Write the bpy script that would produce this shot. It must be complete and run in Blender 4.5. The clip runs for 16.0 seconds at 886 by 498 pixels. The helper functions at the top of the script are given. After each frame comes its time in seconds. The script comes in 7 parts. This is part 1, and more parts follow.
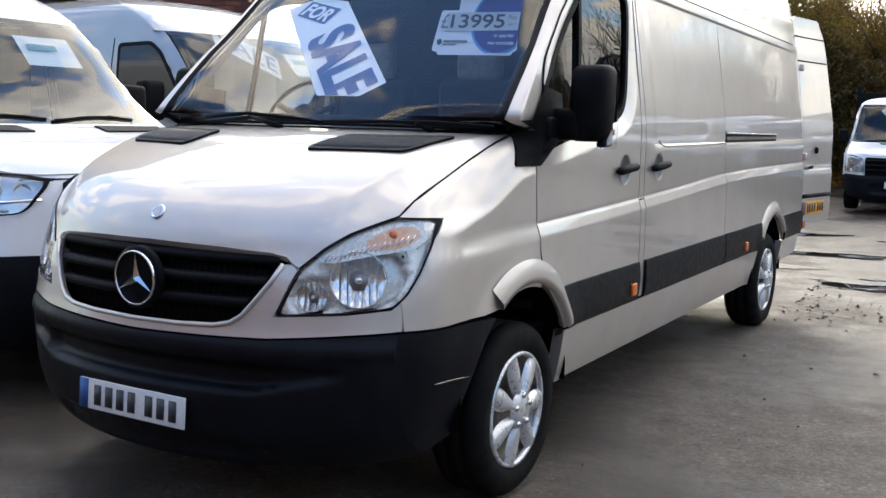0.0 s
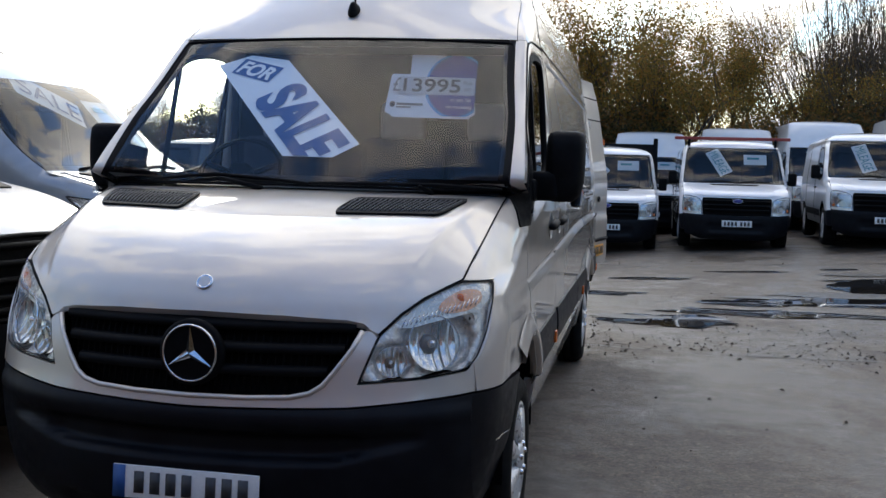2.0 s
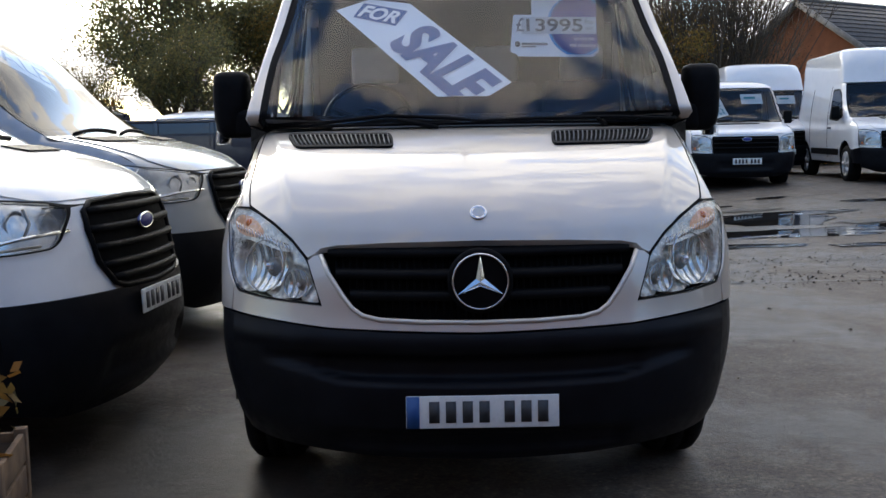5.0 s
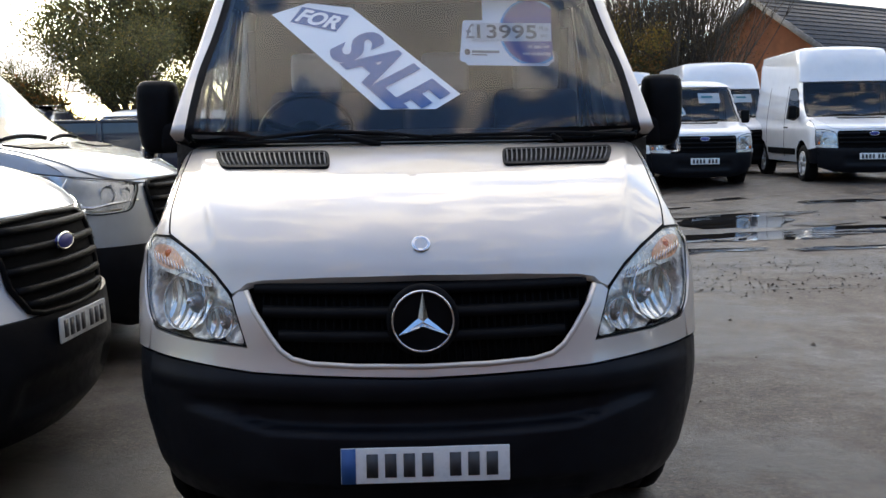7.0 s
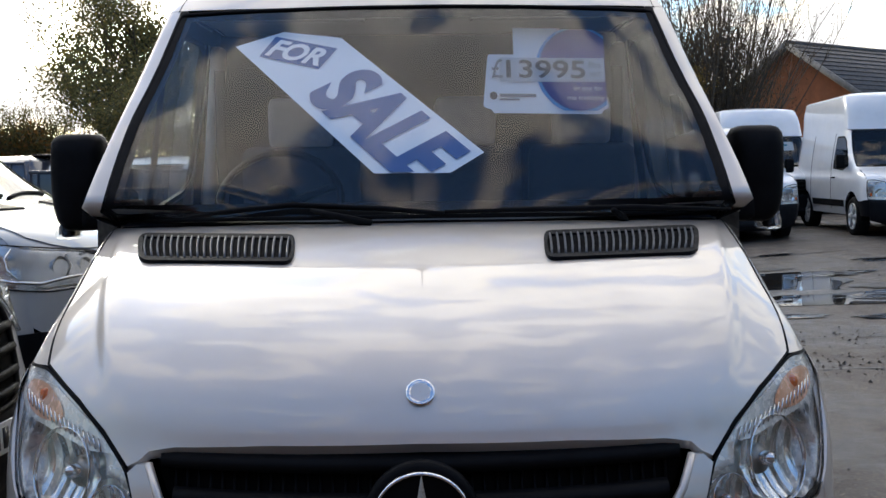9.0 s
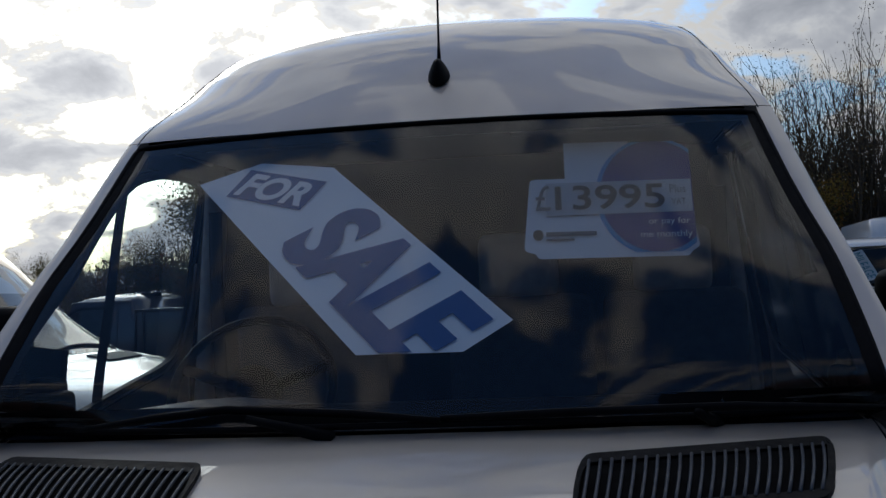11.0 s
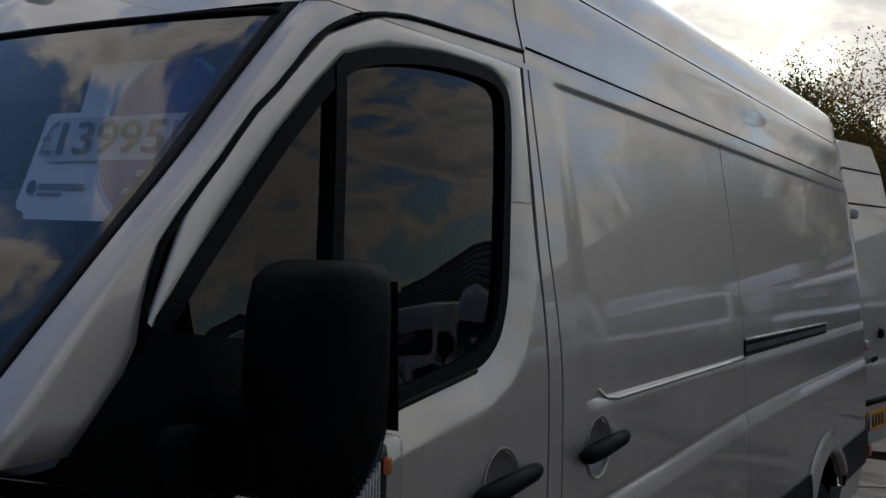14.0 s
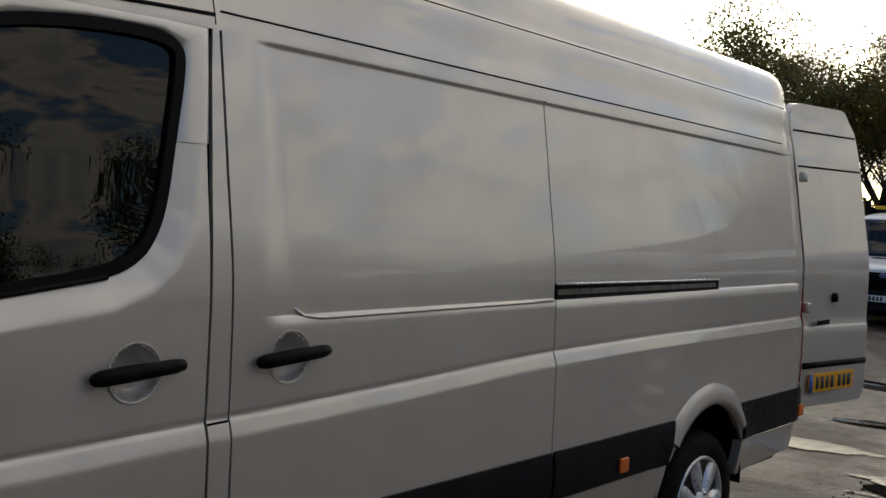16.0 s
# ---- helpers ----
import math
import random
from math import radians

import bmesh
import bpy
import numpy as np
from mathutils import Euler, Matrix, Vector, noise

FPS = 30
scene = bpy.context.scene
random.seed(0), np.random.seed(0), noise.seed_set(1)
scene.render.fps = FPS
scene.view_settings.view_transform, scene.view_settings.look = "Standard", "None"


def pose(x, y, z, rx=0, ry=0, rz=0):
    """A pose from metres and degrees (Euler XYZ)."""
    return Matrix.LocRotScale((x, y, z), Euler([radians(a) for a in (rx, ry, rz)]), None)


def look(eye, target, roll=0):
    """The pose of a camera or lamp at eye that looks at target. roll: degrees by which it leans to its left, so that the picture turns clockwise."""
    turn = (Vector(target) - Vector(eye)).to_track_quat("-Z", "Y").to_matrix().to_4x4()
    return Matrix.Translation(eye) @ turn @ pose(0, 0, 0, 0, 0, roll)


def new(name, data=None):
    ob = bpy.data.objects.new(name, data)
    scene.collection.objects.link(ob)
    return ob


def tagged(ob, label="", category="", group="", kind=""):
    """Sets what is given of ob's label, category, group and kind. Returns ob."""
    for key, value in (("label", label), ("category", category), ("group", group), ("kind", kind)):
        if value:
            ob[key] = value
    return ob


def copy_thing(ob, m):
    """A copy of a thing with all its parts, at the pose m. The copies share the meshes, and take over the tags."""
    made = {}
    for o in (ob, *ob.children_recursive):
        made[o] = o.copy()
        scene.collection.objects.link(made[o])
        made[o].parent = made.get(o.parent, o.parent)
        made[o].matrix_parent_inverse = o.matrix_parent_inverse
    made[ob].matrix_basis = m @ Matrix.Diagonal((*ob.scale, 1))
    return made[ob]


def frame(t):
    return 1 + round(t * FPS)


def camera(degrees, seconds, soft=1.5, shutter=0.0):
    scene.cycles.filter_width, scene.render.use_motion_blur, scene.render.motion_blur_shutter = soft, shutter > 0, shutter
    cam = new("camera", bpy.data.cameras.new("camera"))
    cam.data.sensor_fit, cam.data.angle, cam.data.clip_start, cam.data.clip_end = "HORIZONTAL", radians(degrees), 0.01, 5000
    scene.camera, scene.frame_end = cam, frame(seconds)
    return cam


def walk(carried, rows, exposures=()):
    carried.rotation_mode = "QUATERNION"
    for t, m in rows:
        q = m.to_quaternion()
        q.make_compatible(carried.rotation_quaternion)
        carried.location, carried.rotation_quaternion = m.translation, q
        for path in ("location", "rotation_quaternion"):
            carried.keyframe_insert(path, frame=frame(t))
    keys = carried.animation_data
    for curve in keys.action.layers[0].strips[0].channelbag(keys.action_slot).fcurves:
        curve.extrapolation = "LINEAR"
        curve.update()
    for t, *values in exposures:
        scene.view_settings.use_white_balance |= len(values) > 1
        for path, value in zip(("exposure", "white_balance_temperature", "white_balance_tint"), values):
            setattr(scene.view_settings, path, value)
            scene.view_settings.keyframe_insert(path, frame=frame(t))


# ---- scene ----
cam = camera(47.0, 16.0)
PATH = [
    (0, (2.708, -2.604, 1.509), (1.707, -0.891, 1.254), 1.3),
    (0.5, (2.401, -2.769, 1.556), (1.583, -0.958, 1.329), 1.8),
    (1, (2.08, -3.036, 1.557), (1.429, -1.156, 1.357), 2.9),
    (1.5, (1.81, -3.162, 1.563), (1.265, -1.243, 1.422), 2.6),
    (2, (1.472, -3.208, 1.561), (1.078, -1.254, 1.403), 1.5),
    (2.5, (1.137, -3.375, 1.554), (0.927, -1.392, 1.396), 1.2),
    (3, (0.831, -3.405, 1.565), (0.709, -1.417, 1.391), 0.3),
    (3.5, (0.485, -3.41, 1.566), (0.423, -1.421, 1.364), -1.5),
    (4, (0.183, -3.469, 1.537), (0.18, -1.476, 1.364), -1.3),
    (4.5, (-0.029, -3.499, 1.516), (0.022, -1.508, 1.324), -0.7),
    (5, (-0.13, -3.513, 1.42), (-0.127, -1.525, 1.2), -1.0),
    (5.2, (-0.142, -3.53, 1.413), (-0.124, -1.545, 1.172), -1.2),
    (7.5, (-0.053, -2.924, 1.543), (0.05, -0.939, 1.32), -0.5),
    (8, (-0.096, -2.613, 1.563), (0.026, -0.626, 1.363), -0.2),
    (8.5, (-0.033, -2.285, 1.57), (0.03, -0.293, 1.402), -1.3),
    (9, (0.014, -2.005, 1.588), (0.049, -0.01, 1.444), -0.8),
    (9.5, (0.004, -1.737, 1.621), (0.1, 0.261, 1.584), -0.1),
    (10, (0.02, -1.503, 1.649), (0.1, 0.496, 1.663), -0.5),
    (10.2, (0.056, -1.419, 1.658), (0.092, 0.58, 1.688), -0.7),
    (12.5, (1.043, -0.368, 1.805), (0.398, 1.517, 1.98), -4.7),
    (13, (1.317, -0.125, 1.806), (0.558, 1.724, 1.906), -3.1),
    (13.5, (1.616, 0.196, 1.783), (0.596, 1.914, 1.87), 0.1),
    (14, (1.942, 0.277, 1.754), (0.892, 1.979, 1.755), 1.0),
    (14.5, (2.202, 0.348, 1.765), (1.22, 2.088, 1.67), -0.1),
    (15, (2.503, 0.516, 1.746), (1.394, 2.179, 1.693), 0.6),
    (15.5, (2.817, 0.623, 1.752), (1.63, 2.232, 1.712), -0.7),
    (16, (3.15, 0.683, 1.73), (1.849, 2.2, 1.645), 2.9),
]
EXPOSURES = [(0, 1.02, 7150, 8), (1.5, 0.38, 6750, 8), (3.5, 0.15, 6500, 8), (5.2, 0.38, 6800, 8), (8.0, 0.69, 7050, 8), (9.0, 0.30, 6800, 8), (9.6, -0.25, 6450, 8), (10.2, -0.90, 6200, 8), (12.4, -2.05, 5900, 8), (13.3, -1.72, 6000, 8), (14.0, -1.25, 6800, 8), (14.5, -0.48, 7450, 8), (15, -0.30, 7700, 8), (16, -0.55, 7600, 8)]
walk(cam, [(t, look(eye, target, roll)) for t, eye, target, roll in PATH], EXPOSURES)


# ---- world, sun, light ----
GLOW_DIR = (-0.36, 0.93)


def build_world():
    world = bpy.data.worlds.new("sky")
    scene.world = world
    world.use_nodes = True
    nt = world.node_tree
    nt.nodes.clear()
    L = nt.links.new
    out = nt.nodes.new("ShaderNodeOutputWorld")
    bg = nt.nodes.new("ShaderNodeBackground")
    bg.inputs["Strength"].default_value = 1.9
    sky = nt.nodes.new("ShaderNodeTexSky")
    sky.sky_type = "NISHITA"
    sky.sun_disc = False
    sky.sun_elevation = radians(18)
    sky.sun_rotation = math.atan2(GLOW_DIR[0], GLOW_DIR[1])
    sky.air_density, sky.dust_density = 1.2, 1.5
    dim = nt.nodes.new("ShaderNodeVectorMath")
    dim.operation = "MULTIPLY"
    dim.inputs[1].default_value = (0.095, 0.128, 0.185)
    L(sky.outputs[0], dim.inputs[0])
    tc = nt.nodes.new("ShaderNodeTexCoord")
    sep = nt.nodes.new("ShaderNodeSeparateXYZ")
    L(tc.outputs["Generated"], sep.inputs[0])

    def m(op, a, b=None, clamp=False, c=1.2):
        n = nt.nodes.new("ShaderNodeMath")
        n.operation, n.use_clamp = op, clamp
        for k, v in enumerate((a, b, c if op == "MULTIPLY_ADD" else None)):
            if v is None:
                continue
            if isinstance(v, (int, float)):
                n.inputs[k].default_value = v
            else:
                L(v, n.inputs[k])
        return n.outputs[0]

    def noise_tex(vector, scale, detail, rough, twist):
        n = nt.nodes.new("ShaderNodeTexNoise")
        for key, v in (("Scale", scale), ("Detail", detail), ("Roughness", rough), ("Distortion", twist)):
            n.inputs[key].default_value = v
        L(vector, n.inputs["Vector"])
        return n.outputs["Fac"]

    def span(v, lo, hi, a=0.0, b=1.0):
        n = nt.nodes.new("ShaderNodeMapRange")
        n.interpolation_type = "SMOOTHSTEP"
        for key, k in (("From Min", lo), ("From Max", hi), ("To Min", a), ("To Max", b)):
            n.inputs[key].default_value = k
        L(v, n.inputs["Value"])
        return n.outputs[0]

    def blend(a, b, fac, kind="MIX"):
        n = nt.nodes.new("ShaderNodeMix")
        n.data_type, n.blend_type = "RGBA", kind
        for key, v in (("A", a), ("B", b), ("Factor", fac)):
            if isinstance(v, (int, float, tuple)):
                n.inputs[key].default_value = v
            else:
                L(v, n.inputs[key])
        return n.outputs["Result"]

    # broken cloud on a flat layer: thin bright rims, grey-lilac undersides, blue between
    up = m("ADD", m("ABSOLUTE", sep.outputs[2]), 0.42)
    comb = nt.nodes.new("ShaderNodeCombineXYZ")
    L(m("DIVIDE", sep.outputs[0], up), comb.inputs[0])
    L(m("DIVIDE", sep.outputs[1], up), comb.inputs[1])
    comb.inputs[2].default_value = 8.3
    mass = noise_tex(comb.outputs[0], 6.6, 10, 0.56, 0.30)
    toward = span(sep.outputs[1], -0.1, 0.75)
    clear = span(sep.outputs[1], 0.05, -0.40, 0.0, 0.055)
    dense_by = m("SUBTRACT", m("ADD", mass, m("MULTIPLY", toward, 0.05)), clear)
    cover = span(dense_by, 0.485, 0.575)
    ramp = nt.nodes.new("ShaderNodeValToRGB")
    e = ramp.color_ramp.elements
    e.new(0.5)
    e.new(0.6)
    for el, (p, c) in zip(e, ((0.46, (1.0, 0.82, 0.58, 1)), (0.54, (0.95, 0.93, 0.92, 1)), (0.61, (0.70, 0.70, 0.735, 1)), (0.72, (0.52, 0.53, 0.575, 1)))):
        el.position, el.color = p, c
    L(mass, ramp.inputs[0])
    # clouds opposite the low sun take its colour
    gold = blend(ramp.outputs[0], (1.12, 0.86, 0.56, 1), span(sep.outputs[1], 0.30, -0.15, 0.0, 0.42), "MULTIPLY")
    clouds = blend(dim.outputs[0], gold, cover)
    # warm brightness low in the sky, where the sun stands behind the clouds
    dot = nt.nodes.new("ShaderNodeVectorMath")
    dot.operation = "DOT_PRODUCT"
    dot.inputs[1].default_value = (GLOW_DIR[0] * 0.97, GLOW_DIR[1] * 0.97, 0.24)
    L(tc.outputs["Generated"], dot.inputs[0])
    halo = m("POWER", m("MAXIMUM", dot.outputs["Value"], 0.0), 8.0)
    lit = blend(clouds, (0.55, 0.45, 0.30, 1), m("MULTIPLY", halo, 0.30), "ADD")
    # bright round the low sun, dimmer away from it
    near_sun = m("ADD", m("MULTIPLY", m("POWER", m("MAXIMUM", dot.outputs["Value"], 0.0), 7.0), 0.75), 0.97)
    away = span(sep.outputs[1], -1.0, 0.2, 0.76, 1.0)
    L(m("MULTIPLY", m("MULTIPLY", away, near_sun), m("MULTIPLY_ADD", m("MAXIMUM", sep.outputs[2], 0.0), 1.1)), bg.inputs["Strength"])
    L(lit, bg.inputs["Color"])
    L(bg.outputs[0], out.inputs[0])


build_world()
sun_data = bpy.data.lights.new("sun", "SUN")
sun_data.energy, sun_data.angle, sun_data.color = 0.5, radians(20), (1.0, 0.86, 0.68)
sun = new("sun", sun_data)
sun.matrix_world = look((GLOW_DIR[0] * 60, GLOW_DIR[1] * 60, 22), (0, 0, 0))


# ---- materials ----
def node_material(name):
    mat = bpy.data.materials.new(name)
    mat.use_nodes = True
    nt = mat.node_tree
    return mat, nt, nt.nodes["Principled BSDF"]


def noise_node(nt, scale, detail=4.0, rough=0.55, vector=None, stretch=None):
    n = nt.nodes.new("ShaderNodeTexNoise")
    n.inputs["Scale"].default_value, n.inputs["Detail"].default_value, n.inputs["Roughness"].default_value = scale, detail, rough
    if vector is None:
        tc = nt.nodes.new("ShaderNodeTexCoord")
        vector = tc.outputs["Object"]
    if stretch:
        mp = nt.nodes.new("ShaderNodeMapping")
        mp.inputs["Scale"].default_value = stretch
        nt.links.new(vector, mp.inputs["Vector"])
        vector = mp.outputs[0]
    nt.links.new(vector, n.inputs["Vector"])
    return n.outputs["Fac"]


def ramp_node(nt, fac, stops):
    r = nt.nodes.new("ShaderNodeValToRGB")
    els = r.color_ramp.elements
    while len(els) < len(stops):
        els.new(0.5)
    for el, (p, c) in zip(els, stops):
        el.position, el.color = p, (*c, 1)
    nt.links.new(fac, r.inputs[0])
    return r.outputs[0]


def value_ramp(nt, fac, a, b, lo, hi):
    r = nt.nodes.new("ShaderNodeMapRange")
    for key, v in (("From Min", a), ("From Max", b), ("To Min", lo), ("To Max", hi)):
        r.inputs[key].default_value = v
    nt.links.new(fac, r.inputs["Value"])
    return r.outputs[0]


def bump_node(nt, bsdf, fac, strength, distance):
    b = nt.nodes.new("ShaderNodeBump")
    b.inputs["Strength"].default_value, b.inputs["Distance"].default_value = strength, distance
    nt.links.new(fac, b.inputs["Height"])
    nt.links.new(b.outputs[0], bsdf.inputs["Normal"])


def surface(name, a, b, rough=0.5, metal=0.0, scale=6.0, rough_var=0.08, bump=0.0, bump_scale=80.0, coat=0.0, spec=None):
    """Two tones by noise, roughness that varies, fine relief."""
    mat, nt, bs = node_material(name)
    n = noise_node(nt, scale, 6)
    nt.links.new(ramp_node(nt, n, [(0.35, a), (0.65, b)]), bs.inputs["Base Color"])
    n2 = noise_node(nt, scale * 3.1, 5)
    nt.links.new(value_ramp(nt, n2, 0.3, 0.7, max(rough - rough_var, 0.02), rough + rough_var), bs.inputs["Roughness"])
    bs.inputs["Metallic"].default_value = metal
    bs.inputs["Coat Weight"].default_value = coat
    bs.inputs["Coat Roughness"].default_value = 0.04
    if spec is not None:
        bs.inputs["Specular IOR Level"].default_value = spec
    if bump:
        bump_node(nt, bs, noise_node(nt, bump_scale, 5), 0.5, bump)
    return mat


def car_paint(name, a, b, metal, rough, coat=1.0):
    """Clear-coated paint with a slight road film low down and grime specks."""
    mat, nt, bs = node_material(name)
    n = noise_node(nt, 2.2, 6)
    base = ramp_node(nt, n, [(0.35, a), (0.65, b)])
    film = noise_node(nt, 5.0, 3, 0.6)
    mix = nt.nodes.new("ShaderNodeMix")
    mix.data_type = "RGBA"
    mix.inputs["B"].default_value = (0.16, 0.14, 0.12, 1)
    nt.links.new(value_ramp(nt, film, 0.54, 0.8, 0.0, 0.06), mix.inputs["Factor"])
    nt.links.new(base, mix.inputs["A"])
    nt.links.new(mix.outputs["Result"], bs.inputs["Base Color"])
    nt.links.new(value_ramp(nt, film, 0.35, 0.75, rough, rough + 0.12), bs.inputs["Roughness"])
    bs.inputs["Metallic"].default_value = metal
    bs.inputs["Coat Weight"].default_value = coat
    nt.links.new(value_ramp(nt, film, 0.4, 0.8, 0.015, 0.06), bs.inputs["Coat Roughness"])
    bs.inputs["Coat IOR"].default_value = 1.58
    return mat


def glass_material(name, tint, gloss=1.0, rough=0.0, ior=1.5):
    mat = bpy.data.materials.new(name)
    mat.use_nodes = True
    nt = mat.node_tree
    nt.nodes.clear()
    out = nt.nodes.new("ShaderNodeOutputMaterial")
    tr = nt.nodes.new("ShaderNodeBsdfTransparent")
    tr.inputs["Color"].default_value = (*tint, 1)
    gl = nt.nodes.new("ShaderNodeBsdfGlossy")
    gl.inputs["Roughness"].default_value = rough
    fr = nt.nodes.new("ShaderNodeLayerWeight")
    fr.inputs["Blend"].default_value = 0.5
    p5 = nt.nodes.new("ShaderNodeMath")
    p5.operation = "POWER"
    p5.inputs[1].default_value = 4.2
    nt.links.new(fr.outputs["Facing"], p5.inputs[0])
    base = nt.nodes.new("ShaderNodeMath")
    base.operation = "MULTIPLY_ADD"
    base.inputs[1].default_value, base.inputs[2].default_value = 0.95, (ior - 1) ** 2 / (ior + 1) ** 2
    nt.links.new(p5.outputs[0], base.inputs[0])
    k = nt.nodes.new("ShaderNodeMath")
    k.operation, k.use_clamp = "MULTIPLY", True
    k.inputs[1].default_value = gloss
    mx = nt.nodes.new("ShaderNodeMixShader")
    nt.links.new(base.outputs[0], k.inputs[0])
    nt.links.new(k.outputs[0], mx.inputs[0])
    nt.links.new(tr.outputs[0], mx.inputs[1])
    nt.links.new(gl.outputs[0], mx.inputs[2])
    nt.links.new(mx.outputs[0], out.inputs[0])
    return mat


SILVER = car_paint("silver_paint", (0.600, 0.552, 0.488), (0.630, 0.580, 0.518), 0.70, 0.43, 1.0)
WHITE = car_paint("white_paint", (0.74, 0.75, 0.75), (0.80, 0.80, 0.79), 0.0, 0.35)
PALE = car_paint("pale_silver_paint", (0.27, 0.30, 0.33), (0.31, 0.34, 0.37), 0.5, 0.38)
NAVY = car_paint("dark_blue_paint", (0.012, 0.016, 0.03), (0.02, 0.026, 0.045), 0.2, 0.3)
PLASTIC = surface("black_plastic", (0.0025, 0.0027, 0.0032), (0.005, 0.0053, 0.006), 0.55, scale=14, bump=0.0004, bump_scale=400, spec=0.09)
GREYPLASTIC = surface("weathered_bumper_plastic", (0.0045, 0.005, 0.007), (0.008, 0.009, 0.0115), 0.43, scale=8, bump=0.0003, bump_scale=300, spec=0.13)
RUBBER = surface("tyre_rubber", (0.004, 0.004, 0.004), (0.010, 0.0095, 0.009), 0.75, spec=0.12, scale=10, bump=0.001, bump_scale=90)
GASKET = surface("rubber_seal", (0.003, 0.003, 0.0035), (0.005, 0.005, 0.0055), 0.6, scale=20, spec=0.10)
# Near-black colour puts the shade of hollows and undersides into the surface.
VOID = surface("unlit_hollow_black", (0.0015, 0.0015, 0.0015), (0.003, 0.003, 0.003), 0.9, scale=8, spec=0.1)
CHROME = surface("chrome", (0.72, 0.72, 0.72), (0.80, 0.80, 0.80), 0.10, 1.0, 30, 0.04)
TRIMSILVER = surface("painted_wheel_trim", (0.58, 0.58, 0.57), (0.68, 0.68, 0.66), 0.32, 0.5, 12, 0.1)
REFLECTOR = surface("lamp_reflector", (0.62, 0.64, 0.62), (0.80, 0.81, 0.79), 0.20, 0.9, 18, 0.08, bump=0.0012, bump_scale=36)
LAMPGREY = surface("lamp_bezel", (0.66, 0.63, 0.56), (0.80, 0.77, 0.70), 0.26, 0.3, 14)
LAMPAMBER = surface("bulb_spread_peach", (0.80, 0.40, 0.22), (0.86, 0.54, 0.36), 0.25, 0.2, 14)
LAMPSHADE = surface("lamp_chamber", (0.34, 0.35, 0.36), (0.62, 0.63, 0.64), 0.18, 0.75, 9, 0.08, bump=0.003, bump_scale=22)
AMBER = surface("amber_lens", (0.62, 0.12, 0.02), (0.72, 0.17, 0.03), 0.2, scale=40)
RED = surface("red_lens", (0.35, 0.012, 0.01), (0.45, 0.02, 0.015), 0.15, scale=40)
REDBAR = surface("red_painted_bar", (0.25, 0.03, 0.025), (0.35, 0.05, 0.04), 0.4, scale=12)
CLEAR = glass_material("lamp_lens", (0.97, 0.98, 0.98), 0.9)
GLASS = glass_material("windscreen_glass", (0.82, 0.89, 0.94), 1.12, 0.0, 1.52)
VENTGREY = surface("vent_slats", (0.05, 0.055, 0.062), (0.075, 0.08, 0.09), 0.45, scale=20)
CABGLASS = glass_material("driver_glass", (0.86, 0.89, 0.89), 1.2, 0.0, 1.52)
# Tint this dark stands in for the unlit cabin behind clear glass.
DIMCABGLASS = glass_material("dim_cabin_glass", (0.08, 0.085, 0.085), 0.85, 0.0, 1.52)
DARKGLASS = glass_material("far_glass", (0.55, 0.62, 0.66), 1.0, 0.0, 1.52)
MIRROR = surface("mirror_glass", (0.8, 0.8, 0.8), (0.82, 0.82, 0.82), 0.02, 1.0, 5, 0.005)
CABIN = surface("cabin_plastic", (0.012, 0.017, 0.028), (0.020, 0.026, 0.040), 0.6, scale=10)
CLOTH = surface("seat_cloth", (0.025, 0.030, 0.042), (0.045, 0.052, 0.068), 0.9, scale=60)
HEADCLOTH = surface("pale_grey_trim", (0.36, 0.35, 0.33), (0.44, 0.43, 0.40), 0.85, scale=40)
CARD = surface("white_card", (0.87, 0.88, 0.89), (0.90, 0.91, 0.91), 0.6, scale=5)
STICKER = surface("pale_price_strip", (0.55, 0.57, 0.58), (0.62, 0.64, 0.65), 0.5, scale=8)
INKBLUE = surface("blue_print", (0.020, 0.085, 0.26), (0.025, 0.10, 0.30), 0.5, scale=9)
INKNAVY = surface("navy_print", (0.022, 0.030, 0.19), (0.03, 0.04, 0.24), 0.5, scale=9)
INKGREY = surface("dark_grey_print", (0.03, 0.032, 0.035), (0.045, 0.047, 0.05), 0.5, scale=9)
INKMID = surface("mid_grey_print", (0.16, 0.165, 0.17), (0.2, 0.205, 0.21), 0.5, scale=9)
CYAN = surface("light_blue_print", (0.05, 0.30, 0.62), (0.06, 0.34, 0.68), 0.5, scale=9)
TEAL = surface("teal_print", (0.06, 0.30, 0.34), (0.08, 0.36, 0.40), 0.5, scale=9)
PLATEWHITE = surface("plate_white", (0.72, 0.73, 0.70), (0.78, 0.79, 0.76), 0.3, scale=12)
PLATEYELLOW = surface("plate_yellow", (0.80, 0.33, 0.008), (0.86, 0.38, 0.012), 0.3, scale=12)
STEEL = surface("rail_steel", (0.20, 0.18, 0.15), (0.34, 0.31, 0.27), 0.35, 0.8, 20, 0.1)
TIMBER = surface("weathered_timber", (0.16, 0.10, 0.06), (0.28, 0.18, 0.10), 0.8, scale=9, bump=0.003, bump_scale=40)
ROOFTILE = surface("slate_tile", (0.075, 0.07, 0.068), (0.12, 0.11, 0.105), 0.75, scale=5, bump=0.004, bump_scale=30)
SHUTTER = surface("black_shutter", (0.012, 0.012, 0.013), (0.022, 0.022, 0.022), 0.5, scale=6)
OCHRE = surface("ochre_render", (0.72, 0.40, 0.035), (0.82, 0.48, 0.06), 0.85, scale=3, bump=0.004, bump_scale=60)
BARK = surface("bark", (0.05, 0.038, 0.028), (0.11, 0.085, 0.06), 0.9, scale=14, bump=0.01, bump_scale=30)
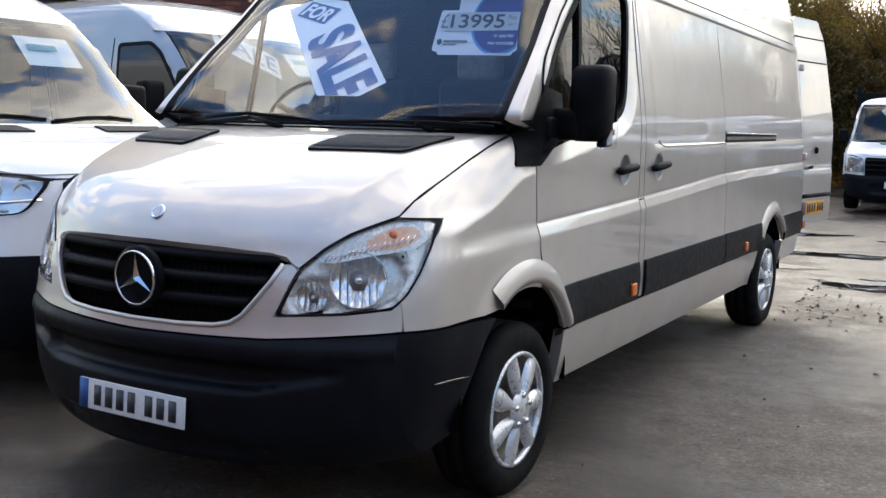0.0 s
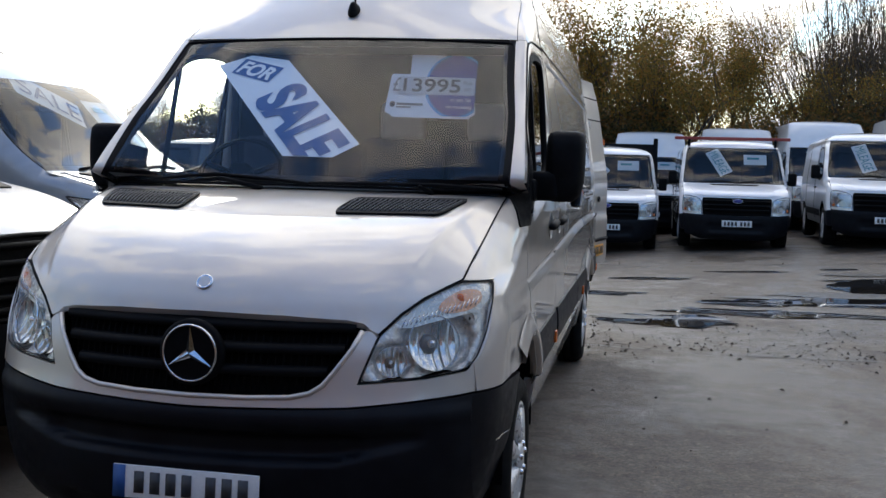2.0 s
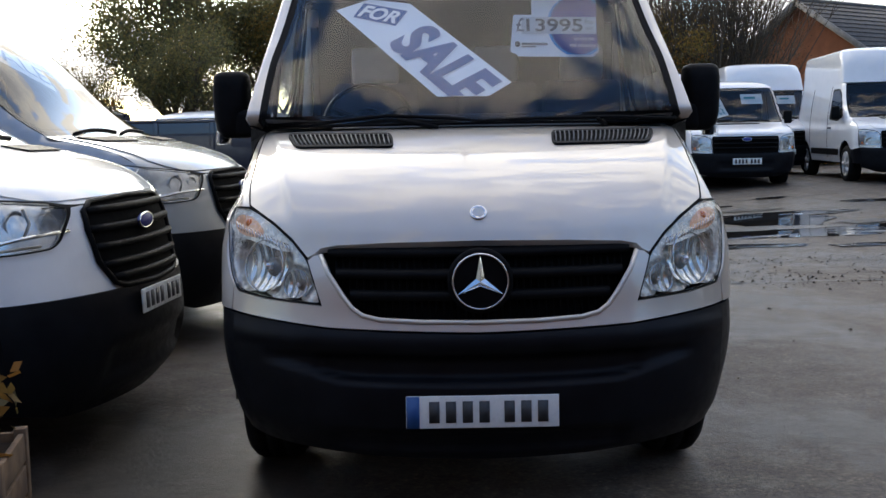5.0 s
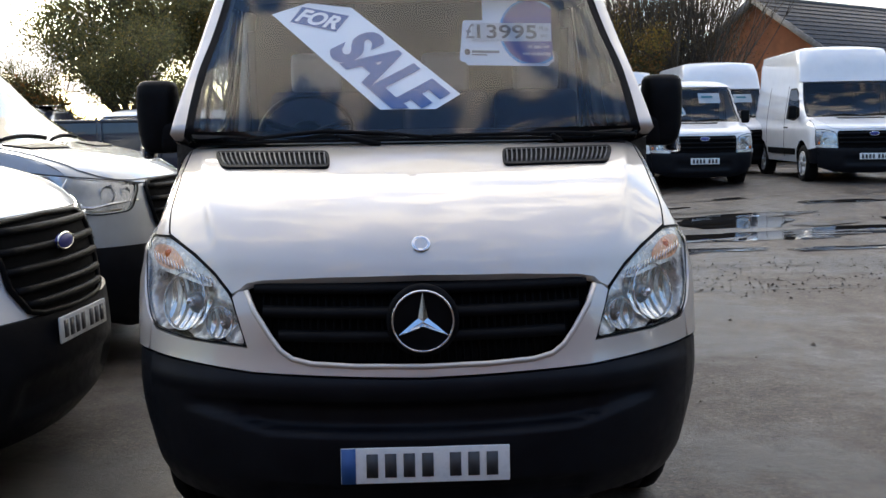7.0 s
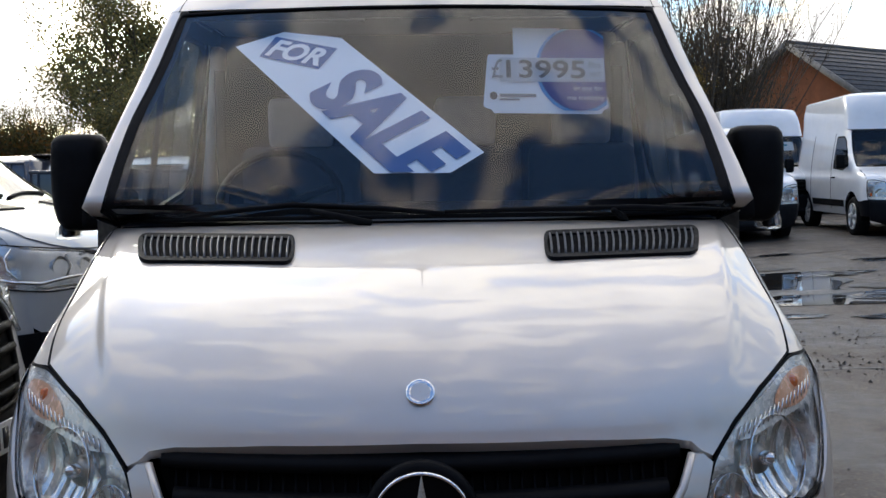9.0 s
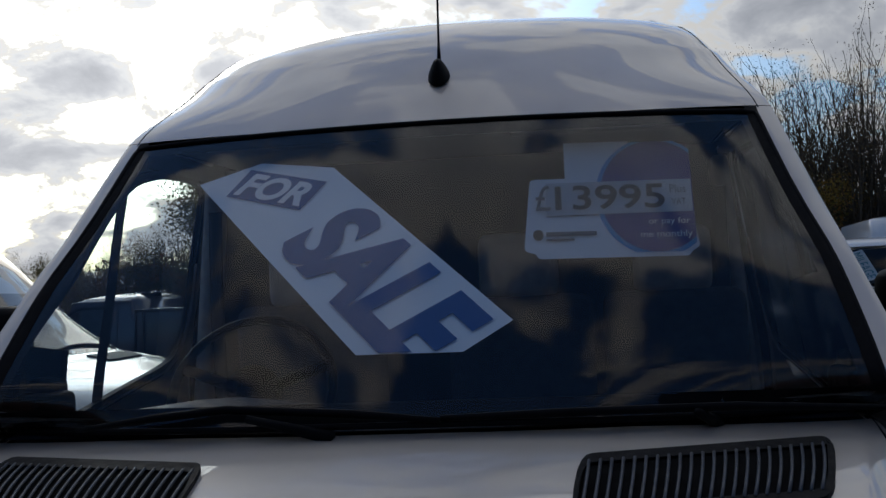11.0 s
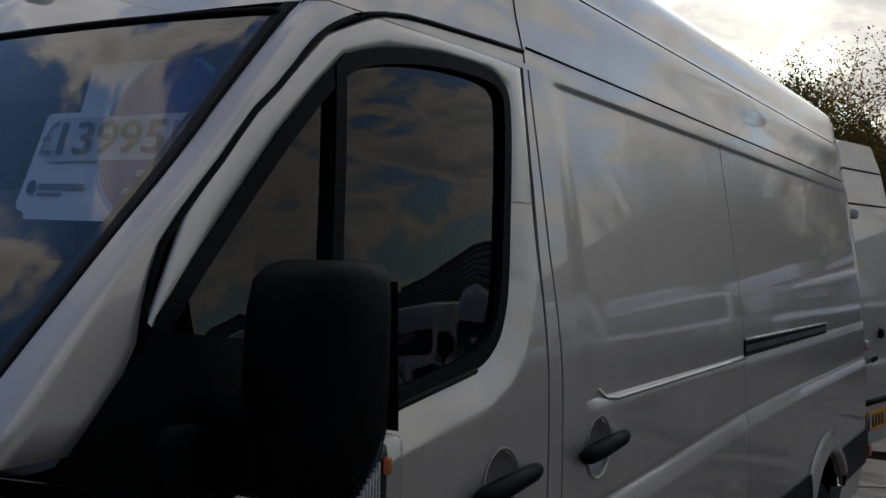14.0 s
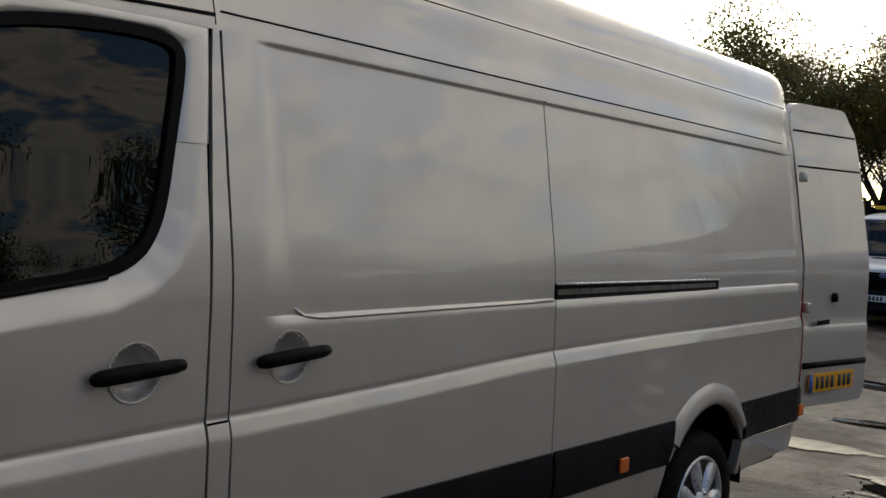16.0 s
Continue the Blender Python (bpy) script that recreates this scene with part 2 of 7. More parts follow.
FENCE = surface("fence_grey", (0.16, 0.14, 0.12), (0.25, 0.22, 0.19), 0.85, scale=7)


def foliage(name, stops):
    mat, nt, bs = node_material(name)
    geo = nt.nodes.new("ShaderNodeNewGeometry")
    col = ramp_node(nt, geo.outputs["Random Per Island"], stops)
    nt.links.new(col, bs.inputs["Base Color"])
    bs.inputs["Roughness"].default_value = 0.6
    bs.inputs["Subsurface Weight"].default_value = 0.0
    tl = nt.nodes.new("ShaderNodeBsdfTranslucent")
    nt.links.new(col, tl.inputs["Color"])
    mx = nt.nodes.new("ShaderNodeMixShader")
    mx.inputs[0].default_value = 0.45
    out = nt.nodes["Material Output"]
    nt.links.new(bs.outputs[0], mx.inputs[1])
    nt.links.new(tl.outputs[0], mx.inputs[2])
    nt.links.new(mx.outputs[0], out.inputs[0])
    return mat


LEAF_GOLD = foliage("autumn_leaves", [(0.0, (0.09, 0.075, 0.018)), (0.35, (0.19, 0.145, 0.028)), (0.7, (0.30, 0.19, 0.030)), (1.0, (0.34, 0.14, 0.022))])
LEAF_GREEN = foliage("dull_green_leaves", [(0.0, (0.07, 0.075, 0.03)), (0.5, (0.15, 0.14, 0.05)), (0.85, (0.23, 0.19, 0.06)), (1.0, (0.30, 0.20, 0.05))])
LEAF_DARK = foliage("hedge_leaves", [(0.0, (0.045, 0.044, 0.016)), (0.4, (0.11, 0.088, 0.024)), (0.75, (0.19, 0.10, 0.024)), (1.0, (0.30, 0.13, 0.024))])


def brick_material(name, stops):
    mat, nt, bs = node_material(name)
    info = nt.nodes.new("ShaderNodeObjectInfo")
    n = noise_node(nt, 30, 5)
    mixv = nt.nodes.new("ShaderNodeMath")
    mixv.operation = "MULTIPLY_ADD"
    mixv.inputs[1].default_value, mixv.inputs[2].default_value = 0.3, 0.0
    nt.links.new(n, mixv.inputs[0])
    add = nt.nodes.new("ShaderNodeMath")
    add.operation = "MULTIPLY_ADD"
    add.inputs[1].default_value = 0.7
    nt.links.new(info.outputs["Random"], add.inputs[0])
    nt.links.new(mixv.outputs[0], add.inputs[2])
    nt.links.new(ramp_node(nt, add.outputs[0], stops), bs.inputs["Base Color"])
    bs.inputs["Roughness"].default_value = 0.85
    bump_node(nt, bs, noise_node(nt, 60, 6), 0.6, 0.003)
    return mat


BRICK = brick_material("dark_red_brick", [(0.1, (0.085, 0.028, 0.022)), (0.6, (0.15, 0.045, 0.032)), (0.95, (0.20, 0.075, 0.05))])


def brick_wall_material(name, a, b, mortar):
    mat, nt, bs = node_material(name)
    tc = nt.nodes.new("ShaderNodeTexCoord")
    br = nt.nodes.new("ShaderNodeTexBrick")
    br.inputs["Color1"].default_value, br.inputs["Color2"].default_value, br.inputs["Mortar"].default_value = (*a, 1), (*b, 1), (*mortar, 1)
    br.inputs["Scale"].default_value = 1.0
    br.inputs["Brick Width"].default_value, br.inputs["Row Height"].default_value, br.inputs["Mortar Size"].default_value = 0.225, 0.075, 0.008
    mp = nt.nodes.new("ShaderNodeMapping")
    mp.inputs["Rotation"].default_value = (radians(90), 0, 0)
    nt.links.new(tc.outputs["Object"], mp.inputs[0])
    nt.links.new(mp.outputs[0], br.inputs["Vector"])
    n = noise_node(nt, 1.5, 6)
    mx = nt.nodes.new("ShaderNodeMix")
    mx.data_type, mx.blend_type = "RGBA", "MULTIPLY"
    mx.inputs["Factor"].default_value = 1.0
    nt.links.new(br.outputs["Color"], mx.inputs["A"])
    nt.links.new(ramp_node(nt, n, [(0.3, (0.7, 0.7, 0.7)), (0.7, (1.1, 1.1, 1.1))]), mx.inputs["B"])
    nt.links.new(mx.outputs["Result"], bs.inputs["Base Color"])
    bs.inputs["Roughness"].default_value = 0.85
    bump_node(nt, bs, br.outputs["Fac"], 0.4, -0.006)
    return mat


ORANGEBRICK = brick_wall_material("orange_brick_wall", (0.42, 0.12, 0.05), (0.50, 0.16, 0.07), (0.36, 0.20, 0.13))
DARKBRICK = brick_wall_material("mortar_and_brick", (0.13, 0.045, 0.035), (0.17, 0.06, 0.045), (0.17, 0.14, 0.12))


def tarmac():
    """Worn wet tarmac and concrete: stone chips, scuffs, damp brown patches that shine."""
    mat, nt, bs = node_material("wet_tarmac")
    geo = nt.nodes.new("ShaderNodeNewGeometry")
    pos = geo.outputs["Position"]

    def times(a, b):
        n = nt.nodes.new("ShaderNodeMix")
        n.data_type, n.blend_type = "RGBA", "MULTIPLY"
        n.inputs["Factor"].default_value = 1.0
        nt.links.new(a, n.inputs["A"])
        nt.links.new(b, n.inputs["B"])
        return n.outputs["Result"]

    broad = noise_node(nt, 0.62, 8, 0.62, pos)
    mid = noise_node(nt, 3.6, 9, 0.70, pos)
    grain = noise_node(nt, 34, 8, 0.8, pos)
    chips = nt.nodes.new("ShaderNodeTexVoronoi")
    chips.inputs["Scale"].default_value = 75.0
    nt.links.new(pos, chips.inputs["Vector"])
    tone = nt.nodes.new("ShaderNodeSeparateColor")
    nt.links.new(chips.outputs["Color"], tone.inputs[0])
    col = ramp_node(nt, mid, [(0.30, (0.050, 0.037, 0.026)), (0.48, (0.098, 0.078, 0.058)), (0.60, (0.124, 0.103, 0.081)), (0.76, (0.19, 0.166, 0.138))])
    col = times(col, ramp_node(nt, grain, [(0.32, (0.45, 0.44, 0.43)), (0.50, (1.0, 1.0, 1.0)), (0.70, (1.6, 1.57, 1.52))]))
    col = times(col, ramp_node(nt, tone.outputs[0], [(0.0, (0.62, 0.61, 0.60)), (0.55, (1.0, 1.0, 1.0)), (0.93, (1.15, 1.14, 1.12)), (1.0, (1.9, 1.85, 1.75))]))
    # wide damp stains with a soft, ragged edge
    edge = nt.nodes.new("ShaderNodeMath")
    edge.operation = "MULTIPLY_ADD"
    edge.inputs[1].default_value = 0.22
    nt.links.new(mid, edge.inputs[0])
    nt.links.new(broad, edge.inputs[2])
    wet = value_ramp(nt, edge.outputs[0], 0.565, 0.665, 0.0, 1.0)
    damp = nt.nodes.new("ShaderNodeMix")
    damp.data_type, damp.blend_type = "RGBA", "MULTIPLY"
    damp.inputs["B"].default_value = (0.46, 0.43, 0.40, 1)
    nt.links.new(wet, damp.inputs["Factor"])
    nt.links.new(col, damp.inputs["A"])
    nt.links.new(damp.outputs["Result"], bs.inputs["Base Color"])
    rough = nt.nodes.new("ShaderNodeMath")
    rough.operation = "MULTIPLY_ADD"
    rough.inputs[1].default_value = 0.30
    nt.links.new(grain, rough.inputs[0])
    nt.links.new(value_ramp(nt, edge.outputs[0], 0.55, 0.68, 0.52, 0.17), rough.inputs[2])
    nt.links.new(rough.outputs[0], bs.inputs["Roughness"])
    hsum = nt.nodes.new("ShaderNodeMath")
    hsum.operation = "MULTIPLY_ADD"
    hsum.inputs[1].default_value = 0.45
    nt.links.new(grain, hsum.inputs[0])
    nt.links.new(mid, hsum.inputs[2])
    bump_node(nt, bs, hsum.outputs[0], 0.85, 0.022)
    return mat


TARMAC = tarmac()
WATER = surface("puddle_water", (0.012, 0.011, 0.010), (0.02, 0.018, 0.016), 0.03, scale=1.2, rough_var=0.015)
MUD = surface("wet_mud", (0.020, 0.017, 0.014), (0.045, 0.038, 0.03), 0.35, scale=3, bump=0.006, bump_scale=12)


# ---- mesh helpers ----
def link_mesh(name, bm, mat, smooth=True):
    me = bpy.data.meshes.new(name)
    if smooth:
        for f in bm.faces:
            f.smooth = True
    bm.to_mesh(me)
    bm.free()
    if mat:
        me.materials.append(mat)
    return new(name, me)


def part(name, bm, mat, parent, label="", smooth=True):
    ob = link_mesh(name, bm, mat, smooth)
    ob.parent = parent
    if label:
        tagged(ob, label=label)
    return ob


def root(name, m, label, category, group="", kind=""):
    ob = new(name)
    ob.matrix_basis = m
    return tagged(ob, label, category, group, kind)


def spline(us, vs):
    """A monotone cubic through points, tabulated."""
    us, vs = np.array(us, float), np.array(vs, float)
    h = np.diff(us)
    d = np.diff(vs) / h
    m = np.zeros(len(us))
    m[0], m[-1] = d[0], d[-1]
    for i in range(1, len(us) - 1):
        if d[i - 1] * d[i] > 0:
            w1, w2 = 2 * h[i] + h[i - 1], h[i] + 2 * h[i - 1]
            m[i] = (w1 + w2) / (w1 / d[i - 1] + w2 / d[i])
    g = np.linspace(us[0], us[-1], 1600)
    i = np.clip(np.searchsorted(us, g) - 1, 0, len(h) - 1)
    t = (g - us[i]) / h[i]
    v = (1 + 2 * t) * (1 - t) ** 2 * vs[i] + t * (1 - t) ** 2 * h[i] * m[i] + t * t * (3 - 2 * t) * vs[i + 1] + t * t * (t - 1) * h[i] * m[i + 1]
    table, lo, step = v.tolist(), float(us[0]), float(g[1] - g[0])

    def f(x):
        k = (x - lo) / step
        if k <= 0:
            return table[0]
        if k >= 1598.999:
            return table[-1]
        n = int(k)
        return table[n] + (k - n) * (table[n + 1] - table[n])

    return f


def smooth01(x):
    x = min(max(x, 0.0), 1.0)
    return x * x * (3 - 2 * x)


def steps(a, b, d):
    n = max(int(round((b - a) / d)), 1)
    return [a + (b - a) * k / n for k in range(n + 1)]


def patch(poly, us, vs, fn, inward=None, toward=(0, -1, 0), bm=None):
    """A sheet over a polygon of the (u, v) plane, cut into cells at us and vs and laid onto fn(u, v), with a turned-in edge."""
    b = bmesh.new()
    b.faces.new([b.verts.new((u, v, 0)) for u, v in poly])
    lo = [min(p[k] for p in poly) for k in (0, 1)]
    hi = [max(p[k] for p in poly) for k in (0, 1)]
    for k, cuts in ((0, us), (1, vs)):
        for c in cuts:
            if lo[k] + 1e-4 < c < hi[k] - 1e-4:
                no = (1, 0, 0) if k == 0 else (0, 1, 0)
                bmesh.ops.bisect_plane(b, geom=b.verts[:] + b.edges[:] + b.faces[:], dist=1e-5, plane_co=(c if k == 0 else 0, c if k else 0, 0), plane_no=no)
    bmesh.ops.remove_doubles(b, verts=b.verts[:], dist=1e-5)
    for v in b.verts:
        v.co = fn(v.co.x, v.co.y)
    b.normal_update()
    total = Vector((0, 0, 0))
    for f in b.faces:
        total += f.normal * f.calc_area()
    if total.dot(Vector(toward)) < 0:
        bmesh.ops.reverse_faces(b, faces=b.faces[:])
    if inward:
        rim = [e for e in b.edges if e.is_boundary]
        made = bmesh.ops.extrude_edge_only(b, edges=rim)["geom"]
        for v in made:
            if isinstance(v, bmesh.types.BMVert):
                v.co += Vector(inward)
        for e in rim:
            e.smooth = False
    return merge(bm, b)


def merge(bm, b):
    """Adds b to bm; either may be the result."""
    if bm is None:
        return b
    me = bpy.data.meshes.new("tmp")
    b.to_mesh(me)
    b.free()
    bm.from_mesh(me)
    bpy.data.meshes.remove(me)
    return bm


def ring(outer, inner, fn, toward, inward=None):
    """A flat frame between two loops of equal length, laid onto fn."""
    b = bmesh.new()
    o = [b.verts.new(fn(*p)) for p in outer]
    i = [b.verts.new(fn(*p)) for p in inner]
    n = len(o)
    for k in range(n):
        b.faces.new((o[k], o[(k + 1) % n], i[(k + 1) % n], i[k]))
    b.normal_update()
    total = Vector((0, 0, 0))
    for f in b.faces:
        total += f.normal * f.calc_area()
    if total.dot(Vector(toward)) < 0:
        bmesh.ops.reverse_faces(b, faces=b.faces[:])
    if inward:
        rim = [e for e in b.edges if e.is_boundary]
        made = bmesh.ops.extrude_edge_only(b, edges=rim)["geom"]
        for v in made:
            if isinstance(v, bmesh.types.BMVert):
                v.co += Vector(inward)
        for e in rim:
            e.smooth = False
    return b


def shrink(poly, d):
    """The polygon moved inwards by d along its mean edge normals."""
    n = len(poly)
    area = sum(poly[k][0] * poly[(k + 1) % n][1] - poly[(k + 1) % n][0] * poly[k][1] for k in range(n))
    s = 1 if area > 0 else -1
    out = []
    for k in range(n):
        a, p, c = Vector(poly[k - 1]), Vector(poly[k]), Vector(poly[(k + 1) % n])
        e1, e2 = (p - a).normalized(), (c - p).normalized()
        n1, n2 = Vector((-e1.y, e1.x)) * s, Vector((-e2.y, e2.x)) * s
        w = n1 + n2
        w = w / max(w.dot(n1), 0.45)
        out.append(tuple(p + w * d))
    return out


def dense(poly, d):
    """The same polygon with points at most d apart."""
    out = []
    for k, p in enumerate(poly):
        q = poly[(k + 1) % len(poly)]
        n = max(int(math.dist(p, q) / d + 0.999), 1)
        out += [(p[0] + (q[0] - p[0]) * j / n, p[1] + (q[1] - p[1]) * j / n) for j in range(n)]
    return out


def rounded(poly, r, n=4):
    """The polygon with rounded corners."""
    out = []
    for k in range(len(poly)):
        a, p, c = Vector(poly[k - 1]), Vector(poly[k]), Vector(poly[(k + 1) % len(poly)])
        d = min(r, 0.45 * (a - p).length, 0.45 * (c - p).length)
        s, e = p + (a - p).normalized() * d, p + (c - p).normalized() * d
        for j in range(n + 1):
            t = j / n
            out.append(tuple(s * (1 - t) ** 2 + p * 2 * t * (1 - t) + e * t * t))
    return out


def box(size, centre=(0, 0, 0), bevel=0.0, seg=2, m=None, bm=None):
    b = bmesh.new()
    bmesh.ops.create_cube(b, size=1.0)
    for v in b.verts:
        v.co = Vector((v.co.x * size[0], v.co.y * size[1], v.co.z * size[2]))
    if bevel:
        bmesh.ops.bevel(b, geom=b.edges[:], offset=bevel, segments=seg, affect="EDGES", profile=0.6)
    for v in b.verts:
        v.co = (m @ v.co if m else v.co) + Vector(centre)
    return merge(bm, b)


def lathe(profile, n=48, axis="x", centre=(0, 0, 0), bm=None):
    """Turns (radius, along) points about an axis."""
    b = bmesh.new()
    rows = []
    for r, h in profile:
        row = []
        for k in range(n):
            a = 2 * math.pi * k / n
            c, s = r * math.cos(a), r * math.sin(a)
            p = (h, c, s) if axis == "x" else (c, h, s) if axis == "y" else (c, s, h)
            row.append(b.verts.new(Vector(p) + Vector(centre)))
        rows.append(row)
    for r1, r2 in zip(rows, rows[1:]):
        for k in range(n):
            b.faces.new((r1[k], r1[(k + 1) % n], r2[(k + 1) % n], r2[k]))
    bmesh.ops.remove_doubles(b, verts=b.verts[:], dist=1e-5)
    bmesh.ops.recalc_face_normals(b, faces=b.faces[:])
    return merge(bm, b)


def tube(points, radius, n=8, closed=False, bm=None, flat=1.0):
    """A round bar along points; radius may be one number or one for each point."""
    b = bmesh.new()
    pts = [Vector(p) for p in points]
    rows = []
    for k, p in enumerate(pts):
        q = pts[(k + 1) % len(pts)] if closed or k + 1 < len(pts) else p
        o = pts[k - 1] if closed or k else p
        way = (q - o).normalized()
        side = way.cross(Vector((0, 0, 1)))
        side = side.normalized() if side.length > 1e-3 else Vector((1, 0, 0))
        above = side.cross(way).normalized()
        r = radius[k] if isinstance(radius, (list, tuple)) else radius
        rows.append([b.verts.new(p + r * (math.cos(2 * math.pi * j / n) * side + flat * math.sin(2 * math.pi * j / n) * above)) for j in range(n)])
    pairs = list(zip(rows, rows[1:])) + ([(rows[-1], rows[0])] if closed else [])
    for r1, r2 in pairs:
        for j in range(n):
            b.faces.new((r1[j], r1[(j + 1) % n], r2[(j + 1) % n], r2[j]))
    if not closed:
        b.faces.new(rows[0])
        b.faces.new(rows[-1])
    bmesh.ops.recalc_face_normals(b, faces=b.faces[:])
    return merge(bm, b)


def letters(text, size, shear=0.0, bold=0.0, align="LEFT"):
    """Flat letters of the built-in font as a bmesh in the x-y plane."""
    cu = bpy.data.curves.new("letters", "FONT")
    cu.body, cu.size, cu.shear, cu.offset, cu.align_x = text, size, shear, bold, align
    cu.resolution_u = 5
    ob = new("letters", cu)
    dg = bpy.context.evaluated_depsgraph_get()
    me = bpy.data.meshes.new_from_object(ob.evaluated_get(dg))
    b = bmesh.new()
    b.from_mesh(me)
    bpy.data.objects.remove(ob)
    bpy.data.curves.remove(cu)
    bpy.data.meshes.remove(me)
    return b


class Shell:
    """A van's skin. nose: how far back the centre line stands at a height; bend: how far the front wraps; half: half the width."""

    def __init__(self, nose, bend, half, tail, dent=None, taper=0.0):
        self.nose, self.bend, self.half, self.tail = spline(*nose), spline(*bend), spline(*half), tail
        self.dent, self.taper = dent, taper

    def depth(self, x, z):
        s = min(abs(x) / self.half(z), 1.0)
        return self.nose(z) + self.bend(z) * (1 - math.sqrt(max(1 - s * s, 0)))

    def width(self, y, z):
        a, d = self.bend(z), y - self.nose(z)
        if d <= 0:
            return 0.0
        w = self.half(z) * (math.sqrt(max(1 - (1 - d / a) ** 2, 0)) if d < a else 1.0)
        e = y - (self.tail - 0.2)
        if e > 0:
            w -= 0.07 * (e / 0.2) ** 2
        return w

    def sink(self, y, z):
        return z - self.taper * max(0.0, y - 2.4) * min(max((z - 1.4) / 0.8, 0.0), 1.0)

    def front(self, x, z, off=0.0):
        y = self.depth(x, z) + off
        return Vector((x, y, self.sink(y, z)))

    def side(self, s, off=0.0):
        def f(y, z):
            w = self.width(y, z) + off
            if self.dent:
                w += self.dent(y, z)
            return Vector((s * w, y, self.sink(y, z)))

        return f

    def cap(self, levels, lift=None):
        """The roof: from the first level round the front and back along both sides, closed on top and behind."""
        b = bmesh.new()
        rows = []
        z0, z1 = levels[0], levels[-1]
        for z in levels:
            a, h, y0 = self.bend(z), self.half(z), self.nose(z)
            k = (z - z0) / (z1 - z0)
            back = self.tail - 0.02 - 0.30 * k**3
            ys = [y0 + a + (back - y0 - a) * t for t in (0.06, 0.14, 0.25, 0.4, 0.55, 0.7, 0.82, 0.9, 0.95, 0.98, 1.0)]
            arc = [(h * math.sin(t), y0 + a * (1 - math.cos(t))) for t in (radians(d) for d in range(-90, 91, 6))]
            pts = [(-self.width(y, z) if self.width(y, z) < h else -h, y) for y in reversed(ys)] + arc + [(min(self.width(y, z), h), y) for y in ys]
            rows.append([b.verts.new((x, y, self.sink(y, z))) for x, y in pts])
        for r1, r2 in zip(rows, rows[1:]):
            for p, q, r, s in zip(r1, r1[1:], r2[1:], r2):
                b.faces.new((p, q, r, s))
            b.faces.new((r1[-1], r1[0], r2[0], r2[-1]))
        n, top = len(rows[0]), rows[-1]
        for k in range(n // 2):
            loop = [top[k], top[k + 1], top[n - 2 - k], top[n - 1 - k]]
            loop = [v for j, v in enumerate(loop) if v not in loop[:j]]
            if len(loop) > 2:
                b.faces.new(loop)
        bmesh.ops.recalc_face_normals(b, faces=b.faces[:])
        return b


def arc_points(cy, cz, r, a0, a1, n=18):
    return [(cy + r * math.cos(radians(a0 + (a1 - a0) * k / n)), cz + r * math.sin(radians(a0 + (a1 - a0) * k / n))) for k in range(n + 1)]


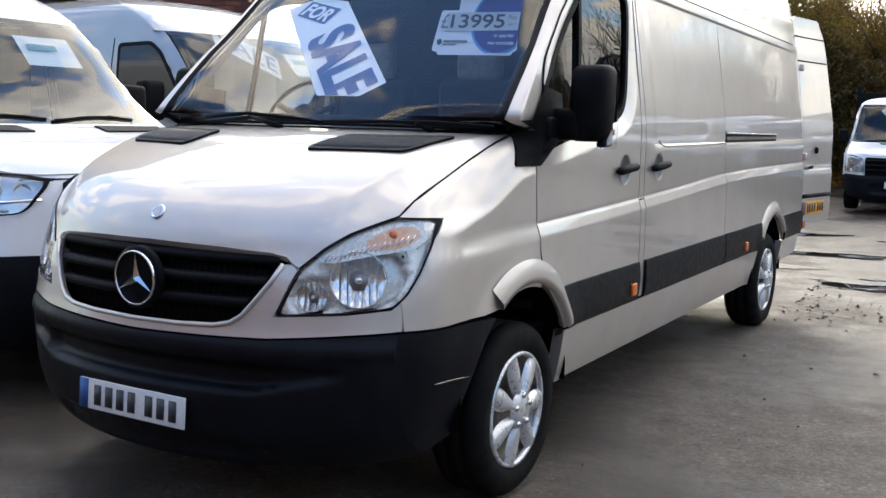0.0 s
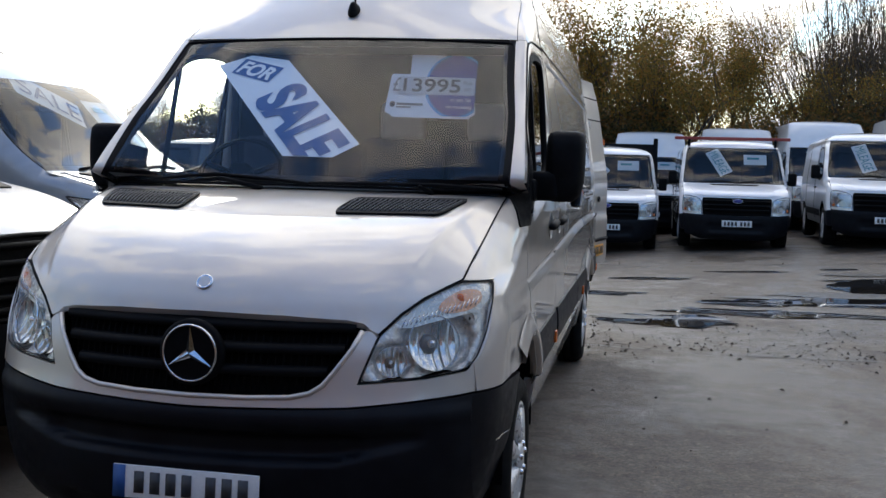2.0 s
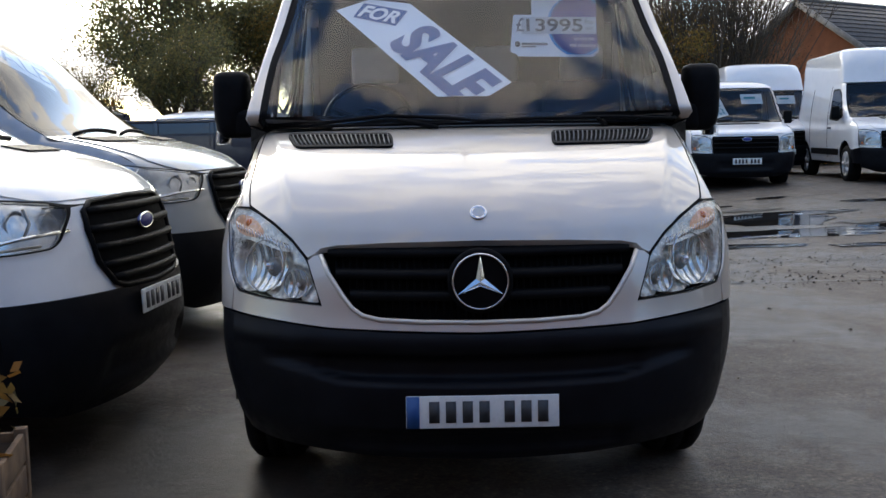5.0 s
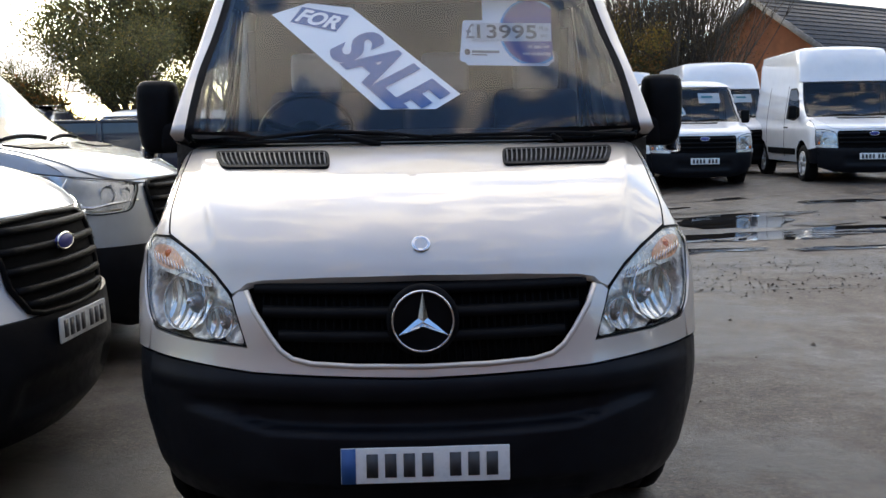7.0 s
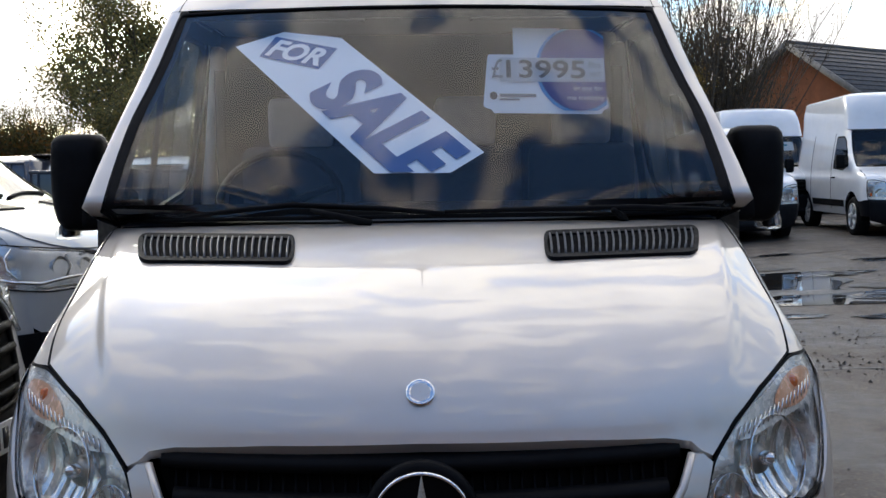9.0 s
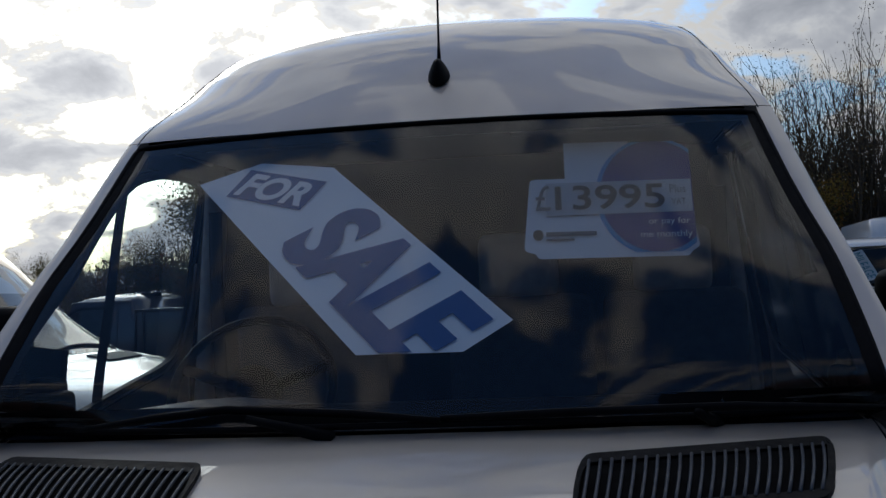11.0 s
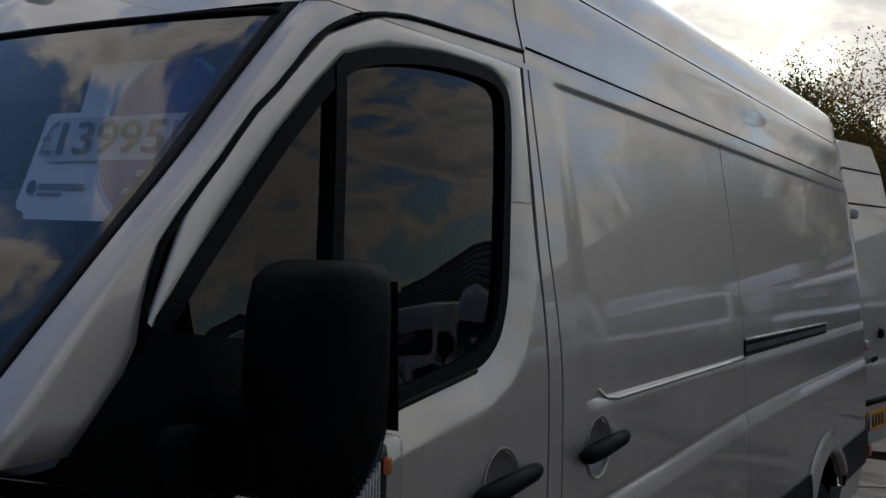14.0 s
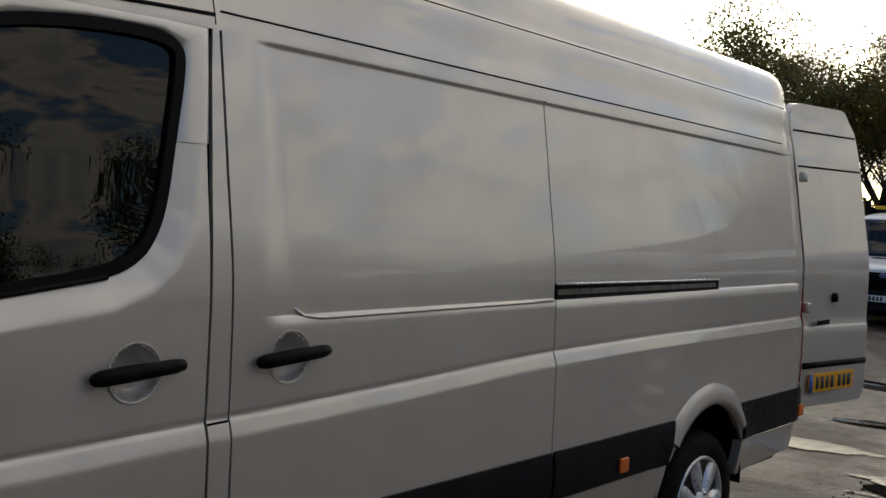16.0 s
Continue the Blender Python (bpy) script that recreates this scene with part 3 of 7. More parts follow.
def wheel(parent, x, y, z, r, side, width=0.22, blades=7, simple=False):
    """A tyre on its rim with a bladed trim, a part of parent."""
    w = width
    prof = [(r * 0.655, -w * 0.42), (r * 0.74, -w * 0.50), (r * 0.90, -w * 0.50), (r * 0.975, -w * 0.40), (r, -w * 0.25), (r, w * 0.25), (r * 0.975, w * 0.40), (r * 0.90, w * 0.50), (r * 0.74, w * 0.50), (r * 0.655, w * 0.42)]
    if not simple:
        prof[4:6] = [(r, -w * 0.3), (r, -w * 0.17), (r * 0.975, -w * 0.16), (r * 0.975, -w * 0.13), (r, -w * 0.12), (r, w * 0.12), (r * 0.975, w * 0.13), (r * 0.975, w * 0.16), (r, w * 0.17), (r, w * 0.3)]
    wh = part("wheel", lathe(prof, 40 if simple else 64), RUBBER, parent)
    wh.location = (x, y, z)
    rr, face = r * 0.675, side * w * 0.42
    part("rim", lathe([(rr, face - side * 0.16), (rr, face - side * 0.02), (rr * 0.97, face), (rr * 0.93, face - side * 0.01), (rr * 0.90, face - side * 0.05), (0.001, face - side * 0.06)], 40), STEEL if not simple else TRIMSILVER, wh)
    b = None
    for k in range(blades):
        a0 = 2 * math.pi * k / blades
        pts = []
        for u in steps(0, 1, 0.125):
            rad = rr * (0.20 + 0.76 * u)
            half = (0.30 - 0.06 * u) * (2.0 * math.pi / blades) * 1.25 * (1 if u < 0.85 else 0.9)
            for t in (-1, -0.8, -0.35, 0.35, 0.8, 1):
                hgt = (0.030 * (1 - (abs(t) ** 3)) + 0.012) * (1 - 0.35 * u * u)
                ang = a0 + half * t * (0.72 + 0.28 * math.sin(math.pi * min(u * 1.1, 1)))
                pts.append((face + side * (hgt - 0.012), rad * math.cos(ang), rad * math.sin(ang)))
        bb = bmesh.new()
        vs = [bb.verts.new(p) for p in pts]
        rows = len(pts) // 6
        for i in range(rows - 1):
            for j in range(5):
                bb.faces.new((vs[i * 6 + j], vs[i * 6 + j + 1], vs[i * 6 + 6 + j + 1], vs[i * 6 + 6 + j]))
        bmesh.ops.recalc_face_normals(bb, faces=bb.faces[:])
        b = merge(b, bb)
    lathe([(rr * 1.0, face - side * 0.01), (rr * 0.985, face + side * 0.012), (rr * 0.93, face + side * 0.012), (rr * 0.915, face - side * 0.01)], 48, bm=b)
    lathe([(rr * 0.34, face + side * 0.016), (rr * 0.30, face + side * 0.030), (rr * 0.001, face + side * 0.032)], 24, bm=b)
    part("wheel_trim", b, TRIMSILVER, wh, "silver plastic wheel trim with rounded blades")
    if not simple:
        for k in range(5):
            a = 2 * math.pi * k / 5 + 0.3
            part("wheel_nut", lathe([(0.014, 0), (0.014, side * 0.012), (0.010, side * 0.018), (0.0005, side * 0.019)], 6, centre=(face + side * 0.022, rr * 0.26 * math.cos(a), rr * 0.26 * math.sin(a))), CHROME, wh)
    return wh


def plate_bars(name, parent, width, height, m, mat, groups, ink=None, blue=True, depth=0.008):
    """A registration plate whose characters are plain bars."""
    pl = part(name, box((width, depth, height), bevel=0.003), mat, parent, "registration plate with dark bars")
    pl.matrix_basis = m
    x0 = -width / 2 + (0.13 if blue else 0.05) * width
    x1 = width / 2 - 0.05 * width
    span = (x1 - x0) / (groups + 0.5)
    for k in range(groups):
        x = x0 + span * (k + 0.5) + (span * 0.5 if k >= groups // 2 + 1 else 0)
        part("bar", box((span * 0.62, 0.002, height * 0.66), (x, -depth / 2 - 0.0015, 0)), INKGREY, pl)
    if blue:
        part("blue_band", box((width * 0.085, 0.002, height * 0.98), (-width / 2 + width * 0.045, -depth / 2 - 0.001, 0)), CYAN if ink is None else ink, pl)
    return pl


# ---- ground ----
def ground_z(x, y):
    k = smooth01((y - 6.0) / 10.0)
    return k * 0.07 * min(max(x, 0.0), 6.5)


def build_ground():
    b = bmesh.new()
    xs = [-400, -150, -60, -35] + steps(-25, 25, 0.8) + [35, 60, 150, 400]
    ys = [-400, -150, -50, -25] + steps(-15, 40, 0.8) + [55, 90, 170, 400]
    grid = [[b.verts.new((x, y, ground_z(x, y) + (0.012 * noise.noise((x * 0.6, y * 0.6, 0)) if abs(x) < 30 and y > 7 else 0))) for x in xs] for y in ys]
    for r1, r2 in zip(grid, grid[1:]):
        for p, q, r, s in zip(r1, r1[1:], r2[1:], r2):
            b.faces.new((p, q, r, s))
    tagged(link_mesh("ground", b, TARMAC), "wet worn grey tarmac yard with damp patches", "ground", kind="structure")


def blob(cx, cy, rx, ry, seed, mat, name, label, lift=0.006, n=40):
    """A flat pool with a ragged shore that lies on the ground."""
    b = bmesh.new()
    centre = b.verts.new((0, 0, ground_z(cx, cy) + lift + 0.004))
    rim = []
    for k in range(n):
        a = 2 * math.pi * k / n
        q = 1 + 0.55 * noise.noise((math.cos(a) * 1.6 + seed, math.sin(a) * 1.6, seed * 3.1)) + 0.22 * noise.noise((math.cos(a) * 6 + seed, math.sin(a) * 6, 4.0))
        x, y = rx * q * math.cos(a), ry * q * math.sin(a)
        rim.append(b.verts.new((x, y, ground_z(cx + x, cy + y) + lift)))
    mid = [b.verts.new((v.co.x * 0.6, v.co.y * 0.6, ground_z(cx + v.co.x * 0.6, cy + v.co.y * 0.6) + lift + 0.003)) for v in rim]
    for k in range(n):
        b.faces.new((rim[k], rim[(k + 1) % n], mid[(k + 1) % n], mid[k]))
        b.faces.new((mid[k], mid[(k + 1) % n], centre))
    bmesh.ops.recalc_face_normals(b, faces=b.faces[:])
    ob = tagged(link_mesh(name, b, mat), label, name, kind="structure")
    ob.location = (cx, cy, 0)
    return ob


build_ground()

# ---- the silver van ----
HUB_F, HUB_R, TYRE = (1.0, 0.352), (5.22, 0.352), 0.352
TAIL = 6.48


WIN = [(1.135, 1.385), (1.40, 1.425), (1.732, 1.478), (2.016, 1.517), (2.10, 1.553), (2.150, 1.608), (2.188, 1.70), (2.215, 1.86), (2.252, 2.05), (2.250, 2.108), (2.19, 2.142), (1.98, 2.140), (1.80, 2.118), (1.665, 2.082), (1.578, 2.017), (1.482, 1.934), (1.340, 1.794), (1.246, 1.712), (1.163, 1.628)]


def window_gap(y, z):
    """Distance from a point of the side to the cab window; nought inside it."""
    best, inside = 9.0, False
    for (ay, az), (by, bz) in zip(WIN, WIN[1:] + WIN[:1]):
        t = min(1, max(0, ((y - ay) * (by - ay) + (z - az) * (bz - az)) / ((by - ay) ** 2 + (bz - az) ** 2)))
        best = min(best, math.hypot(y - ay - t * (by - ay), z - az - t * (bz - az)))
        if (az > z) != (bz > z) and y < ay + (z - az) * (by - ay) / (bz - az):
            inside = not inside
    return 0.0 if inside else best


BELT = spline([0.4, 2.4, 3.03, 3.9, 4.9, 6.6], [1.066, 1.132, 1.157, 1.194, 1.206, 1.206])


def van_dent(y, z):
    """Pressed side panel, flared arches, a tucked strip below the belt line."""
    d = 0.0
    if 2.3 < y < 6.5 and 1.3 < z < 2.25:
        top, low, corner = 2.163, 1.393, 0.12
        inside = min(6.27 - y, z - low, top - z)
        cy, cz = y - (6.27 - corner), z - (top - corner)
        if cy > 0 and cz > 0:
            inside = corner - math.hypot(cy, cz)
        d -= 0.008 * smooth01((inside + 0.003) / 0.010) * smooth01((y - 2.47) / 0.12)
    if y > 0.5:
        crease = BELT(y)
        under = crease + 0.004 - z
        d += 0.016 * min(1, max(0, under / 0.055)) - 0.003 * smooth01((under + 0.016) / 0.016) * smooth01((0.012 - under) / 0.012)
    if 1.2 < y < 2.32 and 1.25 < z < 2.1:
        d -= 0.024 * max(0, 1 - window_gap(y, z) / 0.078) * smooth01((y - 1.2) / 0.25) * smooth01((2.1 - z) / 0.6)
    if y <= 0.5:
        d += 0.013 * smooth01((1.10 - z) / 0.1) * smooth01(y / 0.5)
    for cy, r in ((0.985, 0.53), (5.215, 0.50)):
        q = math.hypot(y - cy, z - 0.43)
        d += 0.012 * smooth01((r + 0.05 - q) / 0.1)
    return d


class BonnetShell(Shell):
    """The silver van's skin: its bonnet is a sloping sheet whose flanks fall away outside a crease."""

    crown = staticmethod(spline([0.0, 0.29, 0.53, 0.80, 0.97], [0.02, 0.05, 0.07, 0.035, 0.0]))
    ridge = staticmethod(spline([-0.13, -0.10, -0.05, -0.022, 0.01, 0.05, 0.11, 0.20, 0.32, 0.49, 0.62, 0.88, 1.05], [0.72, 0.88, 1.04, 1.10, 1.155, 1.20, 1.25, 1.30, 1.345, 1.392, 1.420, 1.456, 1.474]))

    fold = staticmethod(spline([0.0, 0.058, 0.12, 0.19, 0.30, 0.50, 0.95], [0.580, 0.608, 0.654, 0.684, 0.717, 0.766, 0.850]))

    def sheet(self, x, y):
        x = abs(x)
        x0 = self.fold(y)
        k = max((x - x0) / max(0.885 - x0, 0.02), 0.0)
        back = 0.52 * (1 - math.sqrt(max(1 - (x / 0.972) ** 2, 0.0))) * (1 - 0.83 * smooth01(y / 0.95))
        wide = 0.026 - 0.014 * smooth01(y / 0.6)
        high = (0.018 - 0.009 * smooth01(y / 0.5)) * smooth01((0.92 - y) / 0.3)
        step = high * (smooth01((x - x0 + 0.006) / wide) - 0.6 * smooth01((k - 0.3) / 0.7))
        return self.ridge(y - back) - 0.012 * (x / 0.87) ** 2 - self.crown(y) * min(k, 1.3) ** 1.1 - step - 0.16 * max((x - 0.876) / 0.096, 0.0) ** 2

    def depth(self, x, z):
        base = Shell.depth(self, x, z)
        w = smooth01((z - 1.10) / 0.10) * smooth01((1.474 - z) / 0.012)
        if w <= 0:
            return base
        lo, hi = -0.05, 1.25
        for _ in range(22):
            mid = (lo + hi) / 2
            if self.sheet(x, mid) < z:
                lo = mid
            else:
                hi = mid
        return base + w * (lo - base)

    def width(self, y, z):
        if not 1.10 < z < 1.474 or y > 1.06:
            return Shell.width(self, y, z)
        lo, hi = 0.0, self.half(z)
        if self.depth(hi, z) <= y:
            return hi
        for _ in range(22):
            mid = (lo + hi) / 2
            if self.depth(mid, z) < y:
                lo = mid
            else:
                hi = mid
        return lo


VAN = BonnetShell(
    nose=([0.22, 0.32, 0.42, 0.55, 0.68, 0.76, 0.80, 0.93, 1.05, 1.10, 1.155, 1.20, 1.25, 1.30, 1.35, 1.40, 1.43, 1.46, 1.475, 2.17, 2.34, 2.47, 2.55, 2.60, 2.64, 2.67, 2.69],
          [0.06, -0.06, -0.115, -0.13, -0.13, -0.12, -0.11, -0.085, -0.04, -0.022, 0.01, 0.05, 0.11, 0.20, 0.32, 0.49, 0.62, 0.858, 0.873, 1.56, 1.735, 1.90, 2.05, 2.18, 2.36, 2.66, 3.1]),
    bend=([0.2, 1.16, 1.44, 1.60, 1.75, 1.90, 2.17, 2.4, 2.69], [0.52, 0.52, 0.03, 0.022, 0.03, 0.06, 0.08, 0.3, 0.4]),
    half=([0.22, 0.30, 0.45, 0.70, 0.95, 1.10, 1.16, 1.30, 1.45, 1.80, 2.15, 2.19, 2.30, 2.42, 2.44, 2.50, 2.58, 2.63, 2.67, 2.69],
          [0.87, 0.895, 0.938, 0.972, 0.972, 0.972, 0.972, 0.972, 0.970, 0.925, 0.872, 0.866, 0.842, 0.822, 0.812, 0.798, 0.775, 0.732, 0.60, 0.14]),
    tail=TAIL, dent=van_dent, taper=0.015)

van = root("van", Matrix.Identity(4), "champagne silver high-roof panel van, rear door open, for sale", "van")
FX = steps(-0.96, 0.96, 0.04)
FZ = steps(0.22, 1.36, 0.02) + steps(1.36, 1.47, 0.006) + steps(1.50, 2.2, 0.04)
SY = steps(-0.1, 6.5, 0.07) + [2.455, 2.465, 2.475, 2.485, 6.245, 6.255, 6.265, 6.275]
SZ = steps(0.3, 2.2, 0.05) + [1.095, 1.11, 1.125, 1.14, 1.155, 1.17] + [1.392, 1.398, 1.404, 1.41, 2.153, 2.159, 2.165, 2.171] + steps(1.02, 1.26, 0.008)


def mirrored(poly):
    """A front polygon given for one half, from the centre line out and back to it, made whole."""
    return poly + [(-x, z) for x, z in reversed(poly) if abs(x) > 1e-6]


def vf(off=0.0):
    return lambda x, z: VAN.front(x, z, off)


def hood_fn(x, z):
    """The bonnet."""
    return VAN.front(x, z)


GRILLE = mirrored([(0, 1.056), (0.30, 1.051), (0.50, 1.040), (0.542, 1.030), (0.548, 1.012), (0.522, 0.955), (0.472, 0.882), (0.438, 0.840), (0.40, 0.816), (0.344, 0.803), (0.2, 0.797), (0, 0.795)])
LAMP = [(0.556, 0.848), (0.606, 0.993), (0.668, 1.060), (0.737, 1.112), (0.80, 1.146), (0.845, 1.166), (0.925, 1.160), (0.937, 1.10), (0.924, 0.985), (0.905, 0.915), (0.878, 0.877), (0.76, 0.860)]


def van_front():
    hood = mirrored([(0, 1.063), (0.30, 1.058), (0.50, 1.047), (0.555, 1.036), (0.575, 1.018), (0.602, 1.004), (0.662, 1.068), (0.731, 1.121), (0.795, 1.155), (0.838, 1.176), (0.850, 1.22), (0.862, 1.275), (0.872, 1.34), (0.880, 1.40), (0.886, 1.448), (0.45, 1.455), (0, 1.456)])
    part("bonnet", patch(hood, steps(-0.96, 0.96, 0.0125), steps(1.0, 1.36, 0.0125) + steps(1.36, 1.46, 0.006), hood_fn, (0, 0.012, -0.02), (0, -1, 1)), SILVER, van)
    for s in (1, -1):
        seam = [(0.602, 1.000), (0.665, 1.066), (0.734, 1.118), (0.798, 1.152), (0.842, 1.175), (0.853, 1.22), (0.865, 1.275), (0.875, 1.34), (0.883, 1.40), (0.889, 1.448)]
        seam = [p for a, c in zip(seam, seam[1:]) for p in (a, ((a[0] + c[0]) / 2, (a[1] + c[1]) / 2))] + [seam[-1]]
        part("bonnet_joint", tube([VAN.front(s * x, z, 0.003) for x, z in seam], 0.0038, 6), GASKET, van)
    half_fascia = [(0, 0.788), (0.2, 0.790), (0.345, 0.796), (0.404, 0.809), (0.444, 0.835), (0.479, 0.879), (0.529, 0.952), (0.556, 1.012), (0.580, 1.010), (0.600, 0.993), (0.548, 0.840), (0.76, 0.852), (0.878, 0.868), (0.902, 0.895), (0.905, 0.797), (0.75, 0.787), (0.53, 0.770), (0, 0.760)]
    for s in (1, -1):
        poly = [(s * x, z) for x, z in half_fascia]
        part("front_panel", patch(poly, FX, steps(0.75, 1.05, 0.012), vf(-0.004), (0, 0.02, 0)), SILVER, van)
    lip = [(0, 0.792), (0.2, 0.794), (0.344, 0.800), (0.404, 0.813), (0.442, 0.838), (0.476, 0.881), (0.526, 0.954), (0.553, 1.014)]
    lip = [(-x, z) for x, z in reversed(lip[1:])] + lip
    part("grille_surround", tube([VAN.front(x, z, -0.006) for x, z in lip], 0.009, 8), SILVER, van)
    gr = part("grille", patch(GRILLE, FX, steps(0.78, 1.06, 0.03), vf(0.045)), VOID, van, "black grille with broad ribs")
    for zc, w in ((1.020, 0.53), (0.948, 0.50), (0.876, 0.45)):
        b = bmesh.new()
        rows = []
        for x in steps(-w, w, 0.05):
            rows.append([b.verts.new(VAN.front(x, zc + dz, off)) for dz, off in ((-0.016, 0.03), (-0.014, 0.012), (0.004, 0.004), (0.017, 0.012), (0.020, 0.03))])
        for r1, r2 in zip(rows, rows[1:]):
            for p, q, r, t in zip(r1, r1[1:], r2[1:], r2):
                b.faces.new((p, q, r, t))
        bmesh.ops.recalc_face_normals(b, faces=b.faces[:])
        part("rib", b, PLASTIC, gr)
    # fine mesh between the ribs
    b = None
    for x in steps(-0.5, 0.5, 0.025):
        top, low = 1.035, 0.80 + 0.45 * max(abs(x) - 0.36, 0) * 1.6
        b = tube([VAN.front(x, low, 0.036), VAN.front(x, (top + low) / 2, 0.036), VAN.front(x, top, 0.036)], 0.0035, 4, bm=b)
    part("grille_mesh", b, PLASTIC, gr)
    # round star emblem
    em = part("emblem", lathe([(0.112, 0.02), (0.112, -0.004), (0.100, -0.008), (0.001, -0.008)], 48, "y", (0, -0.090, 0.930)), PLASTIC, van, "round chrome three-pointed emblem")
    part("emblem_ring", lathe([(0.097, 0), (0.097, -0.010), (0.0935, -0.014), (0.090, -0.010), (0.090, 0.0)], 64, "y", (0, -0.098, 0.930)), CHROME, em)
    for k in range(3):
        a = radians(90 + 120 * k)
        b = bmesh.new()
        c, s = math.cos(a), math.sin(a)
        tip = b.verts.new((0.091 * c, -0.104, 0.930 + 0.091 * s))
        l = b.verts.new((0.017 * math.cos(a + 1.05), -0.100, 0.930 + 0.017 * math.sin(a + 1.05)))
        r = b.verts.new((0.017 * math.cos(a - 1.05), -0.100, 0.930 + 0.017 * math.sin(a - 1.05)))
        m = b.verts.new((0, -0.113, 0.930))
        b.faces.new((l, tip, m))
        b.faces.new((tip, r, m))
        bmesh.ops.recalc_face_normals(b, faces=b.faces[:])
        part("emblem_point", b, CHROME, em, smooth=False)
    p, q = VAN.front(0, 1.155), VAN.front(0, 1.175)
    tilt = math.degrees(math.atan2(q.y - p.y, q.z - p.z))
    bd = part("bonnet_badge", lathe([(0.030, 0.002), (0.030, -0.003), (0.026, -0.0055), (0.022, -0.004), (0.001, -0.004)], 32, "y"), CHROME, van, "small round chrome badge")
    bd.matrix_basis = pose(0, p.y - 0.001, 1.155, -tilt)
    part("badge_disc", lathe([(0.020, -0.0045), (0.001, -0.0048)], 24, "y"), STICKER, bd)
    # bumper: broad band, sunk middle, lower lip
    def bumper_fn(x, z, off=0.0):
        q = abs(x)
        foot = 0.572 + 0.055 * smooth01((q - 0.42) / 0.36)
        mouth = smooth01((0.79 - q) / 0.10) * smooth01((z - foot) / 0.022) * smooth01((0.688 - z) / 0.03)
        deep = smooth01((0.58 - q) / 0.05)
        lower = smooth01((0.52 - q) / 0.04) * smooth01((z - 0.325) / 0.02) * smooth01((0.415 - z) / 0.02)
        ledge = smooth01((z - 0.690) / 0.03) * smooth01((0.770 - z) / 0.03)
        return VAN.front(x, z, (0.026 + 0.030 * deep) * mouth + 0.020 * lower - 0.012 * ledge + off)
    bz = steps(0.24, 0.80, 0.0133)
    front_poly = mirrored([(0, 0.752), (0.53, 0.762), (0.75, 0.779), (0.90, 0.788), (0.90, 0.33), (0.75, 0.315), (0.4, 0.295), (0, 0.29)])
    b = patch(front_poly, steps(-0.9, 0.9, 0.025), bz, bumper_fn, (0, 0.03, 0))
    for s in (1, -1):
        edge = [(VAN.depth(0.90, z), z) for z in steps(0.33, 0.788, 0.0458)]
        arch = [p for p in arc_points(0.985, 0.40, 0.455, 118, 185, 10)]
        poly = edge + [(0.60, 0.782)] + [p for p in arch if p[1] < 0.775 and p[1] > 0.35]
        def flank(y, z, s=s):
            k = smooth01((y - VAN.depth(0.90, z)) / 0.30)
            return Vector((s * (VAN.width(y, z) + k * van_dent(y, z) - 0.022 * smooth01((0.62 - z) / 0.3) * k), y, z))
        b = patch(poly, SY, bz, flank, (-s * 0.03, 0, 0), (s, 0, 0), b)
    bmp = part("front_bumper", b, GREYPLASTIC, van, "dark grey plastic front bumper")
    for s in (1, -1):
        part("bumper_groove", tube([VAN.side(s, -0.002)(y, 0.60 - 0.05 * (y - 0.3)) for y in steps(0.34, 0.54, 0.04)], 0.003, 6), STEEL, bmp)
    plate_bars("number_plate", van, 0.52, 0.111, pose(0, -0.132, 0.488, -4), PLATEWHITE, 7, INKBLUE)
    # cowl under the windscreen
    cow = mirrored([(0, 1.457), (0.45, 1.456), (0.886, 1.449), (0.897, 1.468), (0.45, 1.472), (0, 1.474)])
    part("cowl", patch(cow, FX, steps(1.44, 1.48, 0.004), lambda x, z: VAN.front(x, z) + Vector((0, 0.02, -0.012)), None, (0, -1, 1)), PLASTIC, van)


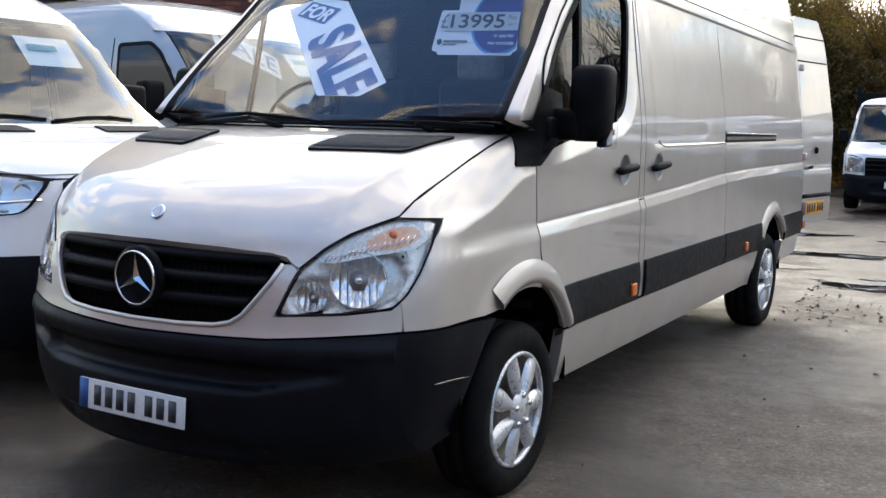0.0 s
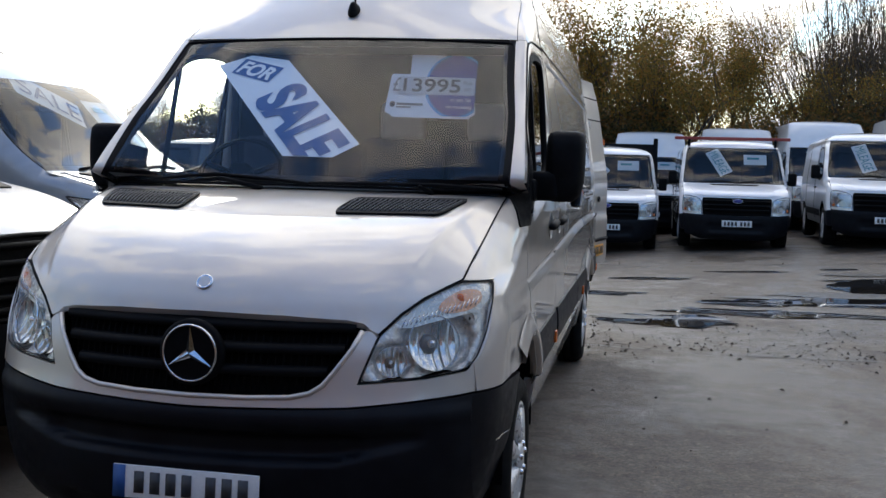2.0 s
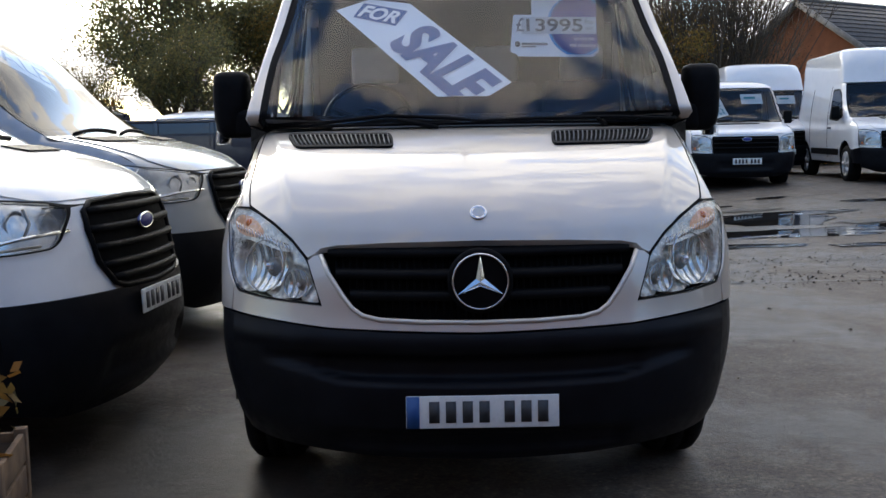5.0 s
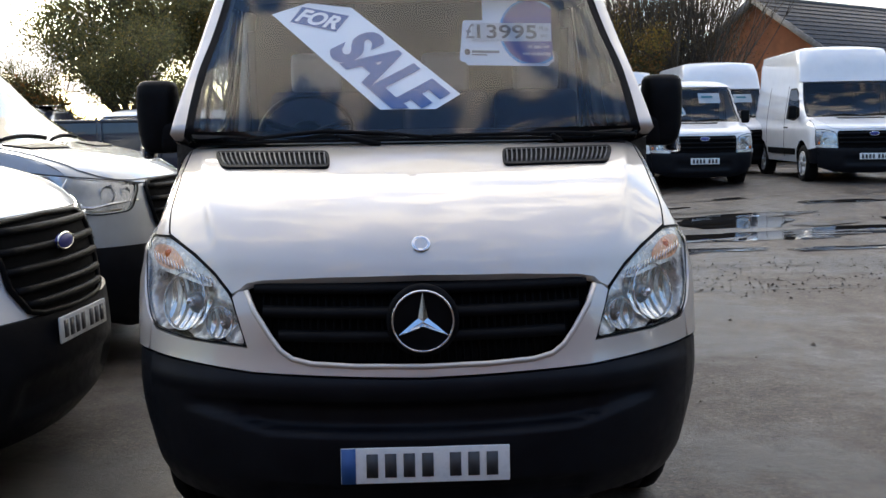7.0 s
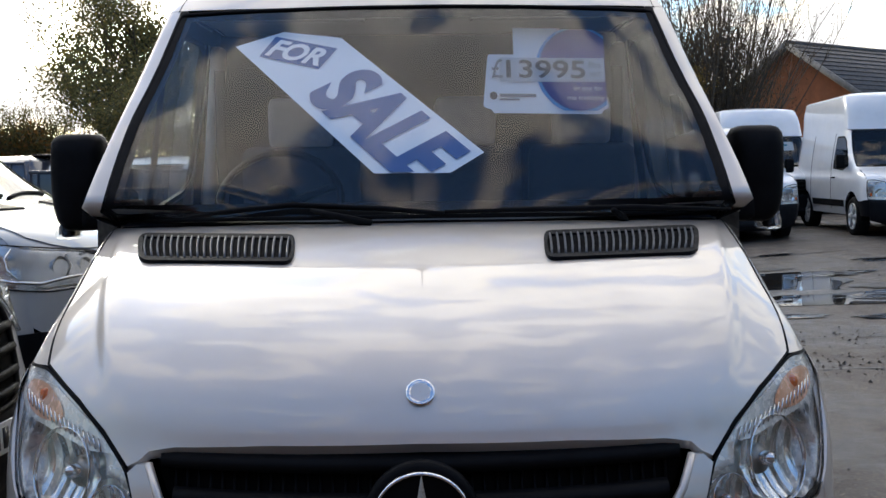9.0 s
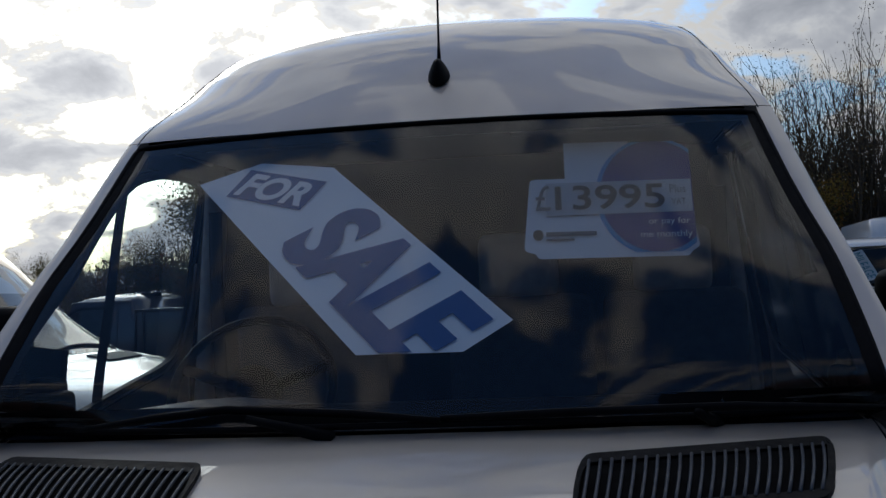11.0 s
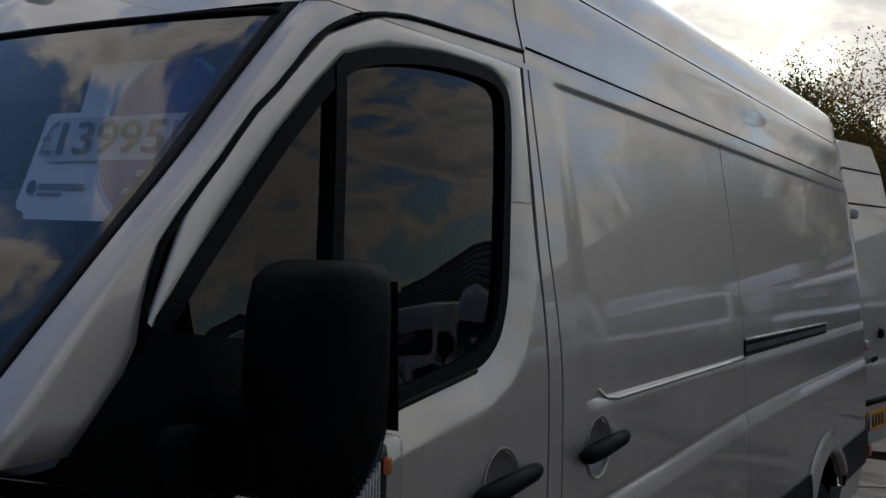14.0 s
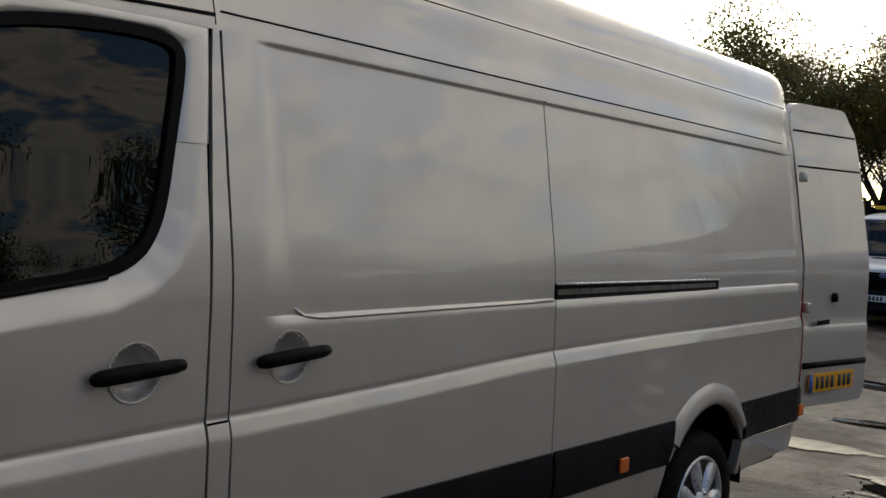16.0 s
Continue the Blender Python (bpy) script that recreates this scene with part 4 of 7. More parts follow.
def van_lamp(s):
    poly = [(s * x, z) for x, z in LAMP]
    lens = part("headlight", patch(rounded(poly, 0.018, 3), FX, FZ, vf(-0.003), (0, 0.02, 0)), CLEAR, van, "clear lens headlight with round reflectors")
    lens.visible_shadow = False
    part("lamp_seal", ring(rounded([(s * x, z) for x, z in shrink(LAMP, -0.0045)], 0.018, 3), rounded(poly, 0.018, 3), vf(-0.002), (0, -1, 0), (0, 0.025, 0)), GASKET, lens)
    DISHES = ((0.772, 0.966, 0.094, 0.055, 0.62), (0.646, 0.908, 0.051, 0.036, 0.45))
    def back(x, z):
        c = max(smooth01((1.22 - math.hypot(abs(x) - cx, z - cz) / r) / 0.14) for cx, cz, r, d, t in DISHES)
        step = 0.010 * smooth01((math.sin(34 * abs(x) + 26 * z)) * 4) * smooth01((abs(x) - 0.84) / 0.02)
        return VAN.front(x, z, 0.018 + 0.075 * c + step)
    part("lamp_bowl", patch(poly, steps(-0.96, 0.96, 0.016), steps(0.84, 1.18, 0.0105), back), LAMPGREY, lens)
    # main and inner round reflectors, cut into upright facets
    for cx, cz, r, d, t in DISHES:
        y = VAN.depth(cx, cz) + 0.026
        b = lathe([(r * 1.02, 0.006), (r * 1.02, -0.004), (r * 1.005, -0.006), (r * 0.99, -0.004), (r * 0.98, 0.004)], 40, "y")
        o = part("reflector", b, CHROME, lens)
        o.matrix_basis = Matrix.Translation((s * cx, y, cz)) @ Matrix.Rotation(s * t, 4, "Z") @ Matrix.Rotation(radians(-12), 4, "X")
        b = bmesh.new()
        n = 7 if r > 0.06 else 5
        for k in range(n):
            x0, x1 = -r * 0.98 + 1.96 * r * k / n, -r * 0.98 + 1.96 * r * (k + 1) / n
            rows = []
            for x in (x0, (x0 + x1) / 2, x1):
                h = math.sqrt(max((r * 0.98) ** 2 - min(abs(x), r * 0.979) ** 2, 0.0))
                rows.append([b.verts.new((x, d * (1 - ((x0 + x1) / 2 / r) ** 2 * 0.8 - (q * h / r) ** 2 * 0.85) + (0.006 if x in (x0, x1) else 0.0), q * h)) for q in (-1, -0.7, -0.35, 0, 0.35, 0.7, 1)])
            for r1, r2 in zip(rows, rows[1:]):
                for p, q, u, v in zip(r1, r1[1:], r2[1:], r2):
                    b.faces.new((p, v, u, q))
        part("facets", b, REFLECTOR, o)
        part("bulb", lathe([(0.0005, d * 0.15), (r * 0.12, d * 0.2), (r * 0.17, d * 0.5), (r * 0.17, d * 1.1)], 16, "y"), CHROME, o)
        part("bulb_collar", lathe([(r * 0.17, d * 0.72), (r * 0.34, d * 0.80), (r * 0.36, d * 0.98)], 20, "y"), STEEL, o)
    # indicator chamber across the top, its amber bulb spread by a ribbed shell
    chamber = [(s * x, z) for x, z in ((0.640, 1.020), (0.70, 1.075), (0.80, 1.132), (0.90, 1.150), (0.925, 1.10), (0.90, 1.065), (0.80, 1.045), (0.70, 1.020))]
    part("indicator_housing", patch(chamber, FX, FZ, vf(0.014), (0, 0.012, 0)), LAMPGREY, lens)
    b = None
    for k in range(17):
        x = 0.67 + 0.0135 * k
        b = tube([VAN.front(s * x, 1.022 + 0.30 * (x - 0.67), 0.010), VAN.front(s * (x + 0.010), 1.046 + 0.32 * (x - 0.67), 0.010)], 0.0024, 4, bm=b)
    part("lens_ribs", b, CHROME, lens)
    # the bulb's amber as the ribs spread it, painted as a peach patch
    tint = softened([(s * x, z) for x, z in ((0.770, 1.088), (0.825, 1.138), (0.895, 1.142), (0.910, 1.100), (0.87, 1.066), (0.79, 1.062))], 2)
    part("indicator_tint", patch(tint, FX, FZ, vf(0.0115)), LAMPAMBER, lens, "amber bulb's spread glow, painted as a peach patch")
    y = VAN.depth(0.84, 1.118)
    b = lathe([(0.016, 0.006), (0.015, -0.003), (0.010, -0.007), (0.0005, -0.009)], 20, "y")
    o = part("indicator_bulb", b, AMBER, lens, "amber indicator")
    o.matrix_basis = pose(s * 0.838, y + 0.012, 1.112, 0, 0, s * 20)
    y = VAN.depth(0.88, 1.045)
    o = part("side_light", lathe([(0.022, -0.004), (0.023, 0.0), (0.014, 0.016), (0.0005, 0.020)], 20, "y"), REFLECTOR, lens)
    o.matrix_basis = pose(s * 0.866, y + 0.016, 1.040, 0, 0, s * 25)
    part("light_eye", lathe([(0.009, -0.002), (0.006, -0.007), (0.0005, -0.008)], 14, "y"), VOID, o)


def van_vent(s):
    """A sunk louvre in the bonnet near the windscreen."""
    quad = [(0.305, 1.378), (0.325, 1.430), (0.770, 1.434), (0.700, 1.380)]
    poly = rounded([(s * x, z) for x, z in quad], 0.024, 4)
    fn = lambda x, z: VAN.front(x, z) + Vector((0, -0.004, 0.009))
    v = part("bonnet_vent", ring(poly, shrink(poly, 0.0075), fn, (0, -1, 1), (0, 0.0, -0.02)), PLASTIC, van, "black louvred bonnet vent")
    part("vent_floor", patch(poly, FX, steps(1.36, 1.45, 0.005), lambda x, z: VAN.front(x, z) + Vector((0, -0.001, 0.004)), None, (0, -1, 1)), VOID, v)
    for k in range(22):
        t = (k + 1) / 23
        lo = Vector(quad[0]).lerp(Vector(quad[3]), t)
        hi = Vector(quad[1]).lerp(Vector(quad[2]), t)
        a, c = lo.lerp(hi, 0.12), lo.lerp(hi, 0.88)
        pts = [VAN.front(s * (a.x + (c.x - a.x) * u), a.y + (c.y - a.y) * u) + Vector((0, -0.001, 0.009)) for u in (0, 0.25, 0.5, 0.75, 1)]
        part("louvre", tube(pts, 0.0030, 5), VENTGREY, v)


GLASS_EDGE = spline([1.46, 1.54, 1.74, 1.95, 2.17], [0.905, 0.902, 0.888, 0.848, 0.816])
PROUD = spline([1.46, 1.53, 1.6, 1.67, 1.77, 1.89, 2.0, 2.17], [0.0, 0.004, 0.008, 0.008, 0.008, 0.006, 0.004, 0.0])
SHUT = spline([1.46, 1.497, 1.565, 1.621, 1.66, 1.698, 1.749, 1.81, 1.88, 1.965, 2.015, 2.055, 2.112, 2.159, 2.170], [1.0, 1.034, 1.104, 1.155, 1.167, 1.182, 1.207, 1.264, 1.34, 1.427, 1.494, 1.537, 1.607, 1.706, 1.745])
PILLAR_Z = steps(1.468, 2.04, 0.04) + [2.07, 2.09, 2.105, 2.12, 2.132, 2.143, 2.150, 2.156, 2.161, 2.166, 2.170]


def strip(rows, toward):
    """A sheet through rows of points."""
    b = bmesh.new()
    vs = [[b.verts.new(p) for p in r] for r in rows]
    for r1, r2 in zip(vs, vs[1:]):
        for p, q, r, t in zip(r1, r1[1:], r2[1:], r2):
            b.faces.new((p, q, r, t))
    b.normal_update()
    total = Vector((0, 0, 0))
    for f in b.faces:
        total += f.normal * f.calc_area()
    if total.dot(Vector(toward)) < 0:
        bmesh.ops.reverse_faces(b, faces=b.faces[:])
    return b


def van_glass():
    side_z = [1.469, 1.50, 1.54, 1.58, 1.62, 1.67, 1.72, 1.80, 1.88, 1.96, 2.04, 2.10, 2.135]
    low = [(x, 1.474 - 0.005 * (x / 0.86) ** 2) for x in (0, 0.15, 0.3, 0.45, 0.6, 0.75)]
    top = [(x, 2.170 - 0.018 * (x / 0.8) ** 2) for x in (0.79, 0.7, 0.6, 0.45, 0.3, 0.15, 0)]
    ws = mirrored(low + [(GLASS_EDGE(z), z) for z in side_z] + [(0.815, 2.147)] + top)
    zs = steps(1.47, 2.17, 0.05)
    g = part("windscreen", patch(ws, FX, zs, vf(0.0)), GLASS, van, "large curved windscreen, lightly tinted")
    g.visible_shadow = False
    inner = []
    for x, z in ws:
        zi = min(max(z, 1.515), 2.125)
        xi = GLASS_EDGE(zi) - 0.045
        inner.append((min(max(x, -xi), xi), zi))
    part("black_border", ring(ws, inner, vf(0.003), (0, -1, 0)), GASKET, g)
    part("windscreen_seal", tube([VAN.front(x, z, -0.002) for x, z in ws], 0.007, 6, True), GASKET, g)
    for s in (1, -1):
        rows, dark, wall = [], [], []
        for z in PILLAR_Z:
            e, h, ye = GLASS_EDGE(min(z, 2.14)) + 0.006, VAN.half(z), VAN.nose(z) + VAN.bend(z)
            turn = [e + (h * 0.9999 - e) * math.sin(math.pi / 2 * k / 8) for k in range(9)]
            row = [VAN.front(s * x, z, -PROUD(z) * math.cos(math.pi / 2 * k / 8) ** 1.3) for k, x in enumerate(turn)]
            wall.append([VAN.front(s * (e - 0.032), z, -0.001), VAN.front(s * (e - 0.020), z, -0.4 * PROUD(z) - 0.003), VAN.front(s * (e - 0.006), z, -PROUD(z) - 0.003), VAN.front(s * (e + 0.003), z, -PROUD(z) + 0.002)])
            end = max(SHUT(z), ye + 0.02)
            row += [VAN.side(s)(ye + (end - ye) * k / 6, z) for k in range(1, 7)]
            rows.append(row)
            dark.append([VAN.side(s, -0.012)(end + d, z) for d in (-0.012, 0.02, 0.05)])
        inside = [row[-1] - Vector((s * 0.02, -0.003, 0)) for row in rows]
        part("windscreen_pillar", strip([r + [q] for r, q in zip(rows, inside)], (s, -0.5, 0)), SILVER, van, "broad silver windscreen pillar")
        part("shut_line", strip(dark, (s, 0, 0)), VOID, van)
        part("door_seal", tube([VAN.side(s, 0.0005)(SHUT(z) + 0.005, z) for z in PILLAR_Z if 1.62 < z < 2.168], 0.0058, 6), GASKET, van)
        part("pillar_seal", strip(wall, (-s, -1, 0)), GASKET, van, "black rubber edge along the glass")
    # wipers
    for pts in (((-0.655, 1.481), (-0.50, 1.499), (-0.36, 1.511), (-0.10, 1.497), (0.07, 1.482)), ((0.07, 1.486), (0.30, 1.489), (0.62, 1.491), (0.885, 1.481))):
        w = part("wiper", tube([VAN.front(x, z, -0.018) for x, z in pts], [0.006] + [0.009] * (len(pts) - 2) + [0.006], 6), PLASTIC, van, "black wiper")
        part("wiper_arm", tube([VAN.front(pts[0][0] + 0.52, 1.455, -0.02), VAN.front((pts[0][0] + pts[2][0]) / 2 + 0.2, pts[1][1] - 0.004, -0.03)], [0.014, 0.008], 6), PLASTIC, w)


def softened(poly, rounds=2):
    """Corners cut again and again, for a smooth outline."""
    for _ in range(rounds):
        out = []
        for k, p in enumerate(poly):
            q = poly[(k + 1) % len(poly)]
            out += [(0.75 * p[0] + 0.25 * q[0], 0.75 * p[1] + 0.25 * q[1]), (0.25 * p[0] + 0.75 * q[0], 0.25 * p[1] + 0.75 * q[1])]
        poly = out
    return poly


HANDLES = ((2.085, 1.282), (2.582, 1.282))
CUTS_Y = [y + 0.009 * k for y, z in HANDLES for k in range(-9, 10)]
CUTS_Z = [1.282 + 0.009 * k for k in range(-9, 10)]


def punched(b, y0, z0, r):
    """Takes the skin away inside a circle, for a dished handle."""
    gone = [f for f in b.faces if all(math.hypot(v.co.y - y0, v.co.z - z0) < r for v in f.verts) and f.normal.x ** 2 > 0.5]
    bmesh.ops.delete(b, geom=gone, context="FACES")
    return b


def van_side(s):
    fn = VAN.side(s)
    out = (s, 0, 0)
    inn = (-s * 0.015, 0, 0)
    dp = VAN.depth
    # front wing
    arch = arc_points(0.985, 0.40, 0.455, 36, 122, 18)
    wing = [(dp(0.908, 0.80), 0.797), (dp(0.895, 0.893), 0.893), (dp(0.909, 0.915), 0.915), (dp(0.9275, 0.985), 0.985), (dp(0.9405, 1.10), 1.10), (dp(0.929, 1.164), 1.165), (dp(0.845, 1.171), 1.172), (dp(0.856, 1.22), 1.22), (dp(0.868, 1.275), 1.275), (dp(0.878, 1.34), 1.34), (dp(0.886, 1.40), 1.40), (dp(0.892, 1.448), 1.448), (dp(0.90, 1.468), 1.468), (1.02, 1.468), (0.935, 1.335), (1.085, 1.325), (1.115, 1.0), (1.13, 0.86)]
    wing += [p for p in arch if p[1] > 0.80 and p[0] < 1.13] + [(0.63, 0.797)]
    part("front_wing", patch(wing, SY + steps(0.1, 1.05, 0.021), steps(0.78, 1.10, 0.03) + steps(1.10, 1.47, 0.0105), fn, inn, out), SILVER, van)
    tri = [(0.938, 1.328), (1.03, 1.492), (1.10, 1.562), (1.158, 1.619), (1.18, 1.645), (1.38, 1.62), (1.38, 1.44), (1.25, 1.40), (1.12, 1.328)]
    part("mirror_panel", patch(tri, SY, SZ, VAN.side(s, 0.006), inn, out), PLASTIC, van)
    for cy, r0, r1, a0, a1 in ((0.985, 0.452, 0.545, 28, 122), (5.215, 0.43, 0.525, 38, 142)):
        outer, inner = arc_points(cy, 0.42, r1, a0, a1, 24), arc_points(cy, 0.42, r0, a0, a1, 24)
        midl = arc_points(cy, 0.42, (r0 * 0.7 + r1 * 0.3), a0, a1, 24)
        b = bmesh.new()
        f1, f2, f3 = VAN.side(s, 0.004), VAN.side(s, 0.026), VAN.side(s, 0.020)
        rows = [[b.verts.new(f(*p)) for f, p in ((f1, o), (f2, m), (f3, i))] + [b.verts.new(f3(*i) - Vector((s * 0.05, 0, 0)))] for o, m, i in zip(outer, midl, inner)]
        for ra, rb in zip(rows, rows[1:]):
            for j in range(3):
                b.faces.new((ra[j], ra[j + 1], rb[j + 1], rb[j]))
        bmesh.ops.recalc_face_normals(b, faces=b.faces[:])
        part("wheel_arch_trim", b, SILVER, van)
        hub = HUB_F if cy < 2 else HUB_R
        # near-black lining holds the arch's shade in its colour
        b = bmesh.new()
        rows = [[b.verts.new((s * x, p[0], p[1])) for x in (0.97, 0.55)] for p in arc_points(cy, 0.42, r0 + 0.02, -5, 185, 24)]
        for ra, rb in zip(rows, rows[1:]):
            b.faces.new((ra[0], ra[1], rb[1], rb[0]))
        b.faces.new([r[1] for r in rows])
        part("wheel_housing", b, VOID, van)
        wheel(van, s * 0.86, hub[0], hub[1], TYRE, s, 0.235, 7)
    # front door
    door = part("front_door", punched(patch([(1.375, 0.628), (1.30, 0.72), (1.15, 0.86), (1.125, 1.0), (1.095, 1.325), (1.11, 1.37)] + WIN[:8] + [(2.312, 1.86), (2.303, 1.52), (2.298, 1.13), (2.295, 0.628)], SY + CUTS_Y + steps(1.2, 2.31, 0.022), SZ + CUTS_Z + steps(1.29, 1.90, 0.0105), fn, inn, out), *HANDLES[0], 0.0725), SILVER, van, "front door with a black-framed window")
    frame_out = [(2.318, 1.86), (2.331, 2.04), (2.338, 2.173), (2.20, 2.173), (1.98, 2.173), (1.772, 2.173), (1.619, 2.110), (1.507, 2.020), (1.397, 1.930), (1.264, 1.798), (1.178, 1.655)]
    frame_in = WIN[7:17] + [(1.182, 1.645)]
    rows = []
    for k in range(len(frame_out) - 1):
        for j in range(4 if k < len(frame_out) - 2 else 5):
            t = j / 4
            o = Vector(frame_out[k]).lerp(Vector(frame_out[k + 1]), t)
            i = Vector(frame_in[k]).lerp(Vector(frame_in[k + 1]), t)
            row = [VAN.side(s, h)(*o.lerp(i, u)) for u, h in ((0, -0.004), (0, -0.001), (0.1, 0.002), (0.35, 0.004), (0.65, 0.005), (0.9, 0.002), (1, -0.006))]
            rows.append(row)
    part("window_surround", strip(rows, out), SILVER, door)
    win = softened(shrink(WIN, -0.005), 2)
    glass_in = shrink(win, 0.030)
    part("window_seal", ring(win, glass_in, VAN.side(s, 0.005), out, (-s * 0.02, 0, 0)), GASKET, door)
    # near pane carries the cabin's darkness in its tint; the driver's is clear
    pane = part("side_window", patch(win, SY, SZ, VAN.side(s, -0.010), None, out), DIMCABGLASS if s > 0 else CABGLASS, door, "side window glass, near pane darkened for the unlit cabin")
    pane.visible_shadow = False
    part("window_bar", patch([(1.542, 1.43), (1.572, 1.43), (1.662, 2.085), (1.630, 2.06)], SY, SZ, VAN.side(s, 0.007), inn, out), GASKET, door)
    part("lower_window_strip", tube([VAN.side(s, 0.006)(y, z) for y, z in WIN[:4]], 0.007, 6), GASKET, door)
    part("pillar_panel", patch([(2.308, 0.628), (2.370, 0.628), (2.375, 1.13), (2.372, 1.80), (2.372, 2.180), (2.352, 2.180), (2.340, 2.03), (2.312, 1.52), (2.306, 1.13)], SY, SZ, fn, inn, out), SILVER, van)
    part("pillar_seam", tube([VAN.side(s, 0.002)(y, BELT(y) - 0.004) for y in (2.306, 2.325, 2.345, 2.372)], 0.0035, 6), GASKET, van)
    sd = part("sliding_door" if s > 0 else "side_panel", punched(patch([(2.381, 0.628), (3.8965, 0.628), (3.8965, 2.182), (2.381, 2.182)], SY + CUTS_Y, SZ + CUTS_Z, fn, inn, out), *HANDLES[1], 0.0725), SILVER, van, "sliding side door, plain panel" if s > 0 else "plain side panel")
    arch2 = [p for p in arc_points(5.215, 0.42, 0.425, 150, 30, 24) if p[1] > 0.64]
    quarter = [(3.9025, 0.628)] + [(arch2[0][0] - 0.03, 0.628)] + arch2 + [(arch2[-1][0] + 0.03, 0.628), (6.46, 0.628), (6.46, 2.182), (3.9025, 2.182)]
    part("rear_panel", patch(quarter, SY, SZ, fn, inn, out), SILVER, van)
    part("sill", patch([(1.40, 0.372), (4.78, 0.372), (4.82, 0.612), (1.385, 0.612)], SY, SZ, VAN.side(s, -0.004), (-s * 0.05, 0, 0), out), SILVER, van)
    part("sill", patch([(5.62, 0.43), (6.36, 0.46), (6.45, 0.612), (5.615, 0.612)], SY, SZ, VAN.side(s, -0.004), (-s * 0.05, 0, 0), out), SILVER, van)
    for y0, y1, ya in ((1.36, 2.292, 1.215), (2.384, 3.888, 2.384), (3.908, 4.80, 4.865), (5.61, 6.455, 5.56)):
        lo0, lo1 = (y0, y1)
        poly = [(lo0, 0.622), (lo1 if y0 != 3.908 else 4.80, 0.622), (y1 if y0 != 3.908 else ya, 0.812), (ya if y0 != 3.908 else y0, 0.812)]
        if y0 == 1.36:
            poly = [(1.405, 0.622), (2.292, 0.622), (2.292, 0.812), (1.33, 0.812)]
        mo = part("side_moulding", patch(poly, SY, steps(0.62, 0.82, 0.024), lambda y, z: VAN.side(s, 0.006 + 0.012 * math.sin(math.pi * min(max((z - 0.615) / 0.205, 0.02), 0.98)) ** 0.5)(y, z), (-s * 0.02, 0, 0), out), GREYPLASTIC, van, "dark grey plastic rubbing strip")
    for y in (2.19, 4.41, 6.34):
        part("side_marker", box((0.016, 0.065, 0.062), tuple(VAN.side(s, 0.022)(y, 0.685)), 0.006), AMBER, van, "orange side marker lamp")
    # dark backing behind the shut lines
    for y0, y1, z0, z1 in ((2.27, 2.42, 0.4, 2.19), (3.87, 3.93, 0.4, 2.19), (1.05, 1.16, 0.86, 1.4), (6.40, 6.47, 0.45, 2.19)):
        part("shut_line", patch([(y0, z0), (y1, z0), (y1, z1), (y0, z1)], SY, SZ, VAN.side(s, -0.016), None, out), VOID, van)
    part("shut_line", patch([(1.3, 0.60), (4.85, 0.60), (4.85, 0.63), (1.3, 0.63)], SY, SZ, VAN.side(s, -0.010), None, out), VOID, van)
    part("shut_line", patch([(2.30, 2.150), (6.44, 2.165), (6.44, 2.21), (2.30, 2.21)], SY, steps(2.1, 2.22, 0.02), VAN.side(s, -0.008), None, out), VOID, van)
    part("shut_line", patch([(1.75, 2.12), (2.36, 2.135), (2.36, 2.19), (1.75, 2.185)], SY, steps(2.1, 2.22, 0.02), VAN.side(s, -0.014), None, out), VOID, van)
    # handles: dished cup, bar over it
    for y in (2.085, 2.572):
        h = part("door_handle" if y < 2.3 else "slide_handle", lathe([(0.077, 0.001), (0.074, 0.0025), (0.071, -0.002), (0.067, -0.020), (0.056, -0.040), (0.030, -0.052), (0.0005, -0.055)], 40, "x"), SILVER, van, "black pull handle over a round dish")
        h.matrix_basis = Matrix.Translation(VAN.side(s, 0.002)(y + (0.0 if y < 2.3 else 0.01), 1.282)) @ Matrix.Diagonal((s, 1, 1, 1))
        bar = [(0.012, -0.128, -0.006), (0.015, -0.122, -0.005), (0.020, -0.10, -0.002), (0.024, -0.03, 0.004), (0.024, 0.04, 0.008), (0.021, 0.10, 0.011), (0.016, 0.128, 0.012), (0.012, 0.136, 0.012)]
        part("grip", tube(bar, [0.006, 0.015, 0.021, 0.022, 0.020, 0.019, 0.015, 0.006], 12, flat=1.0), PLASTIC, h)
    if s > 0:
        rl = part("door_rail", patch([(3.899, 1.395), (5.285, 1.395), (5.285, 1.446), (3.899, 1.458)], SY, [1.41, 1.42, 1.43], VAN.side(s, 0.004), inn, out), GASKET, van, "sliding door rail with worn steel track")
        part("track", patch([(3.91, 1.412), (5.25, 1.408), (5.25, 1.428), (3.91, 1.434)], SY, [], VAN.side(s, 0.008), inn, out), STEEL, rl)
        part("rail_lip", tube([VAN.side(s, 0.008)(y, 1.456 - 0.009 * (y - 3.9)) for y in steps(3.9, 5.28, 0.2)], 0.005, 6), LAMPGREY, rl)
        part("pressed_edge", tube([VAN.side(s, 0.0)(y, z) for y, z in [(2.60, 1.418), (2.635, 1.395), (2.70, 1.387)] + [(y, 1.387 + 0.004 * (y - 2.7)) for y in steps(2.8, 3.88, 0.18)]], 0.0055, 6), SILVER, sd)
    # rear lamp
    part("rear_lamp", patch([(6.40, 0.83), (6.47, 0.83), (6.47, 1.20), (6.43, 1.36), (6.40, 1.20)], SY, SZ, VAN.side(s, 0.006), inn, out), RED, van, "red rear lamp")
    # mirror
    mx, my = 1.105, 1.425
    mirror = part("door_mirror", mirror_body(s), PLASTIC, van, "tall black door mirror")
